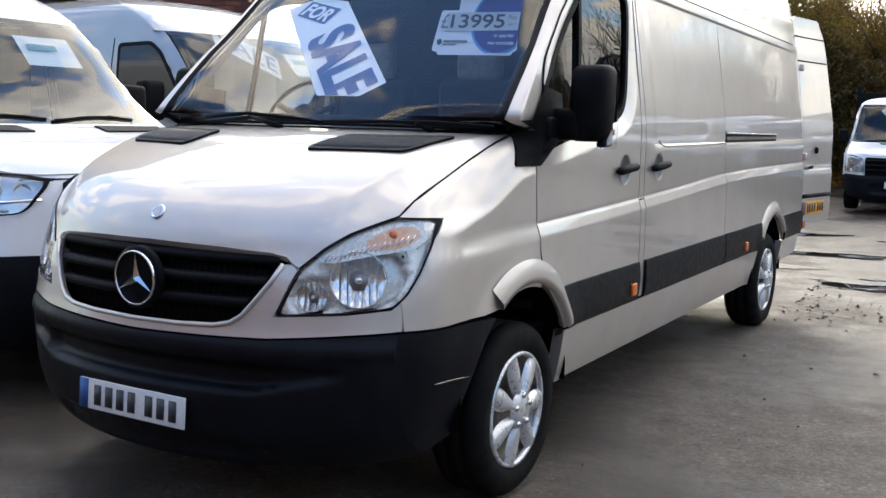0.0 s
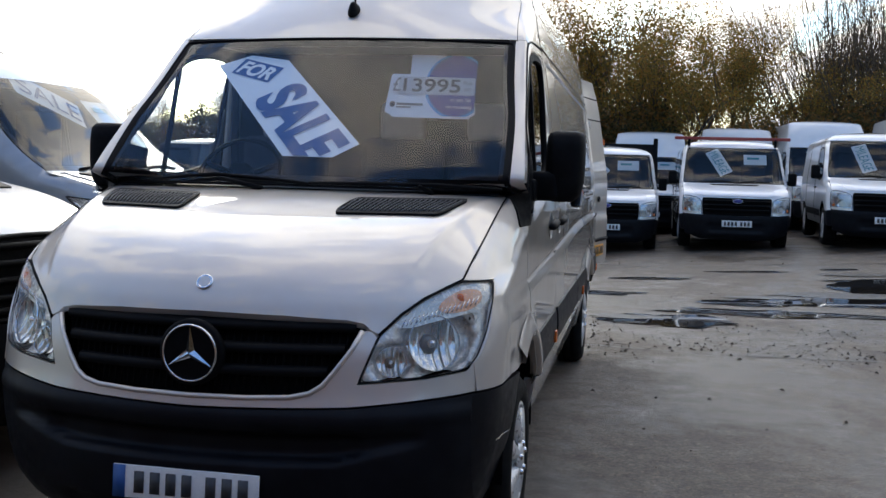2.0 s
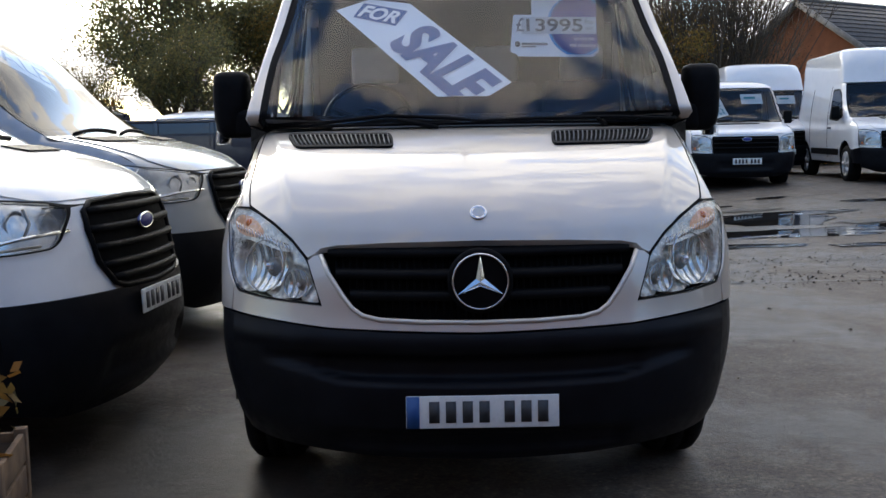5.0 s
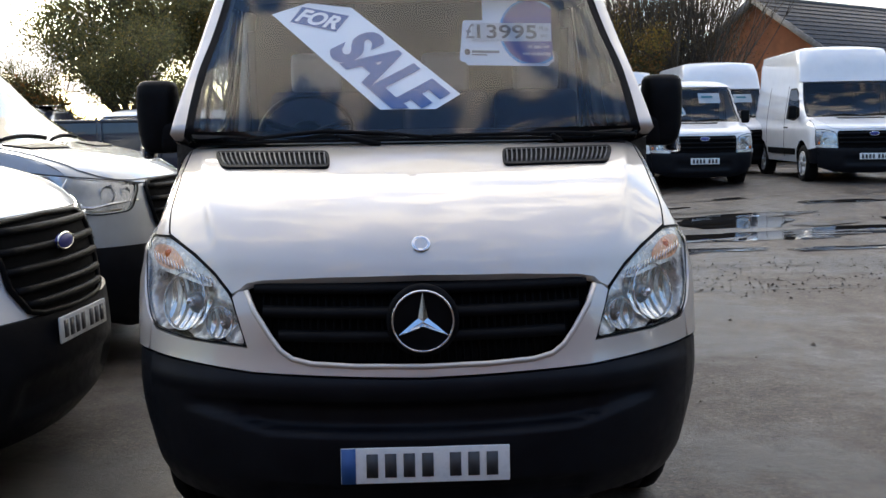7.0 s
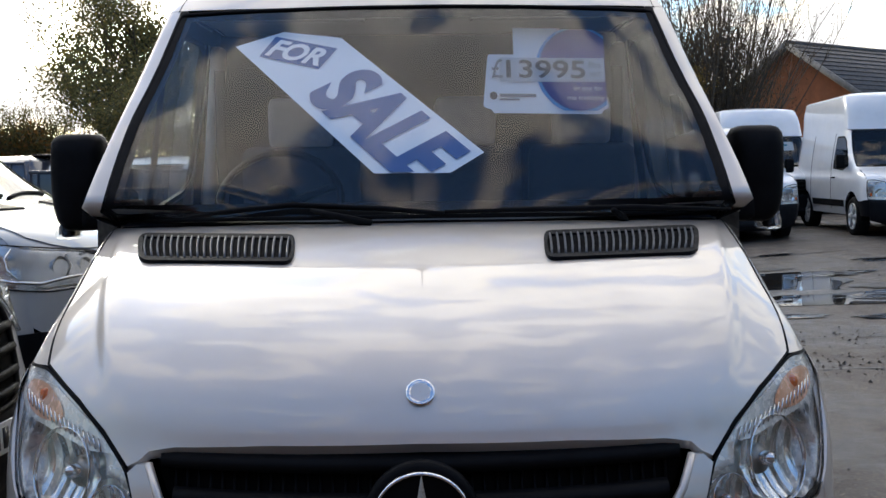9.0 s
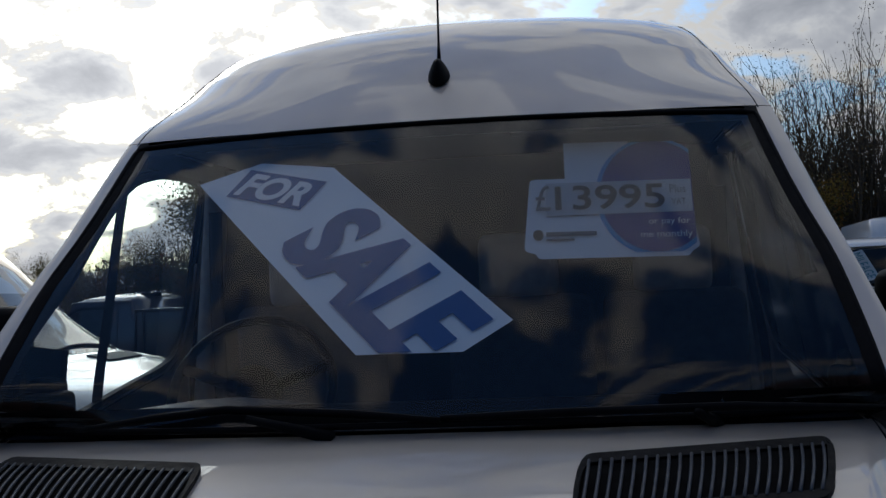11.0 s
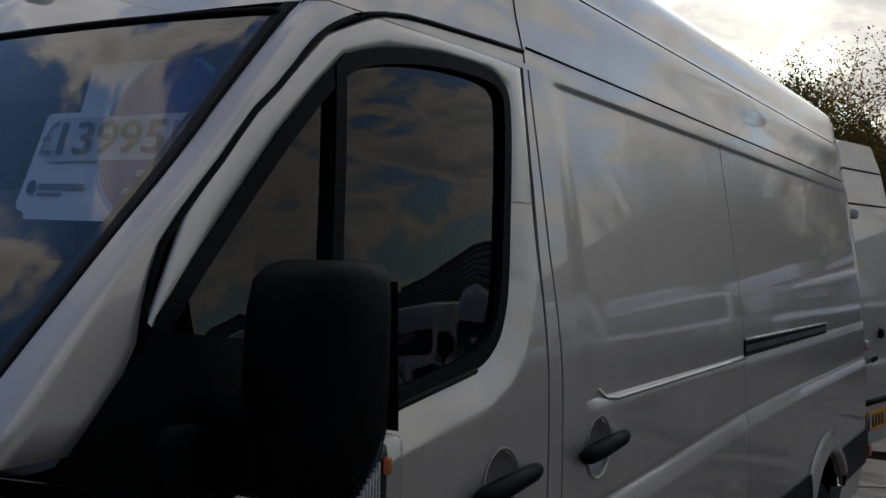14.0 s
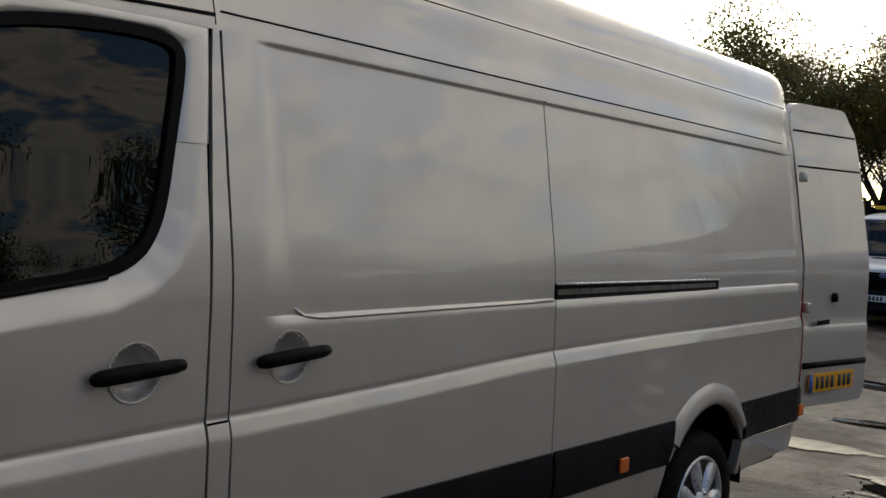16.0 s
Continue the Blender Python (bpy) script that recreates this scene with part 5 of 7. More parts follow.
    part("mirror_arm", box((0.16, 0.14, 0.13), (s * 1.005, 1.315, 1.495), 0.03, 3), PLASTIC, mirror)
    part("mirror_foot", box((0.09, 0.20, 0.10), (s * 0.945, 1.27, 1.475), 0.025, 3), PLASTIC, mirror)
    part("mirror_glass", patch([(s * (mx - 0.075), 1.51), (s * (mx + 0.075), 1.51), (s * (mx + 0.07), 1.71), (s * (mx - 0.07), 1.71)], [], [], lambda x, z: Vector((x, my - 0.018, z)), None, (0, 1, 0)), MIRROR, mirror)
    ind = part("mirror_indicator", leaned(box((0.064, 0.108, 0.110), (s * 1.156, 1.359, 1.452), 0.020, 3), 1.413, 0.45), CLEAR, mirror, "clear mirror indicator lens")
    ind.visible_shadow = False
    part("indicator_shell", leaned(box((0.044, 0.092, 0.092), (s * 1.148, 1.358, 1.450), 0.016, 2), 1.404, 0.45), GREYPLASTIC, mirror)
    part("indicator_bulb", box((0.010, 0.014, 0.024), (s * 1.174, 1.390, 1.466), 0.005, 2), AMBER, mirror)
    for k in range(7):
        part("lens_rib", box((0.006, 0.003, 0.026 + 0.005 * k), (s * 1.174, 1.328 + 0.007 * k, 1.425 + 0.0035 * k), 0.001), LAMPGREY, mirror)


def leaned(b, back, share):
    """Draws the upper front of a block back, so that its outline becomes a wedge."""
    lo, hi = min(v.co.z for v in b.verts), max(v.co.z for v in b.verts)
    for v in b.verts:
        v.co.y = back - (back - v.co.y) * (1 - (1 - share) * (v.co.z - lo) / (hi - lo))
    return b


def mirror_body(s):
    """A tall rounded mirror shell, wider above, its foot cut back."""
    b = bmesh.new()
    rows = []
    for z, x0, x1, y0, y1 in ((1.415, 1.015, 1.115, 1.10, 1.22), (1.425, 0.995, 1.135, 1.08, 1.235), (1.45, 0.985, 1.155, 1.075, 1.24), (1.50, 0.982, 1.166, 1.07, 1.245), (1.58, 0.982, 1.170, 1.07, 1.245), (1.66, 0.984, 1.170, 1.075, 1.245), (1.70, 0.988, 1.166, 1.085, 1.245), (1.718, 1.000, 1.155, 1.105, 1.24), (1.725, 1.02, 1.135, 1.13, 1.22)):
        row = []
        for k in range(28):
            a = 2 * math.pi * k / 28
            c, q = math.cos(a), math.sin(a)
            cx, cy = abs(c) ** 0.5 * (1 if c > 0 else -1), abs(q) ** 0.5 * (1 if q > 0 else -1)
            if q < 0:
                cy = q
            row.append(b.verts.new((s * (0.024 + (x0 + x1) / 2 + (x1 - x0) * 0.46 * cx), 0.168 + (y0 + y1) / 2 + (y1 - y0) * 0.46 * cy, z + 0.012)))
        rows.append(row)
    for r1, r2 in zip(rows, rows[1:]):
        for k in range(28):
            b.faces.new((r1[k], r1[(k + 1) % 28], r2[(k + 1) % 28], r2[k]))
    b.faces.new(rows[0])
    b.faces.new(rows[-1])
    bmesh.ops.recalc_face_normals(b, faces=b.faces[:])
    return b


def van_roof_and_inside():
    part("roof", VAN.cap([2.172] + steps(2.176, 2.395, 0.022) + [2.405, 2.415, 2.42, 2.425, 2.43, 2.435, 2.44] + steps(2.45, 2.67, 0.02) + [2.68, 2.69]), SILVER, van, "tall rounded roof")
    # roof aerial
    a = VAN.front(0.0, 2.325)
    ae = part("aerial", lathe([(0.036, 0.0), (0.033, 0.012), (0.024, 0.030), (0.014, 0.046), (0.0005, 0.052)], 20, "z"), PLASTIC, van, "black roof aerial on a pear-shaped foot")
    ae.matrix_basis = Matrix.Translation(a + Vector((0, -0.004, -0.004))) @ Matrix.Rotation(radians(38), 4, "X") @ Matrix.Diagonal((0.85, 1.5, 1, 1))
    part("whip", tube([a + Vector((0.0, 0.01, 0.02)), a + Vector((0.0, 0.02, 0.10)), a + Vector((0.003, 0.05, 0.52))], [0.007, 0.0035, 0.002], 6), PLASTIC, van)
    for s in (1, -1):
            # gutter and joints of the roof; the crease's shade drawn as a black line
        part("door_top_seal", tube([VAN.side(s, 0.001)(y, z) for y, z in ((1.706, 2.159), (1.745, 2.170), (1.80, 2.182), (1.876, 2.193), (1.96, 2.198), (2.041, 2.201), (2.2, 2.207), (2.36, 2.212))], 0.0055, 6), GASKET, van)
        part("roof_gutter", tube([VAN.side(s, 0.001)(y, 2.224) for y in steps(2.38, 6.42, 0.25)], 0.0032, 4), GASKET, van)
        part("roof_crease", tube([VAN.side(s, 0.0005)(y, 2.430) for y in steps(2.5, 6.3, 0.25)], 0.0026, 4), GASKET, van)
        part("roof_joint", tube([VAN.side(s, 0.0005)(2.362 - 0.03 * (z - 2.18), z) for z in steps(2.185, 2.60, 0.03)], 0.002, 4), GASKET, van)
        part("roof_joint", tube([VAN.front(s * VAN.half(z) * 0.955, z, -0.0005) for z in steps(2.165, 2.62, 0.03)], 0.0016, 4), GASKET, van)
    # back wall, floor and bulkhead; VOID parts are blackened as if unlit
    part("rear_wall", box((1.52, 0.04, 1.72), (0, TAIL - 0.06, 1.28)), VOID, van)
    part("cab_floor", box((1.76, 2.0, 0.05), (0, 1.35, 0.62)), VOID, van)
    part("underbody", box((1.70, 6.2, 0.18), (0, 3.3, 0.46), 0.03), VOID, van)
    part("bulkhead", patch([(-0.93, 0.6), (0.93, 0.6), (0.90, 1.5), (0.83, 2.18), (-0.83, 2.18), (-0.90, 1.5)], [], [], lambda x, z: Vector((x, 2.34, z)), None), CABIN, van)
    part("headlining", patch([(-0.80, 1.62), (0.80, 1.62), (0.80, 2.35), (-0.80, 2.35)], [], [], lambda x, y: Vector((x, y, 2.165 + 0.03 * (y - 1.6))), None, (0, 0, -1)), HEADCLOTH, van)
    dash = bmesh.new()
    prof = [(0.93, 1.455), (1.05, 1.470), (1.18, 1.478), (1.28, 1.46), (1.33, 1.40), (1.34, 1.20), (1.30, 0.7)]
    xsn = steps(-0.86, 0.86, 0.086)
    rows = [[dash.verts.new((x, y + 0.03 * (abs(x) / 0.86) ** 2, z + (0.03 * math.exp(-((x + 0.45) / 0.2) ** 2) if 1.1 < y < 1.3 and z > 1.4 else 0))) for y, z in prof] for x in xsn]
    for r1, r2 in zip(rows, rows[1:]):
        for k in range(len(prof) - 1):
            dash.faces.new((r1[k], r1[k + 1], r2[k + 1], r2[k]))
    bmesh.ops.recalc_face_normals(dash, faces=dash.faces[:])
    part("dashboard", dash, CABIN, van)
    sw = part("steering_wheel", lathe([(0.205, -0.014), (0.219, 0.0), (0.205, 0.014), (0.191, 0.0), (0.205, -0.014)], 40, "y"), PLASTIC, van)
    sw.matrix_basis = pose(-0.47, 1.42, 1.50, -32)
    part("wheel_hub", lathe([(0.07, -0.01), (0.075, 0.02), (0.03, 0.08), (0.0005, 0.08)], 20, "y"), PLASTIC, sw)
    for a in (20, 160, 270):
        part("spoke", tube([(0.05 * math.cos(radians(a)), 0.01, 0.05 * math.sin(radians(a))), (0.195 * math.cos(radians(a)), 0.0, 0.195 * math.sin(radians(a)))], 0.015, 6), PLASTIC, sw)
    for x, w in ((-0.47, 0.46), (0.18, 0.44), (0.64, 0.42)):
        st = part("seat", box((w, 0.50, 0.16), (x, 1.75, 1.02), 0.05, 3), CLOTH, van)
        part("seat_back", box((w, 0.13, 0.66), (x, 2.06, 1.38), 0.05, 3, ), CLOTH, st)
        part("head_rest", box((w * 0.55, 0.10, 0.20), (x, 2.06, 1.80), 0.04, 3), HEADCLOTH, st)
    for s in (1, -1):
        tr = part("pillar_trim", box((0.05, 0.12, 0.80), (s * 0.845, 2.20, 1.72), 0.02, 2, Matrix.Rotation(radians(-s * 5), 3, "Y")), HEADCLOTH, van, "pale grey door pillar trim")
        part("belt", tube([(s * 0.80, 2.14, 2.02), (s * 0.80, 2.13, 1.7), (s * 0.78, 2.10, 1.3)], [0.022, 0.022, 0.022], 6, flat=0.2), CABIN, tr)
    part("first_aid_box", box((0.085, 0.05, 0.36), (0.70, 2.29, 1.70), 0.01), CARD, van, "white box on the bulkhead")
    part("sun_visor", box((0.46, 0.012, 0.14), (-0.42, 1.72, 2.148), 0.005, 2, Matrix.Rotation(radians(-84), 3, "X")), HEADCLOTH, van)
    part("sun_visor", box((0.46, 0.012, 0.14), (0.42, 1.72, 2.148), 0.005, 2, Matrix.Rotation(radians(-84), 3, "X")), HEADCLOTH, van)


def van_rear_door():
    """The nearside rear door, swung back past a right angle."""
    def fn(u, z, off=0.0):
        x = VAN.half(min(z, 2.42)) - 0.058 + 0.130 * u - 0.05 * max(0, z - 2.30)
        y = TAIL + 0.03 + 0.71 * u - 0.05 * max(0, z - 2.25)
        return Vector((x + off, y - off * 0.13, VAN.sink(6.4, z)))
    outline = rounded([(0.0, 0.66), (0.95, 0.66), (1.0, 0.72), (1.0, 2.36), (0.86, 2.50), (0.10, 2.50), (0.0, 2.40)], 0.06, 4)
    d = part("rear_door", patch(outline, steps(0, 1, 0.1), steps(0.66, 2.5, 0.06) + [1.14, 1.12], lambda u, z: fn(u, z, 0.010 * smooth01((1.15 - z) / 0.04)), (-0.05, 0, 0), (1, 0, 0)), SILVER, van, "open rear door, silver")
    for z in (2.12, 2.335):
        part("door_joint", tube([fn(u, z, 0.001) for u in steps(0.03, 0.97, 0.235)], 0.006, 5), GASKET, d)
    part("inner_lining", patch(outline, [], [], lambda u, z: fn(u, z, -0.045), None, (-1, 0, 0)), CABIN, d)
    part("lower_strip", tube([fn(u, 0.905, 0.008) for u in steps(0.02, 0.98, 0.24)], 0.020, 6), PLASTIC, d)
    part("door_lever", lathe([(0.030, 0.0), (0.026, 0.022), (0.0005, 0.028)], 18, "x", fn(0.45, 1.30, 0.0)), PLASTIC, d)
    part("name_bar", box((0.004, 0.22, 0.028), fn(0.30, 1.155, 0.014), 0.001), PLASTIC, d)
    part("hinge", box((0.04, 0.05, 0.06), (0.950, TAIL + 0.0, 1.25), 0.012), SILVER, d)
    part("hinge", box((0.04, 0.05, 0.06), (0.880, TAIL + 0.0, 2.0), 0.012), SILVER, d)
    pl = plate_bars("number_plate", d, 0.52, 0.111, Matrix.Translation(fn(0.45, 0.80, 0.018)) @ pose(0, 0, 0, 0, 0, 81.4), PLATEYELLOW, 7, INKBLUE)


van_front()
for side in (1, -1):
    van_lamp(side)
    van_vent(side)
    van_side(side)
van_glass()
van_roof_and_inside()
van_rear_door()


# ---- notices behind the windscreen ----
def on_glass(bm, place, lift, plane=(1.000, 0.8705, 1.475)):
    """Hangs a flat sheet of (a, b) close behind the windscreen; place maps it to (x, z)."""
    x0, x1, y0, y1 = bounds(bm)
    a, c = place(x0, y0), place(x1, y1)
    sliced(bm, 0, steps(x0, x1, (x1 - x0) / max(abs(c[0] - a[0]) / 0.05, 1))[1:-1])
    for v in bm.verts:
        x, z = place(v.co.x, v.co.y)
        h = VAN.half(z)
        v.co = Vector((x, plane[0] + plane[1] * (z - plane[2]) + 0.06 * (1 - math.sqrt(1 - (x / h) ** 2)) - lift, z))
    bm.normal_update()
    return bm


def flat_poly(points):
    b = bmesh.new()
    b.faces.new([b.verts.new((x, y, 0)) for x, y in points])
    return b


def sliced(bm, axis, cuts):
    for c in cuts:
        co, no = ((c, 0, 0), (1, 0, 0)) if axis == 0 else ((0, c, 0), (0, 1, 0))
        bmesh.ops.bisect_plane(bm, geom=bm.verts[:] + bm.edges[:] + bm.faces[:], dist=1e-5, plane_co=co, plane_no=no)
    return bm


def scaled(bm, sx, sy, dx=0.0, dy=0.0):
    for v in bm.verts:
        v.co = Vector((v.co.x * sx + dx, v.co.y * sy + dy, 0))
    return bm


def bounds(bm):
    xs, ys = [v.co.x for v in bm.verts], [v.co.y for v in bm.verts]
    return min(xs), max(xs), min(ys), max(ys)


def fitted(text, x0, x1, y0, y1, shear=0.0, bold=0.0):
    """Letters stretched to fill a box."""
    b = letters(text, 1.0, shear, bold)
    a, c, d, e = bounds(b)
    return scaled(b, (x1 - x0) / (c - a), (y1 - y0) / (e - d), x0 - a * (x1 - x0) / (c - a), y0 - d * (y1 - y0) / (e - d))


def keep_above(bm, z_of):
    """Cuts off what lies under the dashboard's edge."""
    bmesh.ops.bisect_plane(bm, geom=bm.verts[:] + bm.edges[:] + bm.faces[:], dist=1e-5, plane_co=z_of[0], plane_no=z_of[1], clear_inner=True)
    return bm


def sale_sign():
    corners = [(-0.618, 2.033), (-0.459, 2.086), (-0.261, 2.060), (0.202, 1.658), (0.095, 1.596), (-0.138, 1.597)]
    b = flat_poly(corners)
    sliced(sliced(b, 0, steps(-0.6, 0.2, 0.08)), 1, steps(1.6, 2.05, 0.08))
    sg = link_mesh("for_sale_sign", on_glass(b, lambda x, z: (x, z), 0.0), CARD)
    tagged(sg, "white card for sale sign with blue letters, tilted, inside the windscreen", "sign")

    def square(p00, p10, p01):
        return lambda u, v: (p00[0] + u * (p10[0] - p00[0]) + v * (p01[0] - p00[0]), p00[1] + u * (p10[1] - p00[1]) + v * (p01[1] - p00[1]))

    box_fn = square((-0.533, 1.995), (-0.329, 1.945), (-0.484, 2.068))
    part("word_panel", on_glass(flat_poly([(0, 0), (1, 0), (1.03, 1.05), (0.0, 1.0)]), box_fn, 0.003), INKBLUE, sg)
    part("word", on_glass(fitted("FOR", 0.06, 0.96, 0.10, 0.92, 0.15, 0.035), box_fn, 0.006), CARD, sg)
    # the big word runs down the strip, its foot hidden by the dashboard
    base = square((-0.372, 1.850), (-0.028, 1.543), (-0.182, 1.970))
    b = fitted("SALE", 0.0, 1.0, 0.0, 1.0, 0.12, 0.045)
    for v in b.verts:
        v.co = Vector((*base(v.co.x, v.co.y), 0))
    keep_above(b, ((0, 1.600, 0), (0, 1, 0)))
    part("word", on_glass(b, lambda x, z: (x, z), 0.005), INKBLUE, sg)


def price_card():
    hung = lambda b, place, lift: on_glass(b, place, lift, (1.592, 0.32, 2.10))
    tilt = lambda x, z: (x - 0.045, z - 0.02 * (x - 0.45))
    b = flat_poly(rounded([(0.285, 2.002), (0.285 - 0.02, 1.815), (0.295, 1.808), (0.300, 1.795), (0.672, 1.795), (0.680, 1.808), (0.700, 1.818), (0.690, 1.90), (0.685, 2.002)], 0.012, 3))
    sliced(sliced(b, 0, steps(0.28, 0.7, 0.07)), 1, [1.85, 1.9, 1.95])
    pc = link_mesh("price_card", hung(b, tilt, 0.0), CARD)
    tagged(pc, "white and blue price card stuck inside the windscreen", "sign")
    part("upper_tab", hung(flat_poly([(0.375, 2.002), (0.540, 2.002), (0.540, 2.098), (0.375, 2.098)]), tilt, 0.0), CARD, pc)
    disc = [(0.600 + 0.138 * math.cos(a), 1.952 + 0.145 * math.sin(a)) for a in (2 * math.pi * k / 48 for k in range(48))]
    rim = [(0.600 + 0.150 * math.cos(a), 1.950 + 0.155 * math.sin(a)) for a in (2 * math.pi * k / 48 for k in range(48))]
    def clipped(pts):
        b = flat_poly(pts)
        for co, no in (((0.693, 0, 0), (-1, 0, 0)), ((0, 2.095, 0), (0, -1, 0)), ((0, 1.806, 0), (0, 1, 0))):
            keep_above(b, (co, no))
        return b
    part("light_ring", hung(clipped(rim), tilt, 0.002), CYAN, pc)
    part("blue_disc", hung(clipped(disc), tilt, 0.004), INKNAVY, pc)
    part("price_strip", hung(flat_poly([(0.325, 1.905), (0.690, 1.908), (0.690, 1.992), (0.325, 1.990)]), tilt, 0.006), STICKER, pc)
    part("pound", hung(fitted("£", 0.298, 0.336, 1.918, 1.984), tilt, 0.008), INKMID, pc)
    part("price", hung(fitted("13995", 0.348, 0.622, 1.918, 1.982, 0, 0.015), tilt, 0.009), INKGREY, pc)
    part("small_words", hung(fitted("Plus", 0.636, 0.676, 1.956, 1.978), tilt, 0.009), INKMID, pc)
    part("small_words", hung(fitted("VAT", 0.638, 0.674, 1.925, 1.942), tilt, 0.009), INKMID, pc)
    part("words", hung(fitted("or pay for", 0.578, 0.680, 1.872, 1.893), tilt, 0.009), CARD, pc)
    part("words", hung(fitted("me monthly", 0.556, 0.683, 1.838, 1.860), tilt, 0.009), CARD, pc)
    part("logo_dot", hung(flat_poly([(0.302 + 0.013 * math.cos(2 * math.pi * k / 20), 1.856 + 0.014 * math.sin(2 * math.pi * k / 20)) for k in range(20)]), tilt, 0.004), INKGREY, pc)
    part("logo_bar", hung(flat_poly([(0.322, 1.852), (0.448, 1.852), (0.448, 1.863), (0.322, 1.863)]), tilt, 0.004), INKMID, pc)
    part("logo_bar", hung(flat_poly([(0.322, 1.840), (0.392, 1.840), (0.392, 1.846), (0.322, 1.846)]), tilt, 0.004), INKMID, pc)


sale_sign()
price_card()


# ---- trees, hedge, buildings ----
def branch_tree(seed, height, trunk_r, spread, depth, up, twigs):
    """Limbs that fork to thin twigs. Returns the wood's bmesh and the twig ends."""
    rng = random.Random(seed)
    b = bmesh.new()
    tips = []

    def grow(p, way, length, r, level):
        pts, q, w = [p], p, way
        n = 3 if level else 4
        for k in range(n):
            w = (w + Vector((rng.uniform(-1, 1), rng.uniform(-1, 1), rng.uniform(-0.4, 0.8) * up)) * 0.22).normalized()
            q = q + w * length / n
            pts.append(q)
        tube(pts, [r * (1 - 0.5 * k / n) for k in range(n + 1)], 5 if level < 2 else 3, bm=b)
        if level >= depth:
            tips.append((q, w))
            tips.append((pts[-2], w))
            return
        for k in range(twigs if level else twigs + 2):
            t = rng.uniform(0.35, 1.0) if k else 1.0
            i = min(int(t * n), n - 1)
            start = pts[i].lerp(pts[i + 1], t * n - i)
            a = rng.uniform(0, 2 * math.pi)
            d = (w * (1.0 if k else 1.6) + Vector((math.cos(a), math.sin(a), rng.uniform(0.0, 0.7) * up)) * spread).normalized()
            grow(start, d, length * rng.uniform(0.58, 0.8), r * 0.5, level + 1)

    grow(Vector((0, 0, -0.2)), Vector((rng.uniform(-0.1, 0.1), rng.uniform(-0.1, 0.1), 1)), height * 0.36, trunk_r, 0)
    return b, tips


def leaf_cloud(points, seed, per, size, scatter):
    """Small folded leaves scattered about points, as vertices and faces."""
    rng = np.random.default_rng(seed)
    base = np.repeat(np.array([tuple(p) for p in points]), per, axis=0)
    n = len(base)
    c = base + rng.normal(0, scatter, (n, 3)) * (1, 1, 0.85)
    a = rng.normal(0, 1, (n, 3))
    a /= np.linalg.norm(a, axis=1)[:, None]
    d = np.cross(a, rng.normal(0, 1, (n, 3)))
    d /= np.linalg.norm(d, axis=1)[:, None] + 1e-9
    s = size * rng.uniform(0.6, 1.4, (n, 1))
    quad = np.stack([c - a * s, c + d * s * 0.55, c + a * s, c - d * s * 0.55], 1).reshape(-1, 3)
    return quad, np.arange(4 * n).reshape(-1, 4)


def mesh_from(name, verts, faces, mat):
    me = bpy.data.meshes.new(name)
    me.from_pydata(verts.tolist(), [], faces.tolist())
    me.materials.append(mat)
    return me


def make_tree(seed, height, trunk_r, spread, depth, up, twigs, leafmat, per, size, scatter, label):
    t = root("tree", pose(0, -300, 0), label, "tree", "trees behind the yard")
    wood, tips = branch_tree(seed, height, trunk_r, spread, depth, up, twigs)
    part("trunk", wood, BARK, t)
    v, f = leaf_cloud([p for p, w in tips], seed, per, size, scatter)
    c = new("crown", mesh_from("crown", v, f, leafmat))
    c.parent = t
    return t


def make_thicket(seed, stems, height, leafmat, per, size, scatter, label):
    """A many-stemmed shrub: thin rods that fan out of one stool, each with fine side twigs."""
    rng = random.Random(seed)
    t = root("tree", pose(0, -300, 0), label, "tree", "trees behind the yard")
    b = bmesh.new()
    tips = []
    for k in range(stems):
        a, lean = rng.uniform(0, 2 * math.pi), rng.uniform(0.05, 0.55)
        h = height * rng.uniform(0.6, 1.0)
        p = Vector((0.4 * rng.uniform(-1, 1), 0.4 * rng.uniform(-1, 1), -0.1))
        w = Vector((math.cos(a) * lean, math.sin(a) * lean, 1)).normalized()
        pts = [p]
        for j in range(6):
            w = (w + Vector((rng.uniform(-1, 1), rng.uniform(-1, 1), 0.15)) * 0.10).normalized()
            pts.append(pts[-1] + w * h / 6)
        tube(pts, [0.030 * (1 - j / 7.5) for j in range(7)], 4, bm=b)
        for j in range(9):
            u = rng.uniform(0.25, 1.0) * 6
            i = min(int(u), 5)
            q = pts[i].lerp(pts[i + 1], u - i)
            a2 = rng.uniform(0, 2 * math.pi)
            d = (w * 1.2 + Vector((math.cos(a2), math.sin(a2), 0.3)) * 0.8).normalized()
            n = rng.uniform(0.5, 1.2)
            q2 = q + d * n * 0.5 + Vector((rng.uniform(-0.08, 0.08), rng.uniform(-0.08, 0.08), 0.04))
            q3 = q2 + (d + Vector((0, 0, 0.4))).normalized() * n * 0.5
            tube([q, q2, q3], [0.010, 0.007, 0.004], 3, bm=b)
            tips += [q2, q3, q2.lerp(q3, 0.5)]
    part("trunk", b, BARK, t)
    v, f = leaf_cloud(tips, seed, per, size, scatter)
    c = new("crown", mesh_from("crown", v, f, leafmat))
    c.parent = t
    return t


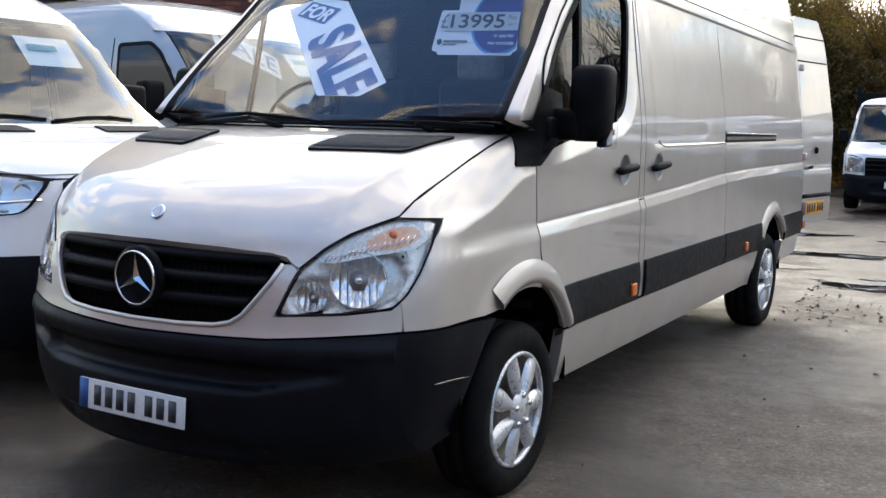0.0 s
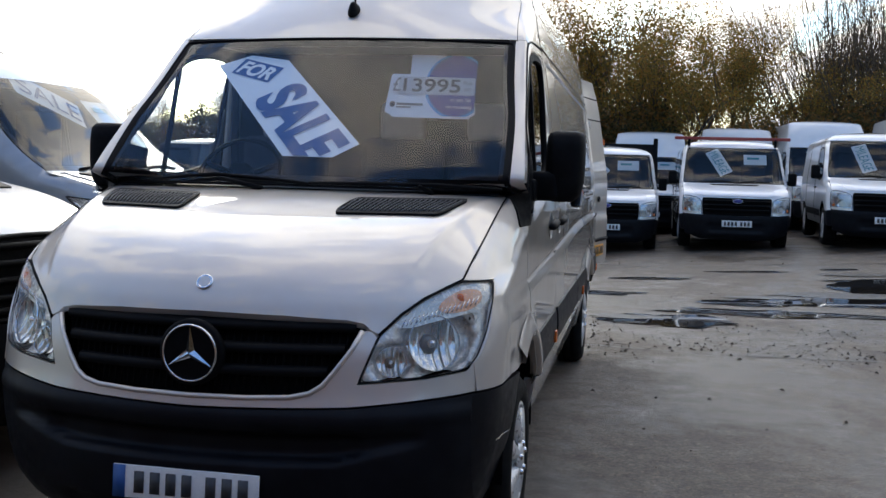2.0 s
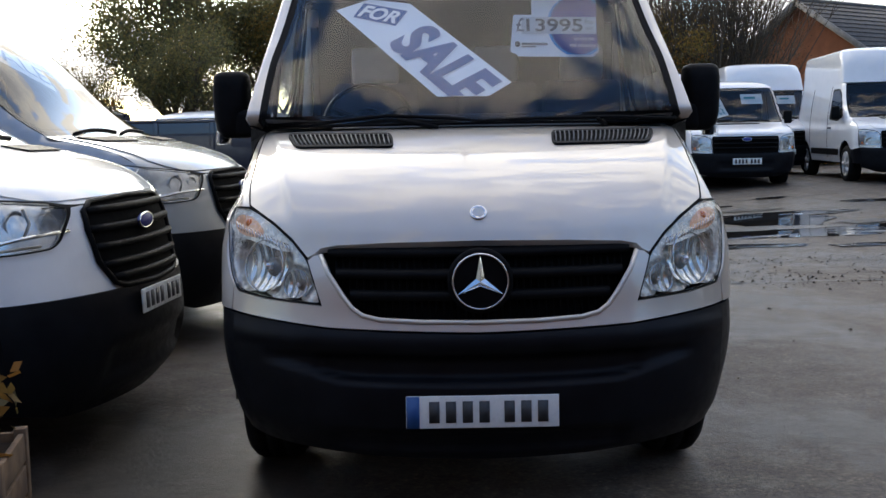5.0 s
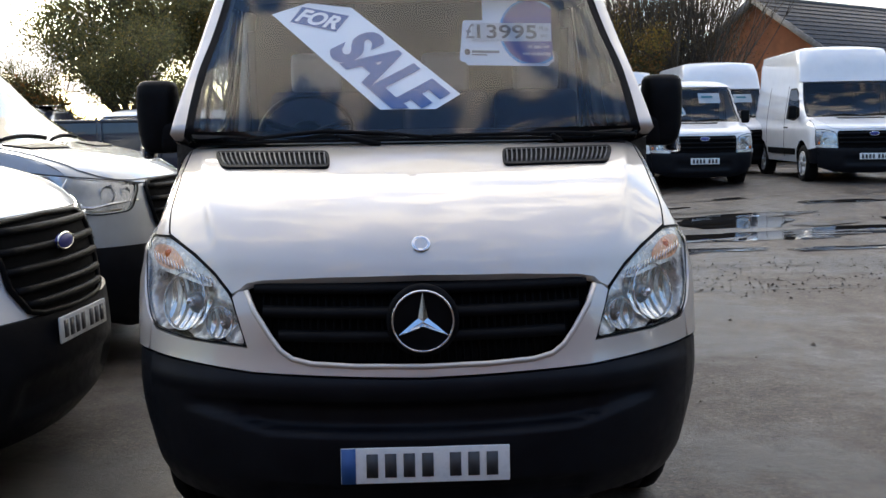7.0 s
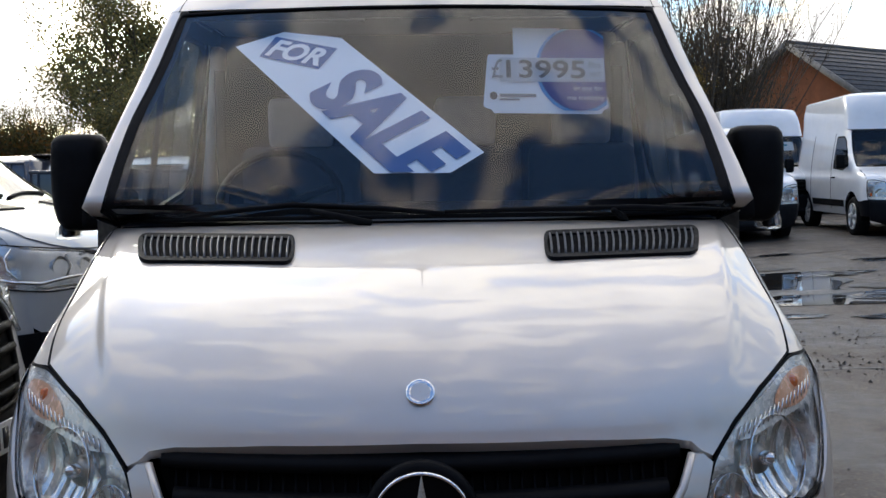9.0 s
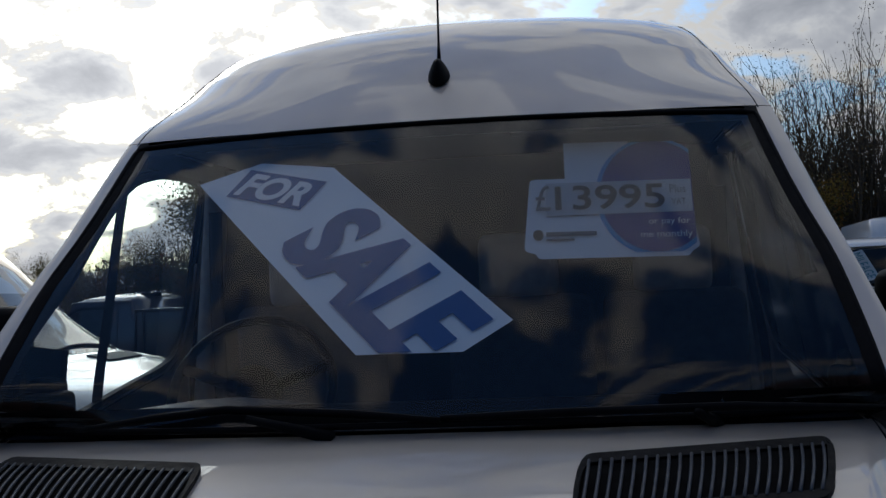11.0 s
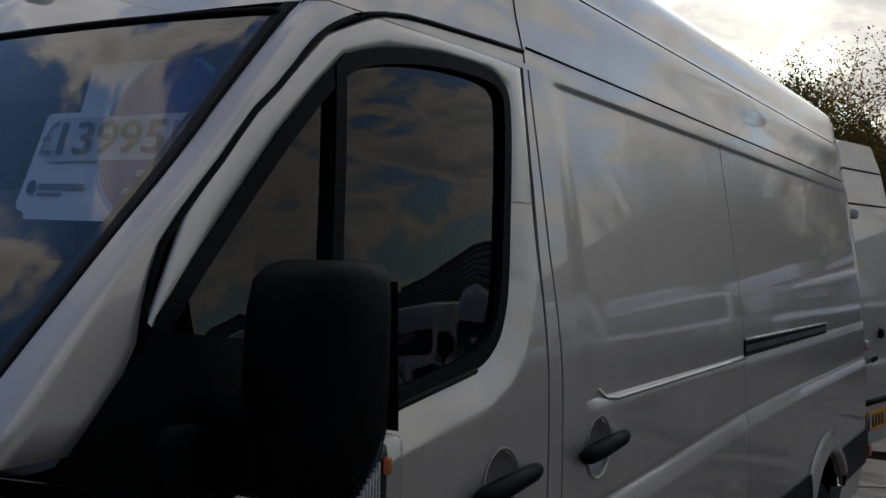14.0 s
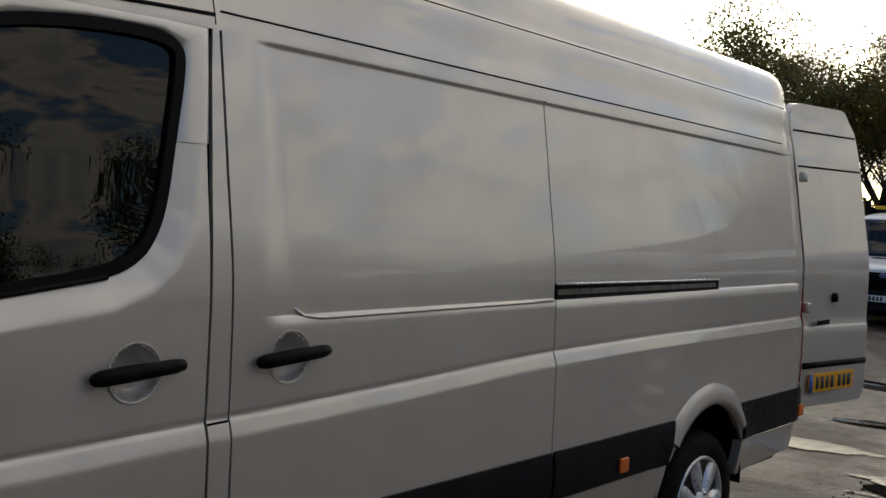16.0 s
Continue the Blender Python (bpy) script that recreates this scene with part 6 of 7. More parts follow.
def build_trees():
    gold = make_tree(3, 6.4, 0.10, 0.95, 4, 0.9, 3, LEAF_GOLD, 120, 0.027, 0.22, "bushy autumn tree with thinning golden-brown leaves")
    gold2 = make_thicket(8, 34, 6.2, LEAF_GOLD, 12, 0.036, 0.16, "slender many-stemmed tree with sparse yellow leaves")
    bare = make_thicket(15, 84, 7.6, LEAF_BROWN, 5, 0.024, 0.15, "almost bare shrub with many fine upright twigs")
    green = make_tree(22, 8.2, 0.2, 0.95, 4, 0.8, 4, LEAF_GREEN, 46, 0.046, 0.30, "large dull green tree with a dense crown")
    rng = random.Random(5)
    spots = []
    for k in range(9):
        x = -3.0 + 0.98 * k
        spots.append(((gold, gold2, gold)[k % 3], x + rng.uniform(-0.5, 0.5), 26.5 + rng.uniform(-1.2, 2.0), rng.uniform(0.95, 1.18)))
    spots += [(bare, 7.9, 25.6, 1.0), (bare, 6.4, 26.6, 0.95), (bare, 8.6, 27.4, 1.02), (bare, 7.2, 28.2, 1.0)]
    spots += [(green, -7.6, 25.5, 0.96), (green, -4.8, 27.0, 0.86), (bare, -10.8, 28.5, 0.62), (green, -10.6, 26.5, 0.50), (bare, -13.0, 29.0, 0.58), (green, -14.4, 28.0, 0.46), (gold2, -12.4, 25.5, 0.58), (gold, -16.5, 28.0, 0.60), (green, -18.5, 27.5, 0.50), (bare, -21.5, 31.0, 0.62), (green, -22.5, 27.0, 0.52)]
    spots += [(green, -6.2, 22.0, 0.58), (gold, -2.8, 25.0, 0.95)]
    spots += [(gold, 16.5, 44.0, 0.8), (gold2, 24.5, 27.5, 0.85)]
    spots += [((green, gold, green, gold)[k % 4], 19.5 + 1.2 * math.sin(2.1 * k), 19.0 - 2.4 * k, 0.8 + 0.12 * math.sin(1.7 * k)) for k in range(14)]
    for src, x, y, s in spots:
        copy_thing(src, pose(x, y, ground_z(x, y) - 0.1, 0, 0, rng.uniform(0, 360)) @ Matrix.Scale(s, 4))
    for src in (gold, gold2, bare, green):
        for o in (*src.children_recursive, src):
            bpy.data.objects.remove(o)
    # hedge and undergrowth under the trees
    nr = np.random.default_rng(4)
    for name, n, x0, x1, y0, y1, top in (("hedge", 80000, -3.5, 7.0, 23.8, 26.0, 3.9), ("hedge", 26000, 7.0, 13.5, 24.6, 26.2, 3.0), ("hedge", 70000, -26, -3.5, 25.0, 27.0, 3.0), ("hedge", 6000, 17.0, 30, 24.5, 27.5, 1.8)):
        x = nr.uniform(x0, x1, n)
        y = nr.uniform(y0, y1, n)
        tall = np.array([top * (0.78 + 0.42 * noise.noise((a * 0.55, 3.3, 0)) + 0.16 * noise.noise((a * 2.3, 1.3, 0))) for a in x])
        z = tall * nr.uniform(0, 1, n) ** 0.7
        pts = np.stack([x, y, z], 1)
        v, f = leaf_cloud(pts, 9, 1, 0.055, 0.06)
        tagged(new(name, mesh_from(name, v, f, LEAF_DARK)), "dense brown and dark green hedge", "hedge", kind="stuff")
        # added backing sheet that stops sky showing through the leaves
        b = bmesh.new()
        low = [b.verts.new((a, (y0 + y1) / 2 + 0.4, -0.3)) for a in steps(x0, x1, 0.5)]
        high = [b.verts.new((v.co.x, v.co.y, 0.70 * top * (0.78 + 0.42 * noise.noise((v.co.x * 0.55, 3.3, 0)) + 0.16 * noise.noise((v.co.x * 2.3, 1.3, 0))))) for v in low]
        for k in range(len(low) - 1):
            b.faces.new((low[k], low[k + 1], high[k + 1], high[k]))
        tagged(link_mesh("bank", b, LEAF_DARK), "leaf-coloured sheet added inside the hedge to block the sky", "bank", kind="structure")


LEAF_BROWN = foliage("withered_leaves", [(0.0, (0.05, 0.035, 0.018)), (0.6, (0.10, 0.07, 0.03)), (1.0, (0.16, 0.10, 0.035))])


def house():
    """A brick house with a tiled roof beyond the trees; its gable looks over the yard."""
    along, wide, eave, ridge = 22.0, 9.6, 3.28, 6.45
    m = Matrix.Translation((14.45, 38.0, 0)) @ Matrix.Rotation(radians(33), 4, "Z")
    h = root("house", m, "orange brick house with a dark tiled gable roof", "house")
    hw = wide / 2

    def wall(pts):
        b = bmesh.new()
        b.faces.new([b.verts.new(p) for p in pts])
        bmesh.ops.solidify(b, geom=b.faces[:], thickness=0.2)
        return b

    gable = wall([(0, -hw, -0.5), (0, hw, -0.5), (0, hw, eave), (0, 0, ridge), (0, -hw, eave)])
    g = part("gable_wall", gable, None, h, smooth=False)
    g.data.materials.append(GABLE)
    w = part("wall", wall([(0, -hw, -0.5), (along, -hw, -0.5), (along, -hw, eave), (0, -hw, eave)]), ORANGEBRICK, h, smooth=False)
    part("wall", wall([(0, hw, -0.5), (along, hw, -0.5), (along, hw, eave), (0, hw, eave)]), ORANGEBRICK, h, smooth=False)
    for s in (-1, 1):
        rf = part("roof_slope", box((along + 0.6, math.hypot(hw + 0.4, (ridge - eave) * (hw + 0.4) / hw), 0.10), (0, 0, 0)), ROOFTILE, h)
        ang = math.atan2(ridge - eave, hw) * -s
        rf.matrix_basis = Matrix.Translation((along / 2 - 0.1, s * (hw + 0.4) / 2, ridge - (ridge - eave) * (hw + 0.4) / hw / 2 + 0.06)) @ Matrix.Rotation(ang, 4, "X")
        L = math.hypot(hw + 0.4, (ridge - eave) * (hw + 0.4) / hw)
        for k in range(17):
            yk = -L / 2 + L * k / 17
            part("tile_course", box((along + 0.6, 0.03, 0.035), (0, yk, 0.065)), ROOFTILE, rf)
        b = box((0.06, L, 0.22), (-along / 2 - 0.32, 0, -0.03))
        part("barge_board", b, FENCE, rf)
    part("ridge_tiles", tube([(-0.4, 0, ridge + 0.10), (along + 0.2, 0, ridge + 0.10)], 0.11, 8), ROOFTILE, h)


def gable_material():
    mat = brick_wall_material("gable_brick", (0.70, 0.16, 0.045), (0.78, 0.21, 0.06), (0.58, 0.22, 0.10))
    for n in mat.node_tree.nodes:
        if n.bl_idname == "ShaderNodeMapping":
            n.inputs["Rotation"].default_value = (radians(90), 0, radians(90))
    return mat


GABLE = gable_material()


def workshop():
    """The yard's workshop: brick pier, black shutter, ochre gable under a dark roof edge."""
    w = root("workshop", pose(-7.7, 9.3, 0, 0, 0, 40) @ pose(8.22, -0.07, 0), "workshop with a dark brick pier, black shutter and ochre gable", "building")
    part("pier", box((1.35, 0.5, 4.3), (-8.90, 0.32, 2.15)), DARKBRICK, w, smooth=False)
    part("wall", box((0.35, 9.0, 4.2), (-8.42, 5.1, 2.1)), DARKBRICK, w, smooth=False)
    part("wall", box((3.0, 0.4, 4.3), (-16.2, 0.3, 2.15)), DARKBRICK, w, smooth=False)
    sh = part("roller_shutter", box((5.2, 0.06, 3.6), (-12.15, 0.30, 1.8)), SHUTTER, w, "black roller shutter", smooth=False)
    for k in range(22):
        part("shutter_slat", tube([(-14.7, 0.265, 0.1 + 0.16 * k), (-9.6, 0.265, 0.1 + 0.16 * k)], 0.05, 6, flat=1.2), SHUTTER, sh)
    part("lintel", box((6.0, 0.4, 0.7), (-12.2, 0.30, 3.95), 0.01), SHUTTER, w)
    b = bmesh.new()
    b.faces.new([b.verts.new(p) for p in ((-17.5, 0.12, 4.28), (-8.25, 0.12, 4.28), (-8.25, 0.12, 4.55), (-12.9, 0.12, 7.6), (-17.5, 0.12, 4.55))])
    bmesh.ops.solidify(b, geom=b.faces[:], thickness=0.2)
    part("gable", b, OCHRE, w, "ochre rendered gable", smooth=False)
    for x0, x1 in ((-7.45, -12.9), (-18.35, -12.9)):
        b = bmesh.new()
        z0, z1 = 4.30, 7.85
        pts = [(x0, -0.5, z0), (x1, -0.5, z1), (x1, 9.6, z1), (x0, 9.6, z0)]
        b.faces.new([b.verts.new(p) for p in pts])
        bmesh.ops.solidify(b, geom=b.faces[:], thickness=0.22)
        part("roof_slope", b, ROOFTILE, w, smooth=False)
        part("verge_board", tube([(x0, -0.56, z0 - 0.08), (x1, -0.56, z1 - 0.08)], 0.11, 4), FENCE, w)
    part("gutter_lamp", lathe([(0.07, 0.0), (0.09, 0.05), (0.09, 0.22), (0.0005, 0.26)], 16, "y", (-7.75, -0.85, 4.05)), FENCE, w)
    part("bracket", tube([(-7.75, -0.55, 4.30), (-7.75, -0.75, 4.12)], 0.03, 6), SHUTTER, w)
    post = root("yard_post", pose(-8.9, 7.3, 0), "white painted steel post beside the shutter", "post")
    part("shaft", tube([(0, 0, -0.05), (0, 0, 4.2)], 0.11, 12), WHITE, post)
    part("cap", lathe([(0.13, 4.18), (0.13, 4.22), (0.0005, 4.26)], 14, "z"), FENCE, post)
    # bricks of the pier that stand clear above the parked vans
    me = bpy.data.meshes.new("brick")
    b = box((0.213, 0.03, 0.064), bevel=0.004, seg=1)
    b.to_mesh(me)
    b.free()
    me.materials.append(BRICK)
    half = bpy.data.meshes.new("brick_end")
    b = box((0.103, 0.03, 0.064), bevel=0.004, seg=1)
    b.to_mesh(half)
    b.free()
    half.materials.append(BRICK)
    for row in range(32):
        z = 1.85 + 0.075 * row
        odd = row % 2
        for k in range(6):
            o = new("brick", me)
            o.parent = w
            o.location = (-9.56 + 0.1075 + 0.2235 * k + (0.112 if odd else 0), 0.064 + random.uniform(-0.003, 0.003), z)
        o = new("brick", half)
        o.parent = w
        o.location = (-9.56 + 0.0525 + (0 if odd else 0.2235 * 5 + 0.16 + 0.112), 0.064, z)


def rear_sky_block():
    """Unseen block added behind the camera: closes the yard, holds back sky light."""
    w = root("office_building", pose(0, -8.2, 0), "unseen dark brick block, added to hold back sky light", "building")
    part("wall", box((26, 0.35, 4.7), (-3, 0, 2.35)), DARKBRICK, w, smooth=False)
    part("flat_roof", box((27, 8, 0.25), (-3, -3.6, 4.8), 0.02), SHUTTER, w)
    for x in (-9, -4.5, 0, 4.5):
        wd = part("window", box((2.6, 0.06, 1.4), (x, 0.19, 1.7)), VOIDPANE, w, "dark pane on the added block")
        part("sill", box((2.8, 0.16, 0.08), (x, 0.24, 0.97), 0.01), FENCE, wd)


# panes of the added block behind the camera
VOIDPANE = surface("sky_block_pane", (0.008, 0.009, 0.010), (0.014, 0.015, 0.016), 0.05, scale=3, rough_var=0.02)

build_trees()
house()
workshop()
rear_sky_block()

# the hedge along the yard's open side, under its trees
def side_hedge():
    nr = np.random.default_rng(14)
    n = 60000
    y = nr.uniform(-16, 22, n)
    tall = np.array([3.6 * (0.8 + 0.4 * noise.noise((a * 0.5, 7.3, 0))) for a in y])
    pts = np.stack([nr.uniform(17.2, 18.6, n), y, tall * nr.uniform(0, 1, n) ** 0.7], 1)
    v, f = leaf_cloud(pts, 19, 1, 0.075, 0.06)
    tagged(new("hedge", mesh_from("hedge", v, f, LEAF_DARK)), "dense brown and dark green hedge", "hedge", kind="stuff")
    # upright backing sheet, added so no sky shows through this hedge
    b = bmesh.new()
    low = [b.verts.new((18.4, a, -0.3)) for a in steps(-16, 22, 1.0)]
    high = [b.verts.new((18.4, v.co.y, 2.7)) for v in low]
    for k in range(len(low) - 1):
        b.faces.new((low[k], low[k + 1], high[k + 1], high[k]))
    tagged(link_mesh("bank", b, LEAF_DARK), "leaf-coloured sheet added inside the hedge to block the sky", "bank", kind="structure")


side_hedge()


def crack(y0, x0, x1, width, seed):
    """An open joint in the yard's surface with crumbled edges."""
    b = bmesh.new()
    rows = []
    for x in steps(x0, x1, 0.06):
        y = y0 + 0.10 * noise.noise((x * 0.7, seed, 0)) + 0.02 * noise.noise((x * 6, seed, 2))
        w = width * max(0.15, 0.6 + 1.3 * noise.noise((x * 2.2, seed, 5)) + 0.5 * noise.noise((x * 9, seed, 8)))
        z = ground_z(x, y) + 0.007
        rows.append((b.verts.new((x, y - w / 2, z)), b.verts.new((x, y + w / 2, z))))
    for (a, c), (d, e) in zip(rows, rows[1:]):
        b.faces.new((a, d, e, c))
    tagged(link_mesh("ground_joint", b, MUD), "cracked joint line in the worn yard surface", "joint", kind="structure")


for cy, cx0, cx1, cw, cs in ((5.95, 0.6, 6.5, 0.04, 1.0), (7.45, 0.9, 9.0, 0.026, 2.0), (13.3, 2.0, 9.0, 0.05, 5.0)):
    crack(cy, cx0, cx1, cw, cs)


def grit():
    """Crumbs of stone and dead leaves over the yard."""
    rng = np.random.default_rng(31)
    n = 2600
    near = rng.random(n) < 0.85
    x = rng.uniform(0.9, 8.0, n)
    y = np.where(near, np.array([5.95, 6.5, 7.4])[rng.integers(0, 3, n)] + rng.normal(0, 0.22, n), rng.uniform(-2.5, 14.0, n))
    z = np.array([ground_z(a, c) for a, c in zip(x, y)])
    r = 0.003 + 0.017 * rng.random(n) ** 3
    tips = np.array([(1, 0, 0), (0, 1, 0), (-1, 0, 0), (0, -1, 0), (0.2, 0.1, 0.8)])
    jit = rng.uniform(0.6, 1.5, (n, 5, 1))
    ang = rng.uniform(0, 6.28, n)
    ca, sa = np.cos(ang)[:, None], np.sin(ang)[:, None]
    loc = tips[None] * jit * r[:, None, None]
    vx = x[:, None] + loc[:, :, 0] * ca - loc[:, :, 1] * sa
    vy = y[:, None] + loc[:, :, 0] * sa + loc[:, :, 1] * ca
    vz = z[:, None] + loc[:, :, 2] + 0.006
    verts = np.stack([vx, vy, vz], 2).reshape(-1, 3)
    tri = np.array([(0, 1, 4), (1, 2, 4), (2, 3, 4), (3, 0, 4)])
    faces = (np.arange(n)[:, None, None] * 5 + tri[None]).reshape(-1, 3)
    tagged(new("gravel", mesh_from("gravel", verts, faces, GRIT)), "scattered dark grit and crumbs of stone", "gravel", kind="stuff")


GRIT = foliage("grit", [(0.0, (0.035, 0.030, 0.024)), (0.6, (0.09, 0.075, 0.058)), (1.0, (0.20, 0.17, 0.135))])
grit()

# puddles and mud out in the yard
POOLS = [(1.75, 7.75, 0.62, 0.42), (2.6, 8.55, 0.9, 0.25), (4.6, 10.8, 0.65, 0.8), (5.3, 13.3, 0.25, 0.10), (4.2, 12.6, 0.25, 0.08), (4.3, 9.6, 1.5, 0.42), (2.6, 9.3, 0.55, 0.22), (6.1, 9.8, 0.9, 0.25), (4.9, 11.4, 1.0, 0.22), (2.9, 12.4, 0.5, 0.10), (6.8, 12.3, 0.9, 0.16), (3.4, 8.6, 0.9, 0.16), (7.4, 10.6, 0.8, 0.2), (1.5, 11.6, 0.5, 0.12), (5.2, 8.5, 0.7, 0.12), (0.7, 9.9, 0.7, 0.2), (-0.4, 12.2, 0.9, 0.25)]
for k, (px, py, prx, pry) in enumerate(POOLS):
    blob(px, py, prx, pry, 1.7 * k + 0.3, WATER, "puddle", "still rain puddle on the worn tarmac", 0.010)
for k, (px, py, prx, pry) in enumerate([(4.0, 10.1, 1.0, 0.25), (5.7, 10.4, 0.5, 0.16), (2.9, 9.8, 0.5, 0.12), (4.6, 12.0, 0.6, 0.12), (1.3, 7.9, 0.5, 0.16), (0.2, 8.6, 0.6, 0.2)]):
    blob(px, py, prx, pry, 2.3 * k + 5.1, MUD, "mud_patch", "dark wet mud patch", 0.012)


# ---- the other vans ----
def squat(z, add, start=1.95):
    return z if z <= start else z + add


def van_shell(kind, add):
    if kind == "older":
        zs = [0.2, 0.3, 0.45, 0.6, 0.68, 0.8, 0.95, 1.0, 1.05, 1.09, 1.13, 1.16, 1.19, 1.20, 1.86, 1.95, 2.02, 2.07]
        return Shell(([squat(z, add, 1.90) for z in zs], [0.10, 0.02, 0.0, 0.0, 0.02, 0.03, 0.06, 0.09, 0.18, 0.32, 0.50, 0.66, 0.80, 0.83, 1.45, 1.58 + add * 0.35, 1.85 + add * 0.5, 2.5 + add * 0.5]),
                     ([0.2, 1.0, 1.2, 1.9, 2.1 + add], [0.42, 0.42, 0.16, 0.16, 0.3]),
                     ([squat(z, add, 1.90) for z in (0.2, 0.4, 0.7, 0.95, 1.2, 1.5, 1.86, 1.95, 2.02, 2.07)], [0.90, 0.95, 0.985, 0.985, 0.975, 0.94, 0.885, 0.80 if not add else 0.82, 0.60, 0.10]), 4.8, taper=0.0)
    zs = [0.2, 0.32, 0.5, 0.72, 0.85, 1.0, 1.10, 1.17, 1.23, 1.29, 1.34, 1.37, 1.38, 2.05, 2.2, 2.3, 2.38, 2.42]
    return Shell((zs, [0.12, 0.02, -0.02, 0.0, 0.03, 0.06, 0.10, 0.18, 0.30, 0.50, 0.72, 0.88, 0.91, 1.72, 1.95, 2.2, 2.6, 3.2]),
                 ([0.2, 1.05, 1.35, 2.05, 2.42], [0.50, 0.50, 0.20, 0.18, 0.35]),
                 ([0.2, 0.4, 0.7, 1.0, 1.3, 1.5, 2.05, 2.2, 2.3, 2.38, 2.42], [0.92, 0.98, 1.02, 1.025, 1.01, 0.985, 0.90, 0.86, 0.78, 0.55, 0.10]), 5.4)


def make_van(kind, add, paint, label, group="", tail=None, cab_only=False, sign=None, plain_wheels=True):
    """A parked panel van (or bare cab) of the older or newer shape, nose at the origin, facing -y."""
    sh = van_shell(kind, add)
    newer = kind == "newer"
    if tail:
        sh.tail = tail
    if cab_only:
        sh.tail = 2.45
    v = root("parked_van" if not cab_only else "flatbed_truck", Matrix.Identity(4), label, "van" if not cab_only else "truck", group)
    zw0, zw1 = (1.385, 2.05) if newer else (1.205, 1.86)
    ztop = 2.05 if newer else 1.88 
    hub_f, hub_r, r = (1.0, 4.2 if newer else 3.9), None, 0.345
    fx = steps(-0.95, 0.95, 0.05)
    fz = steps(0.2, 1.0, 0.05) + steps(1.0, zw0, 0.012) + steps(zw0, zw1, 0.08)
    sy = steps(0, sh.tail, 0.12)
    szz = steps(0.3, 2.2, 0.08)
    ew = lambda z: sh.half(z) * 0.94
    zb = 0.72 if newer else 0.62
    # body: nose, sides, roof
    nosep = mirrored([(0, zb), (0.90 * sh.half(zb), zb)] + [(ew(z), z) for z in steps(zb + 0.05, zw0, 0.06)] + [(0, zw0)])
    b = patch(nosep, fx, fz, lambda x, z: sh.front(x, z), None, (0, -1, 0.6))
    rear_hub = 3.93 if not newer else 4.3
    if cab_only:
        rear_hub = None
    for s in (1, -1):
        edge = [(sh.depth(ew(z), z), z) for z in steps(zb, ztop, 0.06)]
        low = [(sh.tail, ztop), (sh.tail, 0.36)]
        arcs = []
        if rear_hub:
            arcs += [p for p in arc_points(rear_hub, 0.36, 0.40, 0, 180, 14)]
        fr = [p for p in arc_points(1.0, 0.36, 0.42, 0, 120, 14)]
        poly = edge + low + arcs + fr + [(0.62, zb)]
        bad = [poly[0]]
        for p in poly[1:]:
            if math.dist(p, bad[-1]) > 1e-3:
                bad.append(p)
        b = patch(bad, sy, szz, sh.side(s), None, (s, 0, 0), b)
    top = [ztop] + [z for z in ([2.1, 2.15, 2.2, 2.25, 2.3, 2.34, 2.37, 2.395, 2.41, 2.42] if newer else [1.90] + [1.90 + add * k / 4 for k in range(1, 4)] * (1 if add else 0) + [squat(z, add, 1.90) for z in (1.93, 1.96, 1.99, 2.02, 2.045, 2.06, 2.07)])]
    b = merge(b, sh.cap(sorted(set(top))))
    part("body", b, paint, v)
    part("rear_face", box((1.74, 0.03, ztop - 0.5), (0, sh.tail - 0.03, (ztop + 0.45) / 2)), paint, v)
    # underside coloured near-black for its shade
    part("underbody", box((1.5, sh.tail - 0.5, 0.2), (0, sh.tail / 2 + 0.2, 0.42)), VOID, v)
    # bonnet panel set proud of the nose
    z0 = 1.15 if newer else 0.985
    hd = mirrored([(0, 1.140), (0.55, 1.135), (0.68, 1.145), (0.78, 1.170), (0.86, 1.21), (0.875, 1.28), (0.86, 1.35), (0.84, zw0 - 0.012), (0, zw0 - 0.006)]) if newer else mirrored([(0, z0), (0.52, z0 - 0.01), (0.70, z0 + 0.015), (0.82, zw0 - 0.06), (0.83, zw0 - 0.012), (0, zw0 - 0.006)])
    part("bonnet", patch(hd, fx, fz, lambda x, z: sh.front(x, z) + Vector((0, -0.006, 0.006)), (0, 0.01, -0.012), (0, -1, 0.6)), paint, v)
    # glass
    ws = mirrored([(0, zw0)] + [(ew(z) - 0.01, z) for z in steps(zw0, zw1, 0.1)] + [(0, zw1)])
    g = part("windscreen", patch(ws, fx, fz, lambda x, z: sh.front(x, z, -0.002)), DARKGLASS, v, "windscreen reflecting the sky")
    g.visible_shadow = False
    inn = shrink(ws, 0.035)
    part("black_border", ring(ws, inn, lambda x, z: sh.front(x, z, 0.001), (0, -1, 0)), GASKET, g)
    part("cabin_back", patch([(-0.9, 0.7), (0.9, 0.7), (0.84, zw1), (-0.84, zw1)], [], [], lambda x, z: Vector((x, sh.nose(zw1) + 0.75, z)), None), CABIN, v)
    part("dashboard", patch([(-0.88, 0.0), (0.88, 0.0), (0.88, 0.55), (-0.88, 0.55)], [], [], lambda x, q: Vector((x, sh.nose(zw0) + 0.05 + q, zw0 - 0.01 - 0.12 * q)), None, (0, 0, 1)), CABIN, v)
    for x in (-0.45, 0.45):
        part("seat_back", box((0.46, 0.14, 0.7), (x, sh.nose(zw1) + 0.45, zw0 + 0.12), 0.05, 2), CLOTH, v)
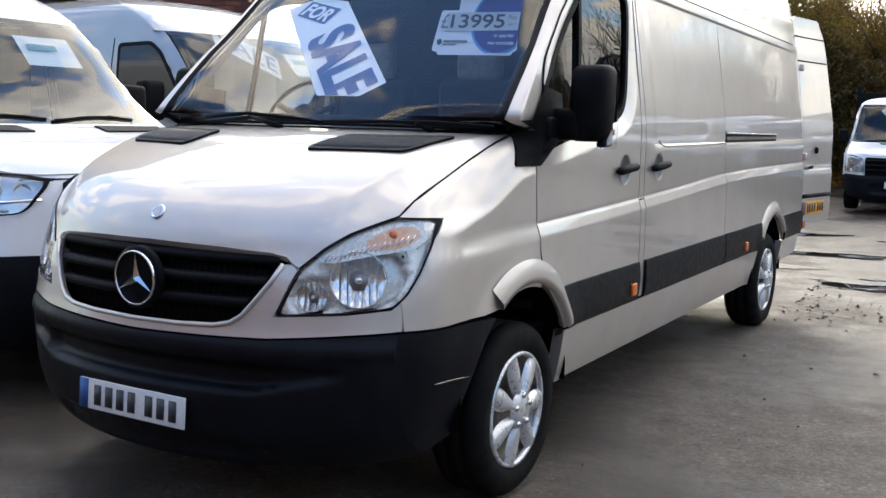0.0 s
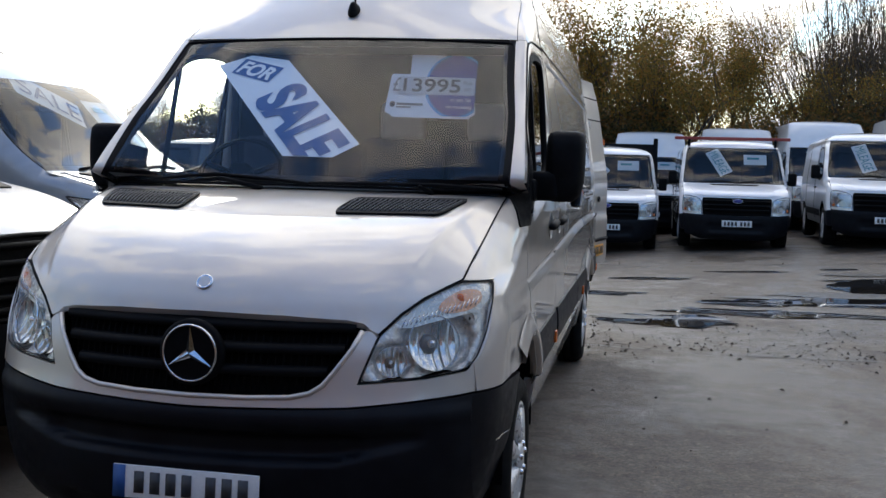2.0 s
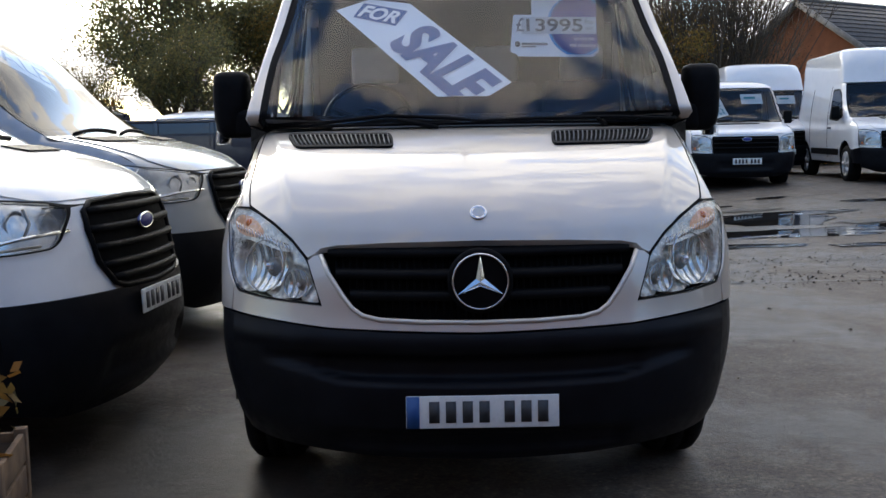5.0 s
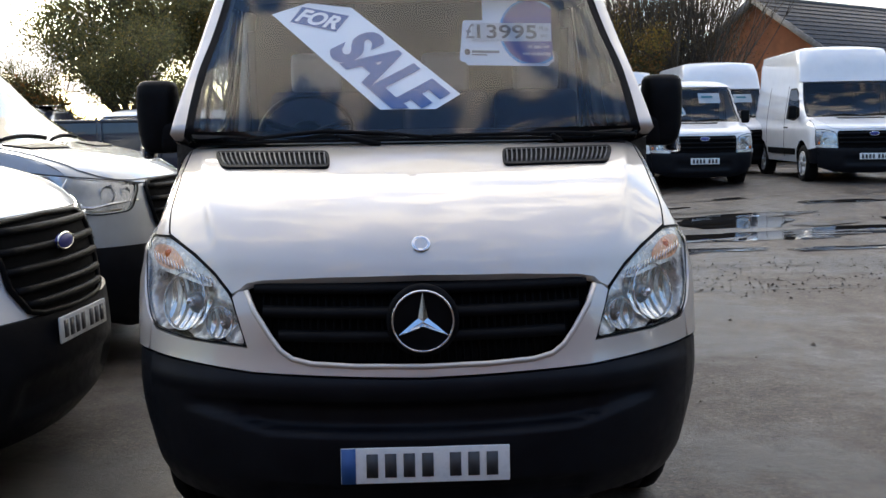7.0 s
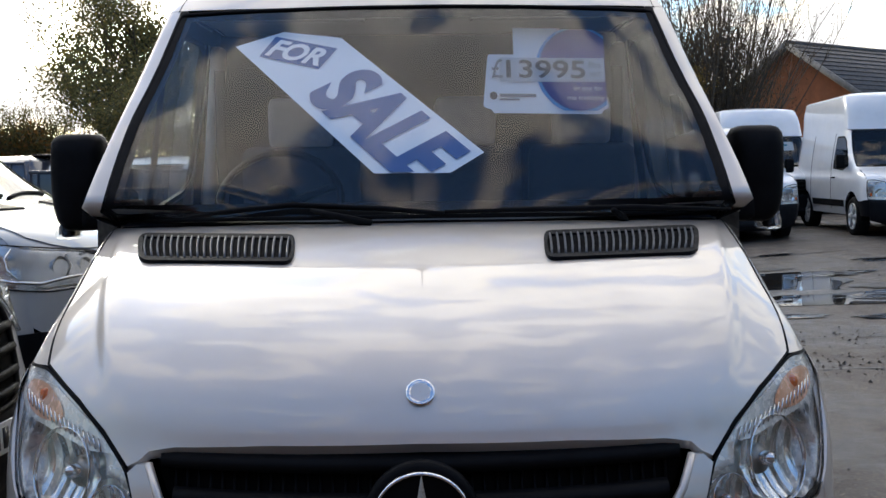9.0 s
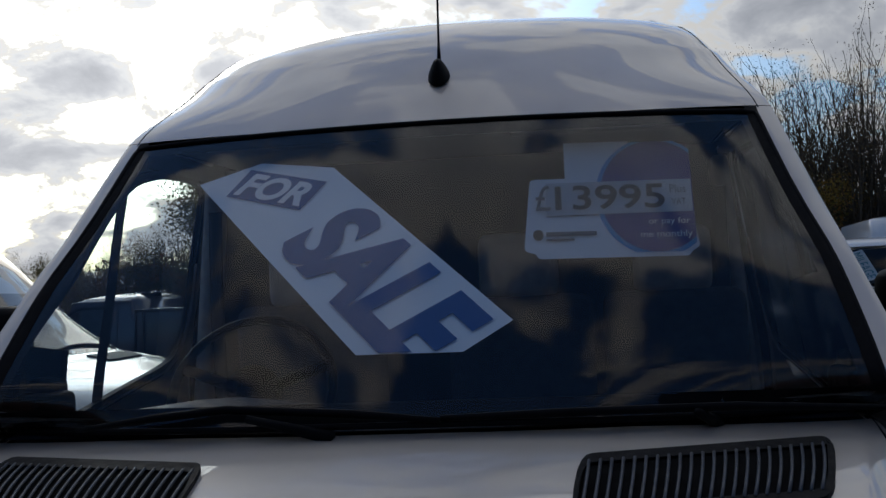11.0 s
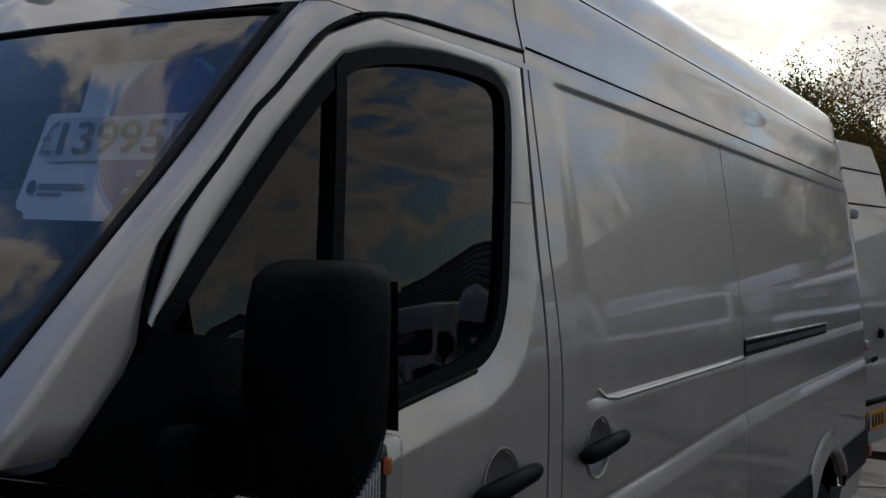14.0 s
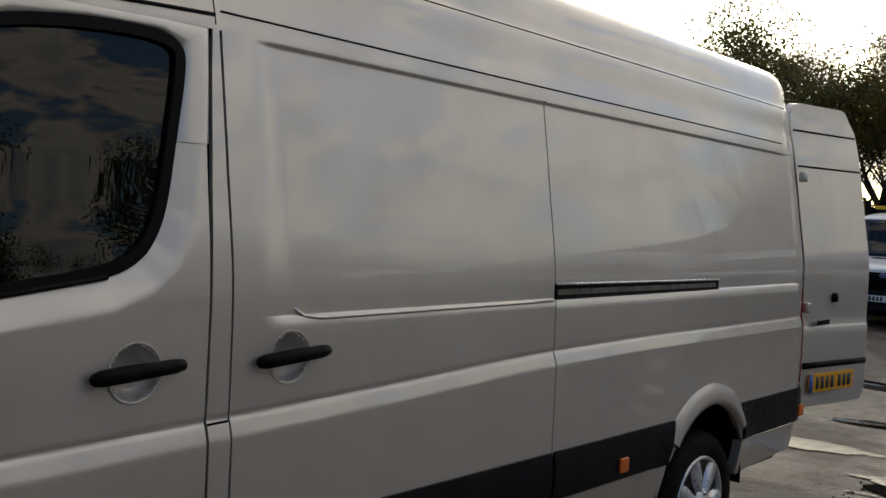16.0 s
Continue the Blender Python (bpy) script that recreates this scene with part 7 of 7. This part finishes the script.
    for s in (1, -1):
        yA = sh.depth(ew(zw0 + 0.1), zw0 + 0.1)
        wl = [(yA + 0.14, zw0 + 0.01), (yA + 0.75, zw0 - 0.03), (yA + 1.05, zw0 + 0.0), (yA + 1.08, zw1 - 0.09), (yA + 0.68, zw1 - 0.08), (yA + 0.55, zw1 - 0.16)]
        if not newer:
            wl = [(yA + 0.10, zw0 + 0.03), (yA + 0.45, zw0 - 0.06), (yA + 1.02, zw0 - 0.02), (yA + 1.02, zw1 - 0.09), (yA + 0.60, zw1 - 0.09), (yA + 0.45, zw1 - 0.16)]
        wl = rounded(wl, 0.05, 3)
        part("window_frame", ring(wl, shrink(wl, 0.03), sh.side(s, 0.006), (s, 0, 0), (-s * 0.01, 0, 0)), GASKET, v)
        pn = part("side_window", patch(wl, sy, szz, sh.side(s, 0.004), None, (s, 0, 0)), VOIDGLASS, v, "dark side window")
        # lamps
        if newer:
            lp = [(0.160, 0.98), (0.175, 0.948), (0.28, 0.937), (0.46, 0.965), (0.58, 1.02), (0.86, 1.225), (0.60, 1.205), (0.36, 1.17), (0.22, 1.140), (0.170, 1.118), (0.158, 1.07)]
        else:
            lp = [(0.60, 0.635), (0.615, 0.90), (0.68, 0.955), (0.84, 0.990), (0.935, 0.985), (0.945, 0.80), (0.93, 0.650)]
        if newer:
            pl = rounded(lp, 0.04, 3)
            skin = lambda off: (lambda y, z: sh.side(s, off)(y, z) + Vector((0, -off, 0)))
            face, cuts, way, turn_in = skin, steps(0, 1, 0.04), (s, -1, 0), (-s * 0.02, 0.02, 0)
        else:
            pl = rounded([(s * x, z) for x, z in lp], 0.03, 3)
            skin = lambda off: (lambda x, z: sh.front(x, z, -off))
            face, cuts, way, turn_in = skin, steps(-0.96, 0.96, 0.04), (0, -1, 0), (0, 0.03, 0)
        lens = part("headlight", patch(pl, cuts, fz, face(0.012), turn_in, way), CLEAR, v, "clear headlight")
        lens.visible_shadow = False
        part("lamp_bowl", patch(shrink(pl, 0.006), cuts, fz, face(0.004), None, way), LAMPSHADE, lens)
        part("lamp_rim", ring(pl, shrink(pl, 0.007), face(0.014), way), GASKET, lens)
        for cx, cz, rr in (((0.80, 1.065, 0.052), (0.66, 1.06, 0.04)) if newer else ((0.77, 0.76, 0.075), (0.80, 0.90, 0.045))):
            o = part("reflector", lathe([(rr, -0.004), (rr * 0.98, 0.0), (rr * 0.6, 0.010), (0.0005, 0.014)], 24, "y"), REFLECTOR, lens)
            o.matrix_basis = Matrix.Translation((s * cx, sh.depth(cx, cz) - 0.006, cz)) @ Matrix.Rotation(s * 0.35, 4, "Z")
        if newer:
            for line, thick, stuff in ((((0.15, 1.015), (0.24, 1.005), (0.32, 0.985), (0.42, 1.0), (0.55, 1.03)), 0.009, CHROME), (((0.40, 1.0), (0.45, 1.06), (0.46, 1.12), (0.44, 1.165)), 0.006, CHROME), (((0.24, 1.01), (0.235, 1.06), (0.26, 1.12)), 0.006, STEEL), (((0.2, 0.965), (0.3, 0.96), (0.45, 0.985)), 0.006, STEEL), (((0.56, 1.05), (0.66, 1.12), (0.76, 1.175)), 0.010, CHROME)):
                part("lamp_step", tube([face(0.006)(y, z) for y, z in line], thick, 6), stuff, lens)
            part("bonnet_joint", tube([sh.side(s, 0.003)(y, z) for y, z in ((0.21, 1.125), (0.165, 1.115), (0.13, 1.112))] + [sh.front(s * x, 1.112, -0.002) for x in (0.66, 0.58, 0.50)], 0.006, 5), GASKET, v)
        else:
            part("lamp_bezel", patch([(s * 0.62, 0.65), (s * 0.925, 0.665), (s * 0.93, 0.70), (s * 0.62, 0.69)], fx, fz, lambda x, z: sh.front(x, z, -0.008)), LAMPGREY, lens)
            part("lamp_bezel", patch([(s * 0.69, 0.93), (s * 0.93, 0.955), (s * 0.93, 0.975), (s * 0.84, 0.975), (s * 0.70, 0.945)], fx, fz, lambda x, z: sh.front(x, z, -0.008)), LAMPGREY, lens)
            part("indicator", lathe([(0.022, -0.012), (0.012, -0.016), (0.0005, -0.017)], 14, "y", (s * 0.885, sh.depth(0.885, 0.74), 0.74)), AMBER, lens)
        # mirror
        my = yA + (0.42 if newer else 0.18)
        mi = part("door_mirror", box((0.20, 0.13, 0.30) if newer else (0.16, 0.11, 0.25), (s * (sh.half(zw0) + (0.15 if newer else 0.12)), my, zw0 + (0.12 if newer else 0.10)), 0.045, 3), PLASTIC, v, "black door mirror")
        part("mirror_arm", box((0.14, 0.07, 0.06), (s * (sh.half(zw0) + 0.03), my + 0.01, zw0 + 0.03), 0.015), PLASTIC, mi)
        part("mirror_glass", patch([(s * (sh.half(zw0) + 0.07), zw0 + 0.03), (s * (sh.half(zw0) + 0.18), zw0 + 0.03), (s * (sh.half(zw0) + 0.18), zw0 + 0.19), (s * (sh.half(zw0) + 0.07), zw0 + 0.19)], [], [], lambda x, z: Vector((x, my + 0.068, z)), None, (0, 1, 0)), MIRROR, mi)
        part("door_handle", tube([sh.side(s, 0.02)(y, 1.02) for y in (yA + 0.85, yA + 0.95, yA + 1.05)], 0.016, 6), PLASTIC, v)
        for yy in (yA + 1.14, min(yA + 2.5, sh.tail - 0.3)):
            part("door_joint", tube([sh.side(s, 0.001)(yy, z) for z in steps(0.45, ztop - 0.05, 0.15)], 0.005, 4), GASKET, v)
        wheel(v, s * 0.86, 1.0, r, r, s, 0.22, 6, True)
        if rear_hub:
            wheel(v, s * 0.86, rear_hub, r, r, s, 0.22, 6, True)
        for cy in (1.0, rear_hub) if rear_hub else (1.0,):
            # arch lining, its shade painted in as near-black
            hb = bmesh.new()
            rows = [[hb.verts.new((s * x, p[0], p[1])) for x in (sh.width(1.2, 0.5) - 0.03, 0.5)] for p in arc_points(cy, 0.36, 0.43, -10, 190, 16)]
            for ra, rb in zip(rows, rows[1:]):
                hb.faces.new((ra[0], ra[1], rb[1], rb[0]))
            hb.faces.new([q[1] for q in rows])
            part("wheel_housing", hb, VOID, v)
        part("side_moulding", patch([(1.46, 0.50), (rear_hub - 0.48 if rear_hub else sh.tail - 0.05, 0.50), (rear_hub - 0.48 if rear_hub else sh.tail - 0.05, 0.62), (1.44, 0.62)], sy, [], sh.side(s, 0.014), (-s * 0.012, 0, 0), (s, 0, 0)), PLASTIC, v)
    # bumper
    bt = zb + (0.01 if newer else 0.018)
    bp = mirrored([(0, bt), (0.6, bt + 0.01), (0.93 * sh.half(bt), bt + 0.015), (0.93 * sh.half(0.4), 0.30), (0.6, 0.21), (0, 0.20)])
    bb = patch(bp, fx, steps(0.24, bt, 0.03), lambda x, z: sh.front(x, z, -0.016 + 0.03 * smooth01((0.5 - abs(x)) / 0.05) * smooth01((z - 0.34) / 0.03) * smooth01((0.50 - z) / 0.03)), (0, 0.03, 0))
    for s in (1, -1):
        e = [(sh.depth(0.93 * sh.half(z), z) - 0.016, z) for z in steps(0.36, bt + 0.015, 0.05)]
        a2 = [p for p in arc_points(1.0, 0.36, 0.44, 118, 178, 8) if p[1] < bt]
        bb = patch(e + a2, sy, [], sh.side(s, 0.014), (-s * 0.02, 0, 0), (s, 0, 0), bb)
    part("front_bumper", bb, GREYPLASTIC, v, "dark plastic front bumper")
    # grille
    if newer:
        gp = mirrored([(0, 1.135), (0.38, 1.125), (0.455, 1.09), (0.475, 1.01), (0.455, 0.87), (0.38, 0.765), (0.30, 0.745), (0, 0.735)])
        bars = ((1.09, 0.44), (1.01, 0.47), (0.93, 0.46), (0.85, 0.43), (0.79, 0.38))
    else:
        gp = mirrored([(0, 0.955), (0.585, 0.955), (0.605, 0.91), (0.592, 0.625), (0, 0.615)])
        bars = ((0.90, 0.58), (0.82, 0.58), (0.74, 0.57))
    gr = part("grille", patch(gp, fx, fz, lambda x, z: sh.front(x, z, -0.008), (0, 0.02, 0)), VOID, v, "black barred grille")
    for zc, w in bars:
        part("rib", tube([sh.front(x, zc, -0.018) for x in steps(-w, w, w / 5)], 0.017 if newer else 0.020, 6, flat=1.1), PLASTIC, gr)
    if newer:
        part("grille_frame", tube([sh.front(x, z, -0.014) for x, z in dense(gp, 0.08)], 0.014, 6, True), PLASTIC, gr)
    part("emblem", lathe([(0.085, 0.0), (0.085, -0.012), (0.07, -0.018), (0.0005, -0.02)], 28, "y", (0, 0, 0)), INKNAVY, gr, "blue oval badge").matrix_basis = Matrix.Translation((0, sh.nose(1.015 if newer else 0.90) - 0.028, 1.015 if newer else 0.90)) @ Matrix.Diagonal((1, 1, 0.42, 1))
    ez = 1.015 if newer else 0.90
    part("emblem_rim", tube([(0.083 * math.cos(a), sh.nose(ez) - 0.040, ez + 0.035 * math.sin(a)) for a in (2 * math.pi * k / 24 for k in range(24))], 0.006, 5, True), CHROME, gr)
    zp = 0.66 if newer else 0.50
    plate_bars("number_plate", v, 0.52, 0.111, pose(0.0, sh.nose(zp) - 0.030, zp, -2), PLATEWHITE, 7, None, False)
    # vents and wipers on the scuttle
    zv = zw0 - 0.025
    if newer:
        for s in (1, -1):
            q = [(s * 0.24, zv - 0.022), (s * 0.70, zv - 0.022), (s * 0.78, zv + 0.002), (s * 0.26, zv + 0.006)]
            part("bonnet_vent", patch(q, fx, steps(1.32, 1.37, 0.004), lambda x, z: sh.front(x, z) + Vector((0, -0.014, 0.014)), (0, 0, -0.01), (0, -1, 1)), PLASTIC, v)
    else:
        q = mirrored([(0, zv - 0.012), (0.40, zv - 0.012), (0.44, zv + 0.003), (0, zv + 0.005)])
        part("bonnet_vent", patch(q, fx, steps(1.14, 1.20, 0.004), lambda x, z: sh.front(x, z) + Vector((0, -0.014, 0.014)), (0, 0, -0.01), (0, -1, 1)), PLASTIC, v)
    for x0, x1 in ((-0.66, 0.0), (0.02, 0.66)):
        part("wiper", tube([sh.front(x, zw0 + 0.015 + 0.03 * math.sin((x - x0) * 4), -0.02) for x in steps(x0, x1, 0.13)], 0.010, 5), PLASTIC, v)
    return v, sh


VOIDGLASS = surface("dark_window", (0.006, 0.007, 0.008), (0.012, 0.013, 0.014), 0.04, scale=3, rough_var=0.01)


def windscreen_cards(v, sh, kind, word, steep):
    """Sale strip and price card behind a parked van's windscreen."""
    z0, z1 = (1.385, 2.05) if kind == "newer" else (1.205, 1.86)
    if word:
        def place(a, c):
            return (-0.50 + a * 0.54 * math.cos(steep) + c * 0.26 * math.sin(steep), z0 + 0.56 - a * 0.50 * math.sin(steep) + c * 0.26 * math.cos(steep) * 0.8)
        b = sliced(flat_poly([(0, 0), (1, 0), (1, 1), (0, 1)]), 0, [0.25, 0.5, 0.75])
        for q in b.verts:
            q.co = sh.front(*place(q.co.x, q.co.y), 0.012)
        s = part("sale_strip", b, CARD, v, "white windscreen strip with blue-green lettering")
        b = fitted(word, 0.06, 0.94, 0.18, 0.82)
        for q in b.verts:
            q.co = sh.front(*place(q.co.x, q.co.y), 0.004)
        part("word", b, TEAL if len(word) > 4 else INKBLUE, s)
    b = flat_poly([(0.20, z0 + 0.36), (0.62, z0 + 0.36), (0.62, z0 + 0.55), (0.20, z0 + 0.55)])
    for q in b.verts:
        q.co = sh.front(q.co.x, q.co.y, 0.012)
    c = part("price_card", b, CARD, v, "white price card")
    b = flat_poly([(0.26, z0 + 0.46), (0.48, z0 + 0.46), (0.48, z0 + 0.50), (0.26, z0 + 0.50)])
    for q in b.verts:
        q.co = sh.front(q.co.x, q.co.y, 0.006)
    part("bar", b, TEAL, c)


def place_at(v, x, y, turn, dz=0.0):
    v.matrix_basis = pose(x, y, ground_z(x, y) + dz, 0, 0, turn)
    return v


ROW = "white vans parked across the yard"
# two newer vans nosed in beside the silver one
near, nsh = make_van("newer", 0.0, WHITE, "white panel van with a black barred grille, parked nose in")
windscreen_cards(near, nsh, "newer", None, 0)
place_at(near, -1.55, 1.47, 85.5)
near.matrix_basis = near.matrix_basis @ Matrix.Scale(1.025, 4)
pale, psh = make_van("newer", 0.0, PALE, "pale silver panel van parked beside the white one")
windscreen_cards(pale, psh, "newer", "SALE", 0.5)
place_at(pale, -1.62, 4.35, 85.5)
pale.matrix_basis = pale.matrix_basis @ Matrix.Scale(1.06, 4)

# the row of older vans facing the yard
v3, s3 = make_van("older", 0.0, WHITE, "white low-roof panel van with a mileage strip behind glass", ROW)
windscreen_cards(v3, s3, "older", "MILEAGE", 1.25)
place_at(v3, 5.45, 15.05, -2)
v4, s4 = make_van("older", 0.55, WHITE, "white high-roof panel van on a long wheelbase", ROW)
place_at(v4, 8.35, 14.6, -6)
v2, s2 = make_van("older", 0.0, WHITE, "white van with a red bar across its roof", ROW)
windscreen_cards(v2, s2, "older", "MILEAGE", 1.05)
part("roof_bar", box((2.15, 0.05, 0.06), (0, 1.62, 2.06), 0.01), REDBAR, v2, "red painted roof bar")
for x in (-0.8, 0.8):
    part("bar_foot", box((0.05, 0.05, 0.20), (x, 1.62, 1.96), 0.01), PLASTIC, v2)
place_at(v2, 3.0, 15.6, 1)
high, sh5 = make_van("older", 0.50, WHITE, "white high-roof van standing behind the front row", ROW)
windscreen_cards(high, sh5, "older", "SALE", 0.75)
place_at(high, 7.3, 18.6, -3)
for x, y, turn in ((5.55, 20.6, 2), (3.55, 21.8, 0), (1.45, 21.4, 1), (11.6, 16.0, -5), (14.4, 16.2, -4), (17.2, 15.8, -8), (-5.9, 16.5, -20)):
    copy_thing(high if x not in (14.4, -5.9) else v3, pose(x, y, ground_z(x, y), 0, 0, turn))
for k, y in enumerate((11.4, 8.5, 5.6, 2.7, -0.2, -3.1)):
    copy_thing(v4 if k % 3 == 1 else v3, pose(12.6 + 0.25 * (k % 2), y, ground_z(12.6, y), 0, 0, -90 + 2 * (k % 2)))


def flatbed(label, x, y, turn, bar, lamp, word):
    t, sh = make_van("older", 0.0, WHITE, label, ROW, cab_only=True)
    windscreen_cards(t, sh, "older", word, 0.8)
    part("headboard", box((2.0, 0.06, 1.35), (0, 2.62, 1.45), 0.01), PLASTIC, t, "black steel headboard")
    for s in (1, -1):
        part("headboard_post", box((0.09, 0.09, 1.5), (s * 1.0, 2.62, 1.5), 0.01), PLASTIC, t)
        part("drop_side", box((0.04, 2.7, 0.40), (s * 1.02, 4.0, 1.0), 0.01), PLASTIC, t)
        wheel(t, s * 0.82, 3.95, 0.345, 0.345, s, 0.24, 6, True)
    part("bed", box((2.0, 2.7, 0.12), (0, 4.0, 0.78), 0.01), STEEL, t)
    part("chassis", box((0.8, 5.0, 0.2), (0, 2.9, 0.55)), VOID, t)
    if lamp:
        l = part("beacon", box((0.36, 0.14, 0.12), (-0.25, 1.75, 2.12), 0.03, 3), AMBER, t, "orange beacon light bar")
        part("beacon_foot", box((0.28, 0.10, 0.05), (-0.25, 1.75, 2.06)), PLASTIC, l)
    if bar:
        part("light_bar", box((1.5, 0.10, 0.07), (0, 2.2, 2.12), 0.02), OCHRE, t, "yellow roof bar")
    return place_at(t, x, y, turn)


flatbed("white flatbed truck with an orange beacon and black headboard", 0.68, 16.1, 3, False, True, "SALE")
flatbed("white flatbed truck with a yellow roof bar and black headboard", -2.5, 19.0, 4, True, False, None)


def pickup():
    """A dark tipper truck standing side on beyond the pale van."""
    t, sh = make_van("older", -0.10, NAVY, "dark blue tipper truck with high steel sides, side on", cab_only=True)
    for s in (1, -1):
        part("bed_side", box((0.05, 2.6, 0.86), (s * 1.0, 3.85, 1.26), 0.012), NAVY, t)
        part("top_rail", box((0.07, 2.64, 0.05), (s * 1.0, 3.85, 1.70), 0.015), NAVY, t)
        for y in (2.62, 3.45, 4.28, 5.1):
            part("side_post", box((0.05, 0.07, 0.84), (s * 1.04, y, 1.26), 0.01), NAVY, t)
        wheel(t, s * 0.82, 4.0, 0.345, 0.345, s, 0.24, 6, True)
    part("bed", box((1.96, 2.6, 0.10), (0, 3.85, 0.80)), VOID, t)
    part("chassis", box((0.8, 4.6, 0.22), (0, 2.8, 0.58)), VOID, t)
    for y in (2.55, 5.16):
        part("end_board", box((1.96, 0.05, 0.84), (0, y, 1.26), 0.01), NAVY, t)
    place_at(t, -7.7, 12.7, -92)


pickup()


# ---- timber planter by the near van ----
def planter():
    p = root("planter", pose(-1.86, -0.10, 0, 0, 0, 12), "slatted timber planter with a brown withered plant", "planter")
    for z in (0.07, 0.19, 0.31):
        for s in (1, -1):
            part("slat", box((0.46, 0.022, 0.105), (0, s * 0.22, z), 0.004), TIMBER, p)
            part("slat", box((0.022, 0.42, 0.105), (s * 0.22, 0, z), 0.004), TIMBER, p)
    for sx in (1, -1):
        for s2_ in (1, -1):
            part("corner_post", box((0.045, 0.045, 0.38), (sx * 0.215, s2_ * 0.215, 0.19), 0.005), TIMBER, p)
    part("soil", box((0.40, 0.40, 0.04), (0, 0, 0.31)), MUD, p)
    pts = [Vector((random.uniform(-0.16, 0.16), random.uniform(-0.16, 0.16), random.uniform(0.36, 0.62))) for _ in range(60)]
    v, f = leaf_cloud(pts, 2, 5, 0.035, 0.05)
    o = new("plant", mesh_from("plant", v, f, LEAF_DARK))
    o.parent = p
    tagged(o, label="withered brown leaves", kind="stuff")
    b = None
    for k in range(9):
        a = 0.7 * k
        b = tube([(0.03 * math.cos(a), 0.03 * math.sin(a), 0.31), (0.09 * math.cos(a), 0.09 * math.sin(a), 0.46), (0.16 * math.cos(a), 0.16 * math.sin(a), 0.60)], [0.006, 0.004, 0.002], 5, bm=b)
    part("stems", b, BARK, p)


planter()
